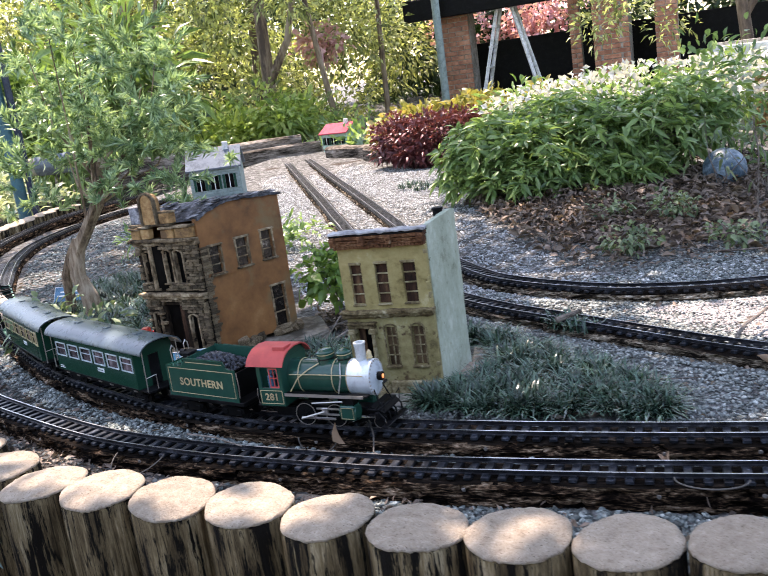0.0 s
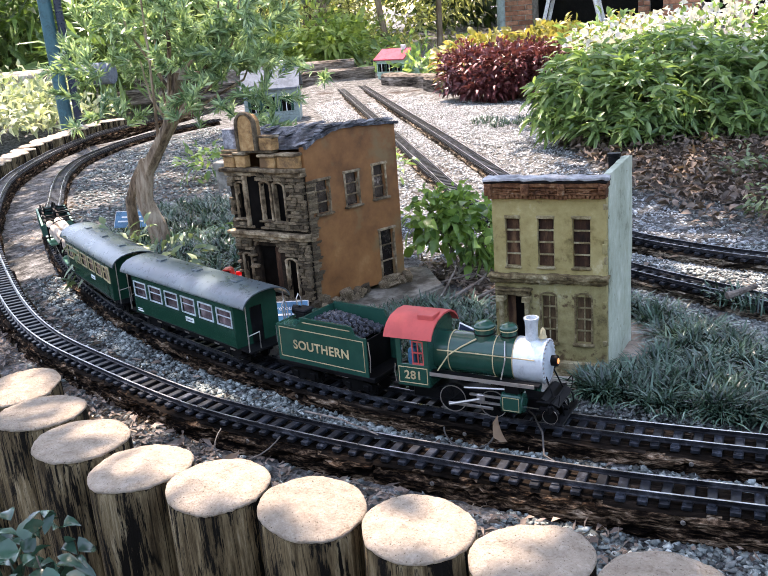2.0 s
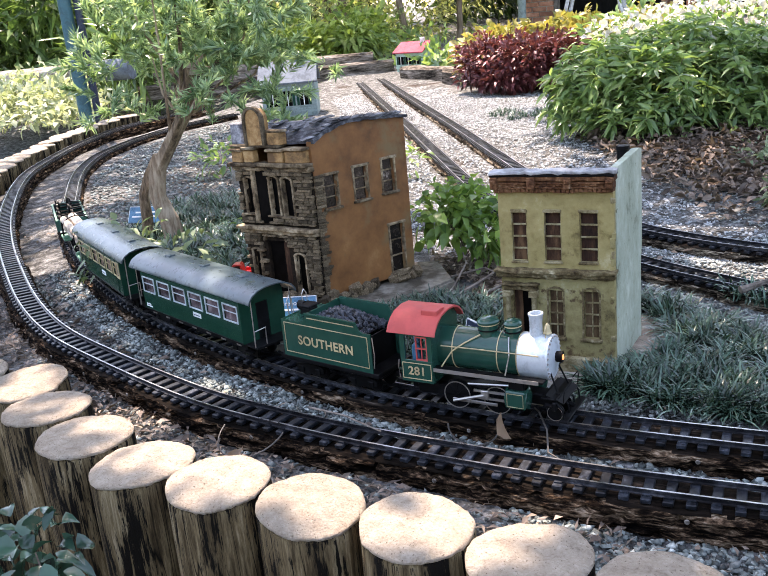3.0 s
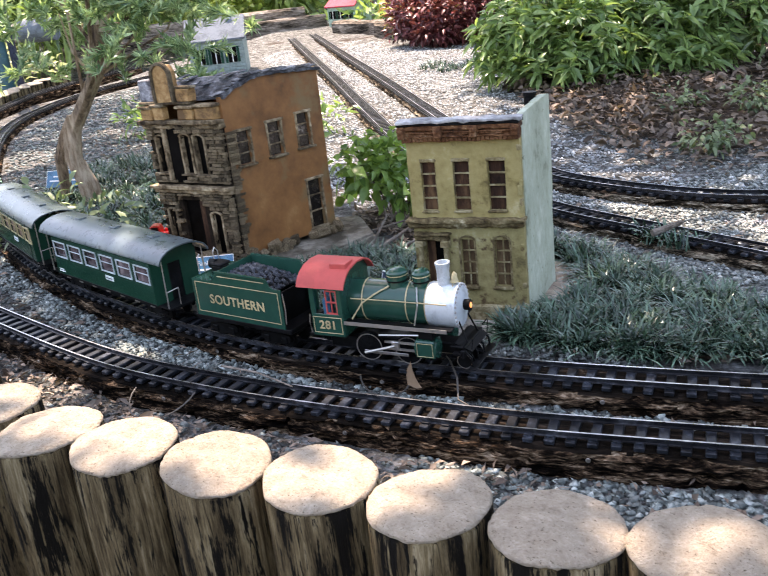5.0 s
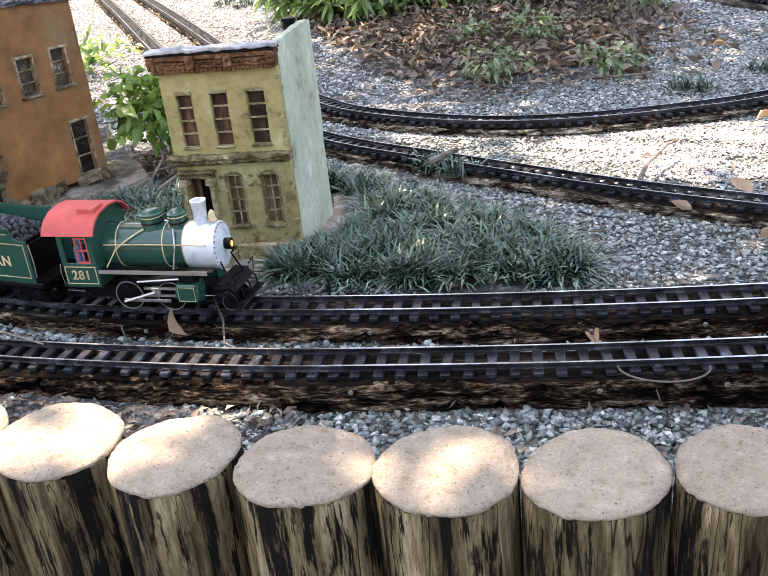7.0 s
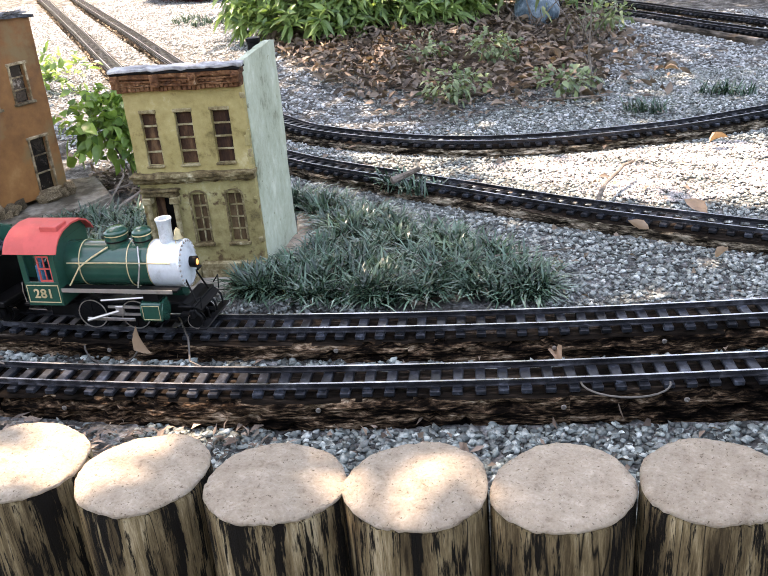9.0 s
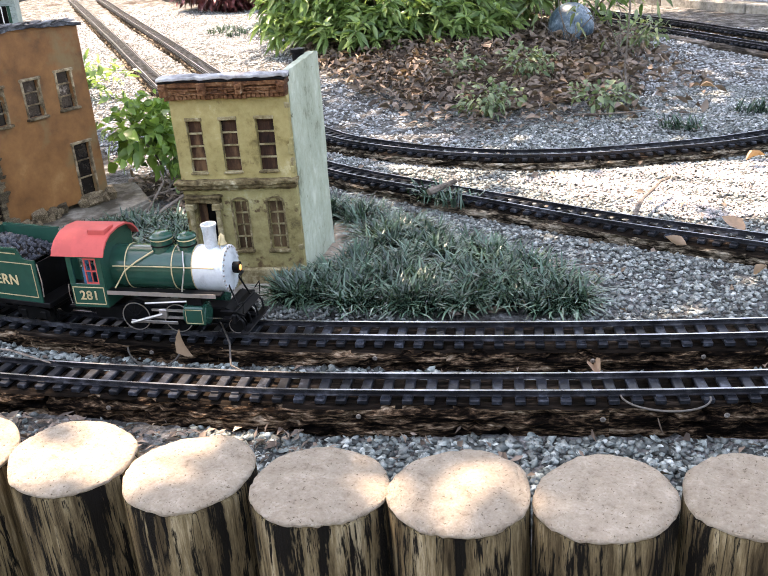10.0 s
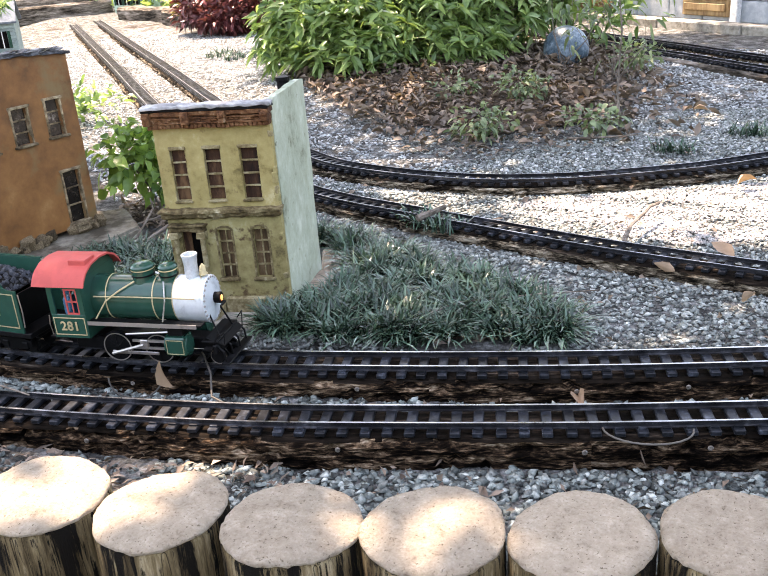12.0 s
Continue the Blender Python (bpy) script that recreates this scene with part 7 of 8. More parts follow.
crumbs = np.vstack([fill(near_strip, 2600, 35, TC), fill(g1, 500, 36), fill(g2, 700, 37, TC), fill(g3, 800, 38), fill(right, 500, 39, TC), fill(BED, 4200, 42), fill(ROOTS, 1800, 43), fill([(-3.2, 2.8), (-2.3, 2.3), (-1.9, 3.2), (-2.4, 4.4), (-3.2, 4.2)], 1200, 40)])
crumbs[:, 2] += 0.010
leaves("dry_debris", crumbs, rng.normal(size=(len(crumbs), 3)) * np.array([1, 1, 0.2]), 0.020, 0.008, M["dry_leaf"], None, 41, 0.7, 0.2, 0.0)
tagged(bpy.data.objects["dry_debris"], "small dry leaf crumbs and bark bits", "leaf litter", kind="stuff")
strip = fill([(-0.5, 1.22), (-0.5, 1.37), (-0.9, 1.39), (-1.35, 1.47), (-1.8, 1.66), (-2.3, 1.98), (-2.7, 2.4), (-2.85, 2.3), (-2.2, 1.75), (-1.7, 1.45), (-1.2, 1.28), (-0.8, 1.22)], 22000, 44, TC)
strip[:, 2] += 0.008 * rng.uniform(0, 1, len(strip)) + 0.004
leaves("bark_mulch", strip, rng.normal(size=(len(strip), 3)) * np.array([1, 1, 0.25]), 0.019, 0.0055, M["shred"], None, 45, 0.7, 0.3, 0.0)
tagged(bpy.data.objects["bark_mulch"], "brown shredded bark between the posts and the timbers", "mulch", kind="stuff")
for i, (x, y, z, L, tilt, rz) in enumerate([(-0.727, 1.525, 0.0, 0.062, 75, 200), (-0.10, 1.525, -0.03, 0.05, 4, 100), (0.02, 1.30, -0.03, 0.05, 15, 230), (0.10, 2.00, -0.005, 0.055, 20, 160), (0.19, 1.86, -0.005, 0.05, 10, 40), (0.22, 2.06, 0.0, 0.085, 12, 120), (-1.19, 1.38, -0.035, 0.045, 30, 60), (-0.83, 1.30, -0.035, 0.04, 22, 80), (0.33, 2.55, 0.0, 0.06, 15, 10)]):
    d = np.array([[math.cos(radians(rz)) * math.cos(radians(tilt)), math.sin(radians(rz)) * math.cos(radians(tilt)), math.sin(radians(tilt))]])
    tagged(leaves("fallen_leaf", np.array([[x, y, z + 0.004]]), d, L * 0.8, L * 0.38, M["tan_leaf"], None, 60 + i, 0.1, 0.5, 0.05, True), "single curled dry brown leaf", "leaf", "fallen leaves")


def leafy(name, label, category, centre, clumps, n, length, width, mat, seed, stems=6, stem_r=0.006, hollow=0.35, droop=0.3, stem_mat="twig", leaf_name="foliage"):
    """A bush: stems from its foot to each clump, and leaves about the clumps."""
    rng = np.random.default_rng(seed)
    ob = thing(name, label, category)
    foot = Vector((centre[0], centre[1], float(ground_height(centre[0], centre[1])) - 0.02))
    P, A = [], []
    for i, (dx, dy, dz, sx, sy, sz) in enumerate(clumps):
        c = (centre[0] + dx, centre[1] + dy, centre[2] + dz)
        p, a = clump(rng, max(4, int(n * sx * sz / sum(k[3] * k[5] for k in clumps))), c, (sx, sy, sz), hollow)
        keep = p[:, 2] > foot.z + 0.03
        P.append(p[keep])
        A.append(a[keep])
        if i < stems:
            mid = foot.lerp(Vector(c), 0.5) + Vector((rng.normal() * 0.03, rng.normal() * 0.03, 0.02))
            part("stem", bm_path([foot + Vector((rng.normal() * 0.02, rng.normal() * 0.02, 0)), mid, Vector(c)], stem_r, 6, taper=0.4), M[stem_mat], ob, "thin brown stem")
    leaves(leaf_name, np.vstack(P), np.vstack(A), length, width, mat, ob, seed, 0.4, 0.2, droop, True)
    return ob


def whorled(name, label, centre, clumps, n, per, length, width, mat, seed, stem_r):
    """A shrub whose long leaves stand in whorls at the ends of twigs."""
    rng = np.random.default_rng(seed)
    ob = thing(name, label, "shrub")
    foot = Vector((centre[0], centre[1], float(ground_height(centre[0], centre[1])) - 0.02))
    total = sum(k[3] * k[5] for k in clumps)
    P, A = [], []
    for dx, dy, dz, sx, sy, sz in clumps:
        c = np.array((centre[0] + dx, centre[1] + dy, centre[2] + dz))
        m = max(4, int(n * sx * sz / total))
        u = rng.normal(size=(m, 3))
        u /= np.linalg.norm(u, axis=1)[:, None]
        tips = c + u * np.array((sx, sy, sz)) * rng.uniform(0.55, 1.12, m)[:, None]
        axis = u * 0.8 + np.array([0, 0, 0.75]) + rng.normal(size=(m, 3)) * 0.25
        axis /= np.linalg.norm(axis, axis=1)[:, None]
        a = np.cross(axis, np.array([0.31, 0.2, 0.93]))
        a /= np.linalg.norm(a, axis=1)[:, None]
        b = np.cross(axis, a)
        for k in range(per):
            w = 2 * math.pi * (k * 0.382 + rng.uniform(0, 0.12, m))
            rise = rng.uniform(-0.05, 0.75, m)[:, None]
            P.append(tips - axis * (0.018 * k / per))
            A.append(a * np.cos(w)[:, None] + b * np.sin(w)[:, None] + axis * rise)
        for q in range(0, m, 6):
            t = Vector(tips[q])
            part("stem", bm_path([Vector(c) + (foot - Vector(c)) * 0.25, Vector(c).lerp(t, 0.6) - Vector((0, 0, 0.02)), t], stem_r * 0.35, 5, taper=0.5), M["twig"], ob)
        part("stem", bm_path([foot + Vector((rng.normal() * 0.04, rng.normal() * 0.04, 0)), foot.lerp(Vector(c), 0.5) + Vector((rng.normal() * 0.03, 0, 0.02)), Vector(c)], stem_r, 6, taper=0.5), M["twig"], ob, "brown woody stem")
    P, A = np.vstack(P), np.vstack(A)
    k = P[:, 2] > foot.z + 0.05
    leaves("foliage", P[k], A[k], length, width, mat, ob, seed, 0.35, 0.22, 0.25, True)
    return ob


# the big shrub
cl = [(-0.34, -0.05, 0.00, 0.24, 0.24, 0.18), (-0.05, -0.20, -0.03, 0.28, 0.24, 0.19), (0.22, -0.10, 0.0, 0.25, 0.24, 0.19), (0.0, 0.1, 0.07, 0.30, 0.28, 0.18), (-0.25, 0.2, 0.04, 0.26, 0.26, 0.17), (0.30, 0.2, 0.04, 0.24, 0.26, 0.17), (0.05, 0.3, 0.08, 0.26, 0.26, 0.16), (-0.42, -0.15, -0.10, 0.16, 0.16, 0.12), (0.52, -0.02, 0.02, 0.20, 0.22, 0.17), (0.62, 0.22, 0.06, 0.22, 0.24, 0.18), (-0.12, -0.33, -0.12, 0.26, 0.14, 0.10), (0.28, -0.28, -0.11, 0.26, 0.14, 0.10)]
whorled("green_shrub", "large bright green shrub with long pointed leaves in the mulch", (-0.80, 4.52, 0.245), cl, 1850, 8, 0.074, 0.0205, M["shrub_leaf"], 71, 0.011)
leafy("green_shrub", "loose pale green shrub with sparse upright stems", "shrub", (0.05, 4.9, 0.33), [(0, 0, 0.1, 0.30, 0.25, 0.30), (0.3, 0.1, 0.05, 0.25, 0.25, 0.28), (-0.15, 0.2, 0.15, 0.25, 0.25, 0.25), (0.1, -0.15, -0.15, 0.2, 0.18, 0.15), (-0.12, -0.32, -0.02, 0.2, 0.15, 0.2)], 620, 0.075, 0.024, M["shrub_leaf"], 72, 5, 0.007, 0.2, 0.3)
leafy("crimson_shrub", "dark crimson-leaved shrub at the edge of the path", "shrub", (-2.22, 6.75, 0.21), [(-0.20, 0, 0, 0.24, 0.25, 0.19), (0.12, -0.05, 0, 0.26, 0.25, 0.20), (0.34, 0.1, 0.0, 0.22, 0.25, 0.18), (0, -0.15, -0.1, 0.24, 0.2, 0.10)], 5600, 0.052, 0.024, M["red_leaf"], 73, 4, 0.01)
leafy("amber_shrub", "yellow and orange leaved shrub behind the crimson one", "shrub", (-2.05, 7.55, 0.24), [(-0.5, 0, 0.0, 0.40, 0.3, 0.18), (0.1, 0, 0.03, 0.45, 0.3, 0.2), (0.7, 0, 0.02, 0.40, 0.3, 0.2), (-0.1, -0.1, -0.15, 0.7, 0.3, 0.12)], 3400, 0.10, 0.045, M["amber_leaf"], 74, 4, 0.01)
leafy("flowering_shrub", "shrub covered in white blossom behind the green shrub", "shrub", (-0.75, 6.7, 0.32), [(-0.6, 0, 0, 0.45, 0.35, 0.2), (0.1, 0, 0.02, 0.5, 0.35, 0.22), (0.8, 0, 0.03, 0.5, 0.35, 0.22)], 1500, 0.09, 0.035, M["shrub_leaf"], 75, 3, 0.01)
fl = bpy.data.objects["flowering_shrub"]
rng = np.random.default_rng(76)
p, a = clump(rng, 1250, (-0.42, 6.35, 0.39), (1.15, 0.45, 0.18), 0.6)
leaves("blossom", p, a, 0.046, 0.040, M["petal"], fl, 77, 0.4, 0.3, 0.1)
leafy("broad_leaf_plant", "bright green broad-leaved plant behind the firehouse", "plant", (-1.13, 2.46, 0.105), [(-0.05, 0, 0.03, 0.10, 0.09, 0.09), (0.06, 0.0, 0.0, 0.10, 0.09, 0.08), (0.0, 0.06, 0.05, 0.10, 0.08, 0.08), (0.10, 0.04, -0.02, 0.07, 0.07, 0.06)], 560, 0.034, 0.024, M["broad_leaf"], 78, 4, 0.003, 0.2, 0.4)
for x, y, h, n, sd in ((-0.33, 3.12, 0.09, 90, 1), (-0.20, 3.55, 0.10, 80, 2), (0.02, 3.14, 0.08, 60, 3), (-0.45, 3.65, 0.08, 40, 4), (0.24, 4.0, 0.12, 60, 5)):
    leafy("weed", "low pale green weed growing through fallen leaves", "plant", (x, y, h + ground_height(x, y)), [(0, 0, -0.02, 0.085, 0.08, h * 0.55), (0.06, 0.03, -0.03, 0.06, 0.06, h * 0.4)], n * 2, 0.027, 0.014, M["weed_leaf"], 80 + sd, 2, 0.002, 0.2, 0.4)
for (x, y), sd in (((-2.75, 3.7), 1), ((-2.45, 3.9), 2), ((-1.75, 2.62), 3), ((-1.95, 3.6), 4), ((-2.05, 2.2), 5)):
    leafy("ground_plant", "low leafy ground plant beside the path", "plant", (x, y, 0.08), [(0, 0, 0, 0.16, 0.15, 0.09), (0.12, 0.08, -0.02, 0.12, 0.12, 0.07)], 170, 0.05, 0.018, M["shrub_leaf"] if sd < 5 else M["weed_leaf"], 90 + sd, 2, 0.002, 0.2, 0.3)
for (x, y), sd in (((-0.02, 4.08), 7), ((0.14, 3.9), 8)):
    leafy("sapling", "thin leafless-stemmed sapling with a few pale leaves", "plant", (x, y, 0.25), [(0, 0, 0.08, 0.14, 0.12, 0.10), (-0.12, 0.02, -0.02, 0.10, 0.10, 0.09), (0.13, 0, 0.02, 0.10, 0.10, 0.09), (0.02, 0, -0.10, 0.08, 0.08, 0.06), (-0.05, 0, 0.12, 0.06, 0.06, 0.08)], 46, 0.048, 0.015, M["weed_leaf"], 140 + sd, 5, 0.0028, 0.1, 0.4)
leafy("low_shrub", "glossy green low shrub outside the posts", "plant", (-1.235, 1.00, 0.015), [(0, 0, 0.02, 0.075, 0.06, 0.06), (-0.09, 0.03, -0.05, 0.07, 0.06, 0.06), (0.05, -0.03, -0.09, 0.06, 0.05, 0.05)], 120, 0.034, 0.023, M["holly_leaf"], 99, 3, 0.003, 0.2, 0.35)


def gnarled(points, r0, r1):
    """A fluted, twisting stem of level rings."""
    bm = bmesh.new()
    n, seg = 6 * (len(points) - 1), 16
    rings = []
    for i in range(n + 1):
        t = i / n * (len(points) - 1)
        k = min(int(t), len(points) - 2)
        f = t - k
        f = f * f * (3 - 2 * f) * 0.4 + f * 0.6
        c = Vector(points[k]).lerp(Vector(points[k + 1]), f)
        r = (r0 + (r1 - r0) * i / n) * (1.25 if i < 3 else 1.0)
        rings.append([bm.verts.new(c + Vector((math.cos(a), math.sin(a), 0)) * r * (1 + 0.16 * math.sin(3 * a + i * 0.18) + 0.22 * noise.noise(Vector((math.cos(a) * 2.2, math.sin(a) * 2.2, c.z * 9))))) for a in (2 * math.pi * j / seg for j in range(seg))])
    for a, c in zip(rings, rings[1:]):
        for j in range(seg):
            bm.faces.new((a[j], a[(j + 1) % seg], c[(j + 1) % seg], c[j]))
    bm.faces.new(rings[-1])
    return bm


# the small tree by the track
TRUNK = [(-2.205, 2.60, -0.03), (-2.22, 2.60, 0.077), (-2.245, 2.60, 0.152), (-2.228, 2.60, 0.24), (-2.158, 2.60, 0.332), (-2.106, 2.60, 0.401), (-2.067, 2.60, 0.479), (-2.035, 2.60, 0.56)]
SECOND = [(-2.37, 2.65, -0.03), (-2.345, 2.64, 0.07), (-2.331, 2.63, 0.15), (-2.29, 2.63, 0.225), (-2.235, 2.62, 0.291)]


def small_tree():
    rng = np.random.default_rng(51)
    ob = thing("small_tree", "small gnarled tree with fine narrow leaves beside the track", "tree")
    trunk = TRUNK
    part("trunk", gnarled(trunk, 0.029, 0.024), M["trunk"], ob, "twisted grey-brown trunk", smooth=True)
    part("trunk", gnarled(SECOND, 0.017, 0.016), M["trunk"], ob, "thin second stem", smooth=True)
    part("cut_end", bm_tube(Vector(trunk[-1]) - Vector((0, 0, 0.02)), Vector(trunk[-1]) + Vector((0.006, 0, 0.012)), 0.021, 0.018, 12), M["cut"], ob, "pale sawn stub")
    ends = []
    for i in range(15):
        a = rng.uniform(0, 2 * math.pi)
        r = rng.uniform(0.12, 0.30)
        k = rng.integers(4, 8)
        s = Vector(trunk[k])
        e = Vector((-2.03 + r * math.cos(a), 2.66 + r * 0.9 * math.sin(a), rng.uniform(0.56, 1.02)))
        m = s.lerp(e, 0.5) + Vector((0.5 * (e.x - s.x), 0.5 * (e.y - s.y), -0.03)) * 0.5
        part("limb", roughen(bm_path([s, m, e], 0.0055, 7, taper=0.3), 0.003, 20, i), M["trunk"], ob)
        ends.append(e)
    ends += [Vector((-1.86, 2.58, 0.50)), Vector((-1.80, 2.60, 0.60)), Vector((-1.88, 2.60, 0.60)), Vector((-1.82, 2.62, 0.70)), Vector((-1.90, 2.58, 0.55)), Vector((-1.84, 2.64, 0.55)), Vector((-1.75, 2.66, 0.52)), Vector((-2.30, 2.52, 0.55)), Vector((-2.26, 2.56, 0.70)), Vector((-2.22, 2.50, 0.48)), Vector((-1.92, 2.52, 0.62)), Vector((-2.1, 2.5, 0.72)), Vector((-2.0, 2.9, 0.85)), Vector((-2.2, 2.8, 0.95)), Vector((-2.2, 2.52, 0.5))]
    P, A = [], []
    for i, e in enumerate(ends):
        for _ in range(9 if i < 24 else 5):
            tip = np.array(e) + rng.normal(0, 0.085, 3)
            d = rng.normal(size=3) * np.array([1, 1, 0.6]) + np.array([0, 0, 0.35])
            d /= np.linalg.norm(d)
            m = 78
            t = rng.uniform(0, 1, m)
            P.append(tip + d * (t * 0.09)[:, None] + rng.normal(0, 0.002, (m, 3)))
            A.append(d * 1.0 + rng.normal(0, 0.6, (m, 3)) + np.array([0, 0, 0.2]))
    P, A = np.vstack(P), np.vstack(A)
    tx = np.interp(P[:, 2], [q[2] for q in TRUNK], [q[0] for q in TRUNK])
    k = ~((P[:, 1] < 2.68) & (P[:, 2] < 0.58) & (np.abs(P[:, 0] - tx) < 0.07))
    leaves("crown", P[k], A[k], 0.038, 0.0066, M["olive_leaf"], ob, 52, 0.35, 0.1, 0.06)
    return ob


small_tree()


# ---- garden beyond ----
def wood_clumps(rng, n, xs, ys, zs, size):
    return [(rng.uniform(*xs), rng.uniform(*ys), rng.uniform(*zs), size * rng.uniform(0.6, 1.3)) for _ in range(n)]


def thicket(name, label, seed, clumps, per, length, width, mat):
    rng = np.random.default_rng(seed)
    P, A = [], []
    for x, y, z, r in clumps:
        p, a = clump(rng, per, (x, y, z), (r, r, r * 0.8), 0.2)
        P.append(p)
        A.append(a)
    P, A = np.vstack(P), np.vstack(A)
    k = P[:, 2] > 0
    return tagged(leaves(name, P[k], A[k], length, width, mat, None, seed, 0.45, 0.2, 0.25), label, "trees", kind="stuff")


rng = np.random.default_rng(101)
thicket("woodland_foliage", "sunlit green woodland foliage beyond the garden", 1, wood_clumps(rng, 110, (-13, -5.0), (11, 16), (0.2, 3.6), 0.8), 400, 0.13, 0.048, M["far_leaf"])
thicket("woodland_foliage", "woodland foliage coloured dark as shade behind the lit leaves", 2, wood_clumps(rng, 110, (-18, 8), (17, 21), (0.2, 4.2), 1.3), 220, 0.30, 0.12, M["dark_leaf"])
thicket("woodland_foliage", "hanging sunlit branches over the pavilion", 3, wood_clumps(rng, 34, (-5.5, 3.5), (9.5, 11), (1.75, 2.7), 0.4), 200, 0.11, 0.04, M["far_leaf"])
thicket("woodland_foliage", "bright low undergrowth beyond the path", 4, wood_clumps(rng, 46, (-11, -5.2), (9.6, 12), (0.05, 0.45), 0.42), 220, 0.16, 0.06, M["lime_leaf"])
thicket("woodland_foliage", "broad dark leaves beside the teal pole", 5, wood_clumps(rng, 26, (-9.8, -6.2), (7.3, 9.4), (0.35, 1.6), 0.6), 190, 0.34, 0.062, M["blade_leaf"])
thicket("woodland_foliage", "pale low bushes outside the posts", 6, wood_clumps(rng, 34, (-7.3, -5.7), (5.2, 6.8), (-0.25, 0.16), 0.34), 220, 0.09, 0.045, M["pale_leaf"])
thicket("woodland_foliage", "garden hedge closing the place on the other sides", 7, wood_clumps(rng, 60, (-14, 12), (-9, -6), (0.2, 2.0), 1.4) + wood_clumps(rng, 50, (7, 11), (-6, 14), (0.2, 2.0), 1.4) + wood_clumps(rng, 40, (-17, -13), (-6, 12), (0.2, 2.4), 1.5), 130, 0.5, 0.25, M["dark_leaf"])
thicket("woodland_foliage", "foliage behind the pavilion coloured dark as shade", 11, wood_clumps(rng, 46, (-4.6, 3.0), (16.6, 17.6), (0.2, 1.9), 0.7), 160, 0.2, 0.08, M["dark_leaf"])
thicket("pink_blossom", "pink flowering bushes by the pavilion", 8, wood_clumps(rng, 4, (-6.1, -5.5), (12.5, 13.0), (1.25, 1.7), 0.32) + wood_clumps(rng, 10, (-4.9, -2.4), (15.6, 16.4), (0.9, 1.5), 0.42), 110, 0.11, 0.09, M["pink"])
thicket("woodland_foliage", "loose olive branches before the brick pillars", 12, wood_clumps(np.random.default_rng(112), 13, (-1.5, 1.6), (9.4, 10.4), (0.85, 1.5), 0.30), 120, 0.085, 0.03, M["far_leaf"])
thicket("woodland_foliage", "leafy bank in front of the pavilion", 9, wood_clumps(rng, 40, (-4.8, 4.5), (8.6, 11.0), (-0.1, 0.10), 0.28), 160, 0.12, 0.05, M["shrub_leaf"])


def far_tree(x, y, r, lean, h=5.0, fork=True, seed=1):
    ob = thing("garden_tree", "brown-barked garden tree among sunlit foliage", "tree", "garden trees", at=(x, y, 0.02 * max(0, y - 8) - 0.1))
    part("trunk", roughen(bm_path([(0, 0, 0), (lean * 0.2, 0, h * 0.2), (lean * 0.45, 0.05, h * 0.45), (lean, 0.1, h)], r, 10, taper=0.5), r * 0.25, 3, seed), M["far_trunk"], ob, smooth=True)
    if fork:
        part("limb", bm_path([(lean * 0.2, 0, h * 0.17), (lean * 0.2 + 0.35, 0.05, h * 0.28), (lean * 0.3 + 0.75, 0.1, h * 0.55)], r * 0.6, 8, taper=0.5), M["far_trunk"], ob)
    rng = np.random.default_rng(seed)
    p, a = clump(rng, 900, (lean, 0.1, h * 0.95), (1.3, 1.2, 1.0), 0.3)
    leaves("crown", p, a, 0.2, 0.08, M["far_leaf"], ob, seed)
    return ob


for i, (x, y, r, lean, f) in enumerate([(-5.85, 11.2, 0.11, 0.05, True), (-5.15, 11.8, 0.05, -0.7, False), (-4.9, 13.2, 0.05, 0.1, False), (-8.0, 11.0, 0.07, 0.3, True), (-9.4, 12.5, 0.1, -0.2, True), (-7.0, 13.0, 0.08, 0.15, False), (0.3, 9.6, 0.07, -0.5, True)]):
    far_tree(x, y, r, lean, 5.0, f, 200 + i)


def brick_pillar(x, y, w, h):
    ob = thing("brick_pillar", "red brick pavilion pillar behind the shrubs", "pillar", "pavilion pillars", at=(x, y, 0.0))
    part("core", bm_box((-w / 2 + 0.006, -w / 2 + 0.006, 0), (w / 2 - 0.006, w / 2 - 0.006, h)), M["concrete"], ob)
    me = bpy.data.meshes.new("brick")
    b = bm_box((-w / 4 + 0.005, -0.02, -0.03), (w / 4 - 0.005, 0.02, 0.03), 0.003)
    b.to_mesh(me)
    b.free()
    me.materials.append(M["brick"])
    for k in range(int(h / 0.072)):
        for i in range(3 if k % 2 else 2):
            xx = (-w / 4 + i * w / 2) if not k % 2 else (-w / 2 + 0.05 if i == 0 else (0 if i == 1 else w / 2 - 0.05))
            o = new("brick", me)
            o.parent = ob
            sx = 1.0 if (not k % 2 or i == 1) else (0.1 / (w / 2))
            o.matrix_basis = Matrix.Translation((xx, -w / 2 + 0.014, 0.036 + k * 0.072)) @ Matrix.Diagonal((sx, 1, 1, 1))
    return ob


for x, y, w in ((-3.85, 14.0, 0.43), (-2.06, 14.1, 0.17), (-1.51, 14.0, 0.52), (-0.74, 14.0, 0.32)):
    brick_pillar(x, y, w, 1.6)
pav = thing("pavilion_roof", "dark flat pavilion roof edge on brick pillars", "roof")
part("fascia", bm_box((-4.6, 13.6, 1.46), (-2.2, 13.75, 1.78), 0.01), M["black"], pav)
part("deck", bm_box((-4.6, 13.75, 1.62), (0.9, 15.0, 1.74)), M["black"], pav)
# added black board: stands for the shaded inside of the pavilion
part("back_screen", bm_box((-3.9, 14.75, 0.0), (0.9, 14.85, 1.02), 0.01), M["black"], pav, "low black board standing for the shade inside the pavilion")
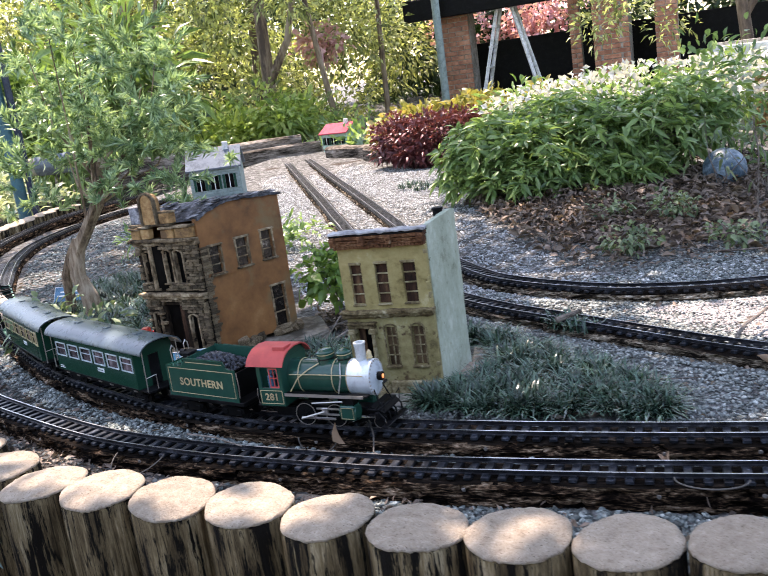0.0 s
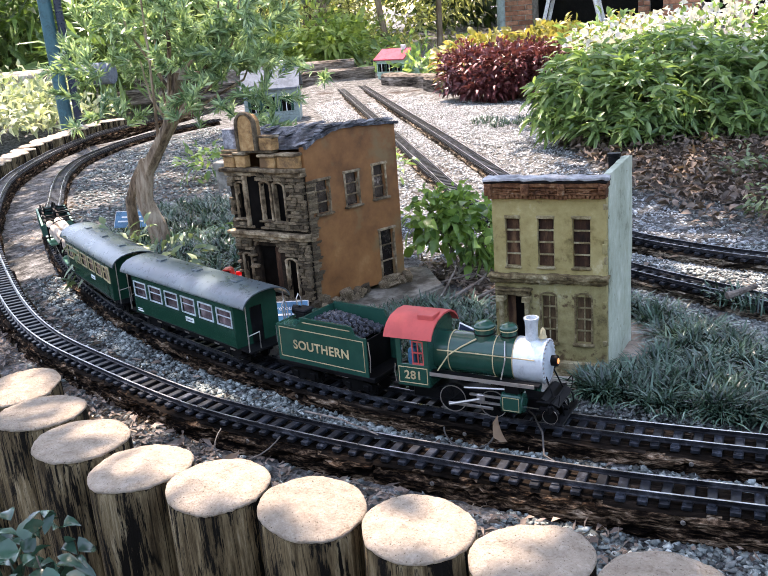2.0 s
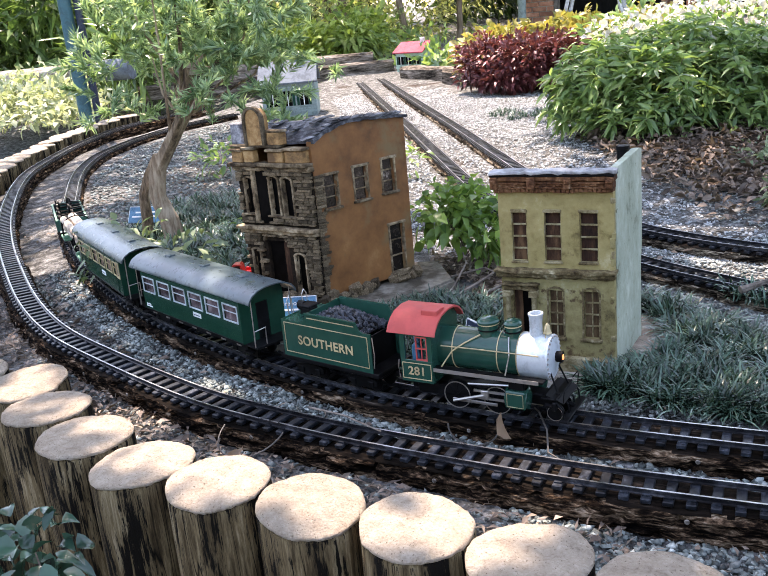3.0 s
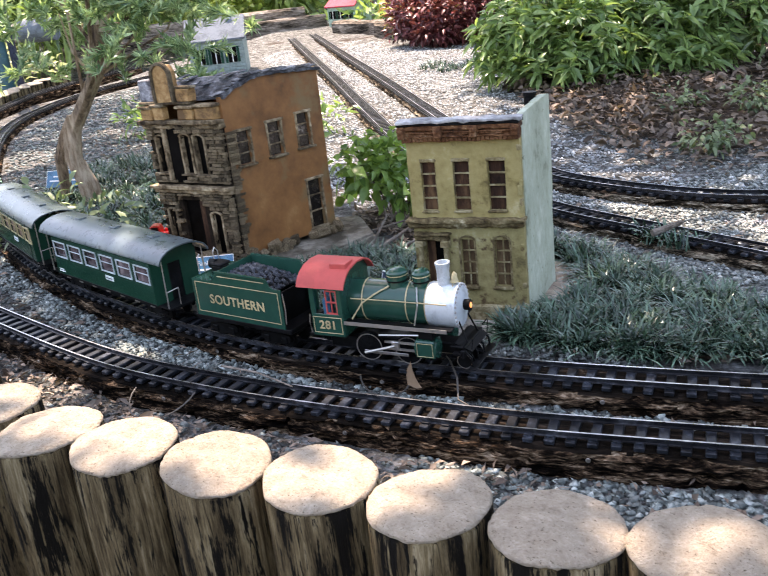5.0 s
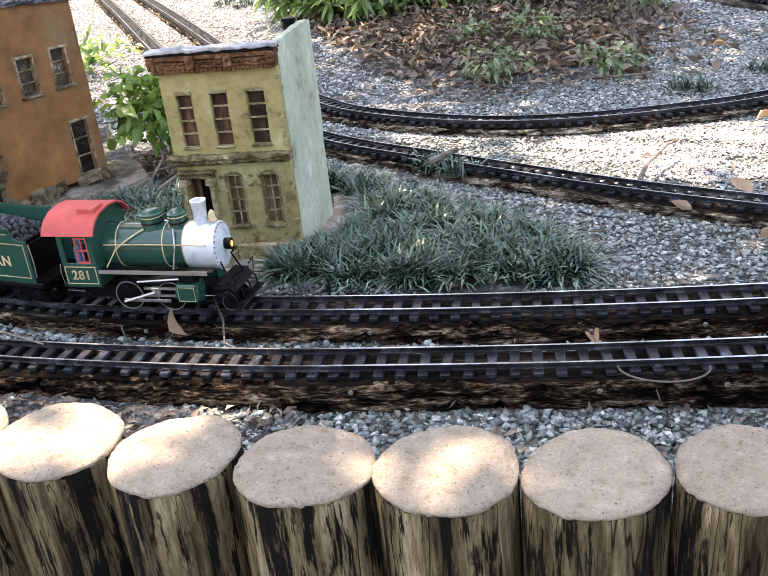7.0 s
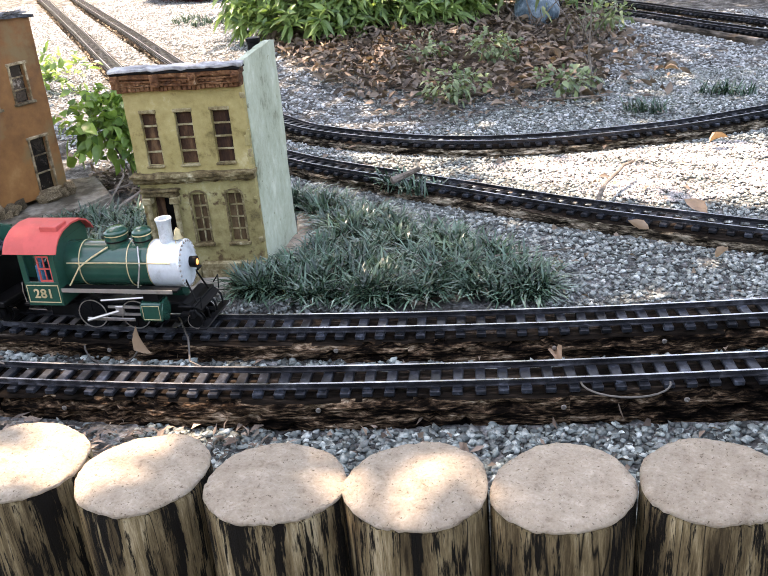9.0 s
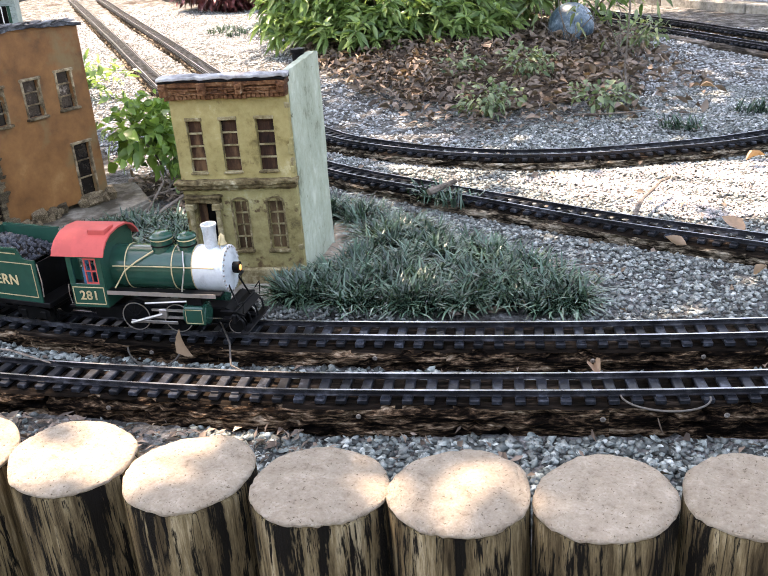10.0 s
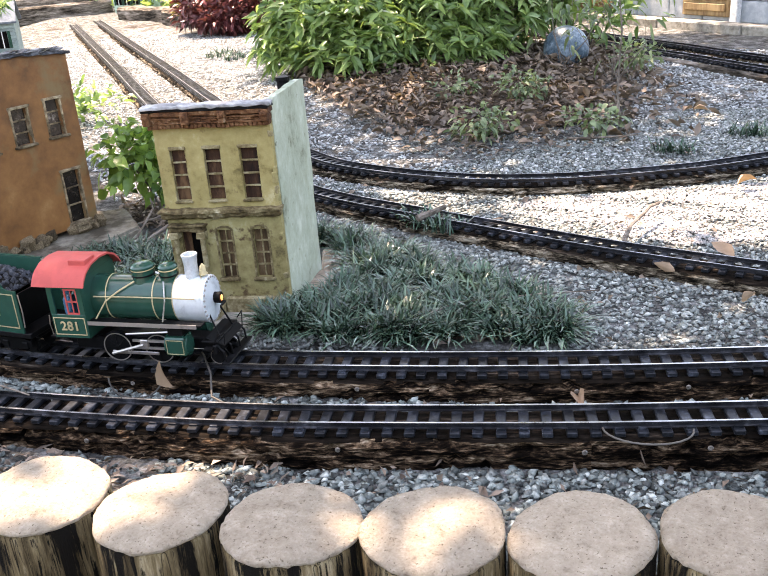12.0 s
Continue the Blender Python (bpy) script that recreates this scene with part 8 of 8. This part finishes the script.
post = thing("teal_post", "slim teal pavilion post", "post", at=(-4.02, 13.45, 0.0))
part("shaft", bm_tube((0, 0, 0), (0, 0, 1.9), 0.06, None, 14), M["siding"], post)
lad = thing("step_ladder", "white folding step ladder standing in the pavilion", "ladder", at=(-3.05, 13.9, 0.1))
for s in (-1, 1):
    for q in (-1, 1):
        part("rail", bm_path([(q * 0.46, s * 0.18, 0.0), (q * 0.08, s * 0.12, 1.5)], 0.03, 6), M["white"], lad)
for k in range(4):
    f = (k + 0.7) / 5
    part("rung", bm_box((-0.46 + 0.38 * f - 0.03, -0.17, 1.5 * f), (-0.46 + 0.38 * f + 0.03, 0.17, 1.5 * f + 0.03)), M["white"], lad)


def teal_pole():
    ob = thing("lamp_pole", "teal painted round garden lamp pole outside the posts", "pole", at=(-5.19, 5.50, -0.6))
    part("shaft", bm_tube((0, 0, 0), (-0.02, 0, 3.4), 0.050, 0.047, 20), M["pole"], ob, smooth=False)
    part("shaft", bm_tube((0.082, 0.04, 0), (0.062, 0.04, 3.4), 0.028, None, 14), M["sign_navy"], ob, "thin dark second pipe")
    part("collar", bm_tube((0, 0, 0.02), (0, 0, 0.12), 0.085, 0.07, 20), M["pole"], ob)


teal_pole()
pipe = thing("drain_pipe", "grey plastic drain pipe lying beyond the posts", "pipe", at=(-6.6, 6.9, 0.30))
part("tube", bm_tube((-1.6, -0.3, 0), (0.35, 0.1, 0.02), 0.085, None, 18), M["concrete"], pipe)
part("dark_end", bm_tube((0.30, 0.09, 0.02), (0.62, 0.155, 0.024), 0.10, None, 18), M["grey_shingle"], pipe, "dark pipe end")

# edging beyond the path
for i, (a, c, z) in enumerate((((-6.4, 7.6), (-5.2, 8.35), 0.0), ((-5.15, 8.4), (-4.15, 8.95), 0.02), ((-6.3, 7.75), (-4.4, 8.98), 0.11), ((-3.7, 8.2), (-3.0, 7.7), 0.0), ((-3.05, 7.6), (-2.6, 7.2), 0.0))):
    pts = np.array([np.array(a) * (1 - t) + np.array(c) * t for t in np.linspace(0, 1, 12)])
    d = np.repeat([(np.array(c) - np.array(a)) / np.hypot(*(np.array(c) - np.array(a)))], 12, 0)
    tagged(part("edging_timber", roughen(sweep(pts, d, [(-0.07, z - 0.04), (-0.07, z + 0.09), (-0.05, z + 0.11), (0.05, z + 0.11), (0.07, z + 0.09), (0.07, z - 0.04)]), 0.012, 6, i), M["edging"]), "dark weathered edging timber beyond the path", "timber", "edging timbers")

run = np.array([np.array((0.80, 3.86)) * (1 - t) + np.array((0.30, 4.78)) * t for t in np.linspace(0, 1, 14)])
way = np.repeat([np.array((-0.50, 0.92)) / np.hypot(0.50, 0.92)], 14, 0)
tagged(part("edging_timber", roughen(sweep(run, way, [(-0.022, -0.05), (-0.022, 0.004), (-0.012, 0.010), (0.012, 0.010), (0.022, 0.004), (0.022, -0.05)]), 0.006, 9, 31), M["edging"]), "weathered grey timber edging along the far track", "timber", "edging timbers")

ball = thing("gazing_ball", "blue glass gazing ball on a low stand behind stems", "garden ornament", at=(0.0, 4.32, -0.05))
part("sphere", bm_ball((0, 0, 0.147), 0.097, None, 4), M["blue_glass"], ball, smooth=True)
part("stand", bm_spin([(0.07, -0.02), (0.06, 0.0), (0.04, 0.03), (0.05, 0.06)], 20), M["concrete"], ball)

# kerb, block wall and shutters in the far corner
def wall_run(a, c, name, label):
    a, c = np.array(a), np.array(c)
    L = float(np.hypot(*(c - a)))
    ob = thing(name, label, "wall", kind="structure", at=(a[0], a[1], 0), rz=math.degrees(math.atan2(*(c - a)[::-1])))
    return ob, L


kerb, L = wall_run((-0.1, 6.80), (1.7, 4.42), "wall_kerb", "low pale concrete kerb along the far track")
for k in range(5):
    part("kerb_stone", roughen(bm_box((k * L / 5 + 0.003, -0.05, -0.05), ((k + 1) * L / 5 - 0.003, 0.05, 0.028), 0.006), 0.004, 12, k), M["concrete"], kerb)
wl_, L = wall_run((-0.05, 7.17), (1.95, 4.52), "wall_block", "blue-grey painted block wall with wooden shutters")
me = bpy.data.meshes.new("block")
b = bm_box((-0.128, -0.06, -0.058), (0.128, 0.06, 0.058), 0.006)
b.to_mesh(me)
b.free()
me.materials.append(M["blockwall"])
part("core", bm_box((0, -0.03, -0.05), (L, 0.05, 0.62)), M["concrete"], wl_)
for r in range(5):
    for k in range(int(L / 0.26)):
        o = new("block", me)
        o.parent = wl_
        o.matrix_basis = Matrix.Translation((0.13 + k * 0.26 + (0.13 if r % 2 else 0), 0.0, 0.06 + r * 0.12))
for x in (0.70, 1.60):
    sh = part("shutter", bm_box((x - 0.17, -0.085, 0.03), (x + 0.17, -0.062, 0.42), 0.004), M["planks"], wl_, "honey-coloured wooden shutter")
    for k in range(6):
        part("slat", bm_box((x - 0.15, -0.098, 0.06 + k * 0.06), (x + 0.15, -0.0855, 0.10 + k * 0.06), 0.003), M["planks"], sh)
    part("post", bm_box((x + 0.19, -0.10, 0.0), (x + 0.24, -0.062, 0.6), 0.004), M["white"], wl_, "white wooden post")

# wires, sticks, screws
def loop_wire(pts, r, label):
    tagged(part("wire", bm_path(pts, r, 6), M["wire"]), label, "wire", "track wires")


loop_wire([(-0.80 + 0.045 * math.cos(a), 1.548 + 0.012 * math.sin(a), 0.006 + 0.030 * math.sin(a)) for a in (math.pi * k / 14 - math.pi for k in range(0, 15))], 0.0015, "grey feeder wire looped beside the inner track")
loop_wire([(-0.025 + 0.058 * math.cos(a), 1.425 + 0.045 * math.sin(a) - 0.012, 0.012 - 0.004 * math.sin(a)) for a in (math.pi * k / 14 - math.pi for k in range(0, 15))], 0.0014, "grey feeder wire looped beside the outer track")
loop_wire([(-1.165 + 0.06 * math.cos(a), 1.435 + 0.07 * math.sin(a), 0.012 + 0.02 * math.sin(a)) for a in (math.pi * k / 14 - math.pi for k in range(0, 15))], 0.0013, "dark thin wire hanging off the timber")
loop_wire([(-0.84, 1.80, 0.02), (-0.79, 1.73, 0.005), (-0.74, 1.68, -0.005), (-0.70, 1.60, 0.02), (-0.675, 1.555, 0.012), (-0.665, 1.52, -0.01), (-0.62, 1.50, -0.02), (-0.56, 1.50, -0.03)], 0.0017, "grey wire running from the townhouse to the track")
for pts, r in (([(0.019, 2.13, -0.004), (0.026, 2.17, 0.012), (0.042, 2.22, 0.020), (0.073, 2.278, 0.022), (0.092, 2.31, 0.030), (0.118, 2.348, 0.026)], 0.0055), ([(0.12, 3.18, -0.01), (0.105, 3.2, 0.12), (0.115, 3.22, 0.30), (0.10, 3.2, 0.42)], 0.004), ([(-0.46, 1.70, 0.0), (-0.30, 1.83, 0.012), (-0.16, 1.87, 0.01), (-0.05, 1.90, 0.004)], 0.002), ([(-1.10, 1.52, 0.02), (-1.02, 1.50, 0.024), (-0.93, 1.46, 0.024)], 0.0022), ([(-0.42, 2.26, 0.03), (-0.36, 2.30, 0.045)], 0.009), ([(-0.05, 3.1, 0.0), (0.05, 3.06, 0.01), (0.16, 3.1, 0.004)], 0.004), ([(-1.06, 2.22, 0.0), (-1.00, 2.30, 0.03), (-1.02, 2.40, 0.012)], 0.004), ([(-1.02, 2.18, 0.0), (-0.95, 2.26, 0.022), (-0.90, 2.36, 0.006)], 0.0035), ([(-1.14, 2.34, 0.0), (-1.04, 2.36, 0.025), (-0.92, 2.30, 0.004)], 0.003), ([(-1.09, 2.24, 0.0), (-1.09, 2.36, 0.035), (-1.14, 2.46, 0.06)], 0.003)):
    tagged(part("stick", roughen(bm_path(pts, r, 7, taper=0.6), r * 0.4, 40), M["twig"]), "dry crooked grey-brown stick on the gravel", "stick", "sticks")
sc = bm_spin([(0.0036, 0), (0.0039, 0.001), (0.0032, 0.002), (0.0016, 0.0022), (0.0013, 0.0012)], 14)
me = bpy.data.meshes.new("screw")
sc.to_mesh(me)
sc.free()
me.materials.append(M["screw"])
for line, off, step in ((track_outer, -0.052, 15), (track_inner, -0.052, 15)):
    pos, d = line[1], line[2]
    rr = random.Random(9)
    i = 100
    while i < 420:
        n = Vector((-d[i, 1], d[i, 0], 0))
        c = Vector((pos[i, 0], pos[i, 1], 0)) - n * off
        o = tagged(new("screw", me), "round zinc screw head in the track timber", "screw", "timber screws")
        o.matrix_basis = Matrix.Translation((c.x, c.y, -0.012 + rr.uniform(-0.004, 0.004))) @ n.to_track_quat("Z", "Y").to_matrix().to_4x4()
        i += rr.randint(14, 38)


# ---- canopy of the shade trees overhead ----
SUNNY = [(-0.75, 1.18, 0.09, 0.08), (-0.90, 1.22, 0.09, 0.06), (-1.07, 1.21, 0.10, 0.09), (-1.23, 1.27, 0.09, 0.06), (-1.36, 1.31, 0.08, 0.05), (-1.6, 1.38, 0.12, 0.06), (-0.63, 1.15, 0.01, 0.02), (-0.27, 1.09, 0.012, 0.0),
         (-0.66, 1.43, 0.11, 0.05), (-1.45, 1.62, 0.10, 0.07), (-1.50, 1.95, 0.09, 0.07), (-1.85, 2.45, 0.14, 0.09), (-2.6, 2.45, 0.16, 0.12), (-2.9, 2.8, 0.12, 0.10), (-3.2, 3.3, 0.2, 0.2), (-1.20, 2.80, 0.14, 0.12),
         (0.06, 2.40, 0.30, 0.15), (0.34, 2.39, 0.30, 0.19), (-1.55, 3.75, 0.36, 0.60), (-2.05, 4.7, 0.50, 0.70), (-2.5, 5.5, 0.6, 0.6), (-3.1, 6.0, 0.7, 0.5), (-0.55, 3.0, 0.12, 0.06), (-1.85, 2.48, 0.46, 0.38), (-1.62, 1.93, 0.10, 0.04), (-0.45, 2.55, 0.09, 0.07), (0.55, 2.2, 0.12, 0.08)]


def canopy():
    rng = np.random.default_rng(5)
    n = 66000
    x, y = rng.uniform(-4.3, 2.6, n), rng.uniform(-0.3, 5.9, n)          # where the shade of each leaf falls
    lump = np.sin(x * 3.1 + 1.3 * np.sin(y * 2.2)) * np.cos(y * 2.7 + 1.1 * np.sin(x * 1.7)) + 0.6 * np.sin(x * 7.3 + 2) * np.sin(y * 6.1)
    keep = (lump > -1.1) | ((y < 1.75) & (y > 0.9)) | ((x - 0.0) ** 2 + (y - 3.3) ** 2 < 0.16)
    rim = 0.35 * np.sin(3.1 * np.arctan2(y - 2.6, x + 0.9) + 0.7) + 0.28 * np.sin(7.3 * np.arctan2(y - 2.6, x + 0.9)) + 0.15 * rng.normal(size=n)
    keep &= ((x + 0.9) / (3.15 + rim)) ** 4 + ((y - 3.05) / (2.45 + 0.6 * rim)) ** 4 < 1
    for i, (cx, cy, rx, ry) in enumerate(SUNNY):
        rng = np.random.default_rng(40 + i)
        keep &= (((x - cx) / (rx + 0.075)) ** 2 + ((y - cy) / (ry + 0.075)) ** 2 > 1.0 + 0.3 * rng.uniform(-1, 1, n)) | ((y < 1.5) & (rng.uniform(0, 1, n) < 0.10))
    keep &= ~((y > 3.4) & (x < -0.5) & (rng.uniform(0, 1, n) < 0.6))
    keep &= ~((y > 1.75) & (rng.uniform(0, 1, n) < 0.25))
    x, y = x[keep], y[keep]
    z = rng.uniform(3.4, 4.4, len(x))
    sx, sy = SUN_TO.x / SUN_TO.z, SUN_TO.y / SUN_TO.z
    return np.stack([x + sx * z, y + sy * z, z], 1), rng


shade_places, rng = canopy()
tree = thing("shade_tree", "tall garden tree spreading leafy limbs over the railway", "tree", at=(0, 0, 0))
part("trunk", bm_path([(3.6, 3.4, -0.2), (3.5, 3.5, 1.6), (3.2, 3.8, 3.2), (2.0, 4.0, 4.0), (0.2, 4.1, 4.2), (-1.9, 4.2, 4.2), (-3.9, 4.3, 4.2)], 0.16, 10, taper=0.15), M["far_trunk"], tree)
leaves("crown", shade_places, rng.normal(size=shade_places.shape) * np.array([1, 1, 0.35]), 0.12, 0.07, M["canopy_leaf"], tree, 3, 0.3, 0.1, 0.1)
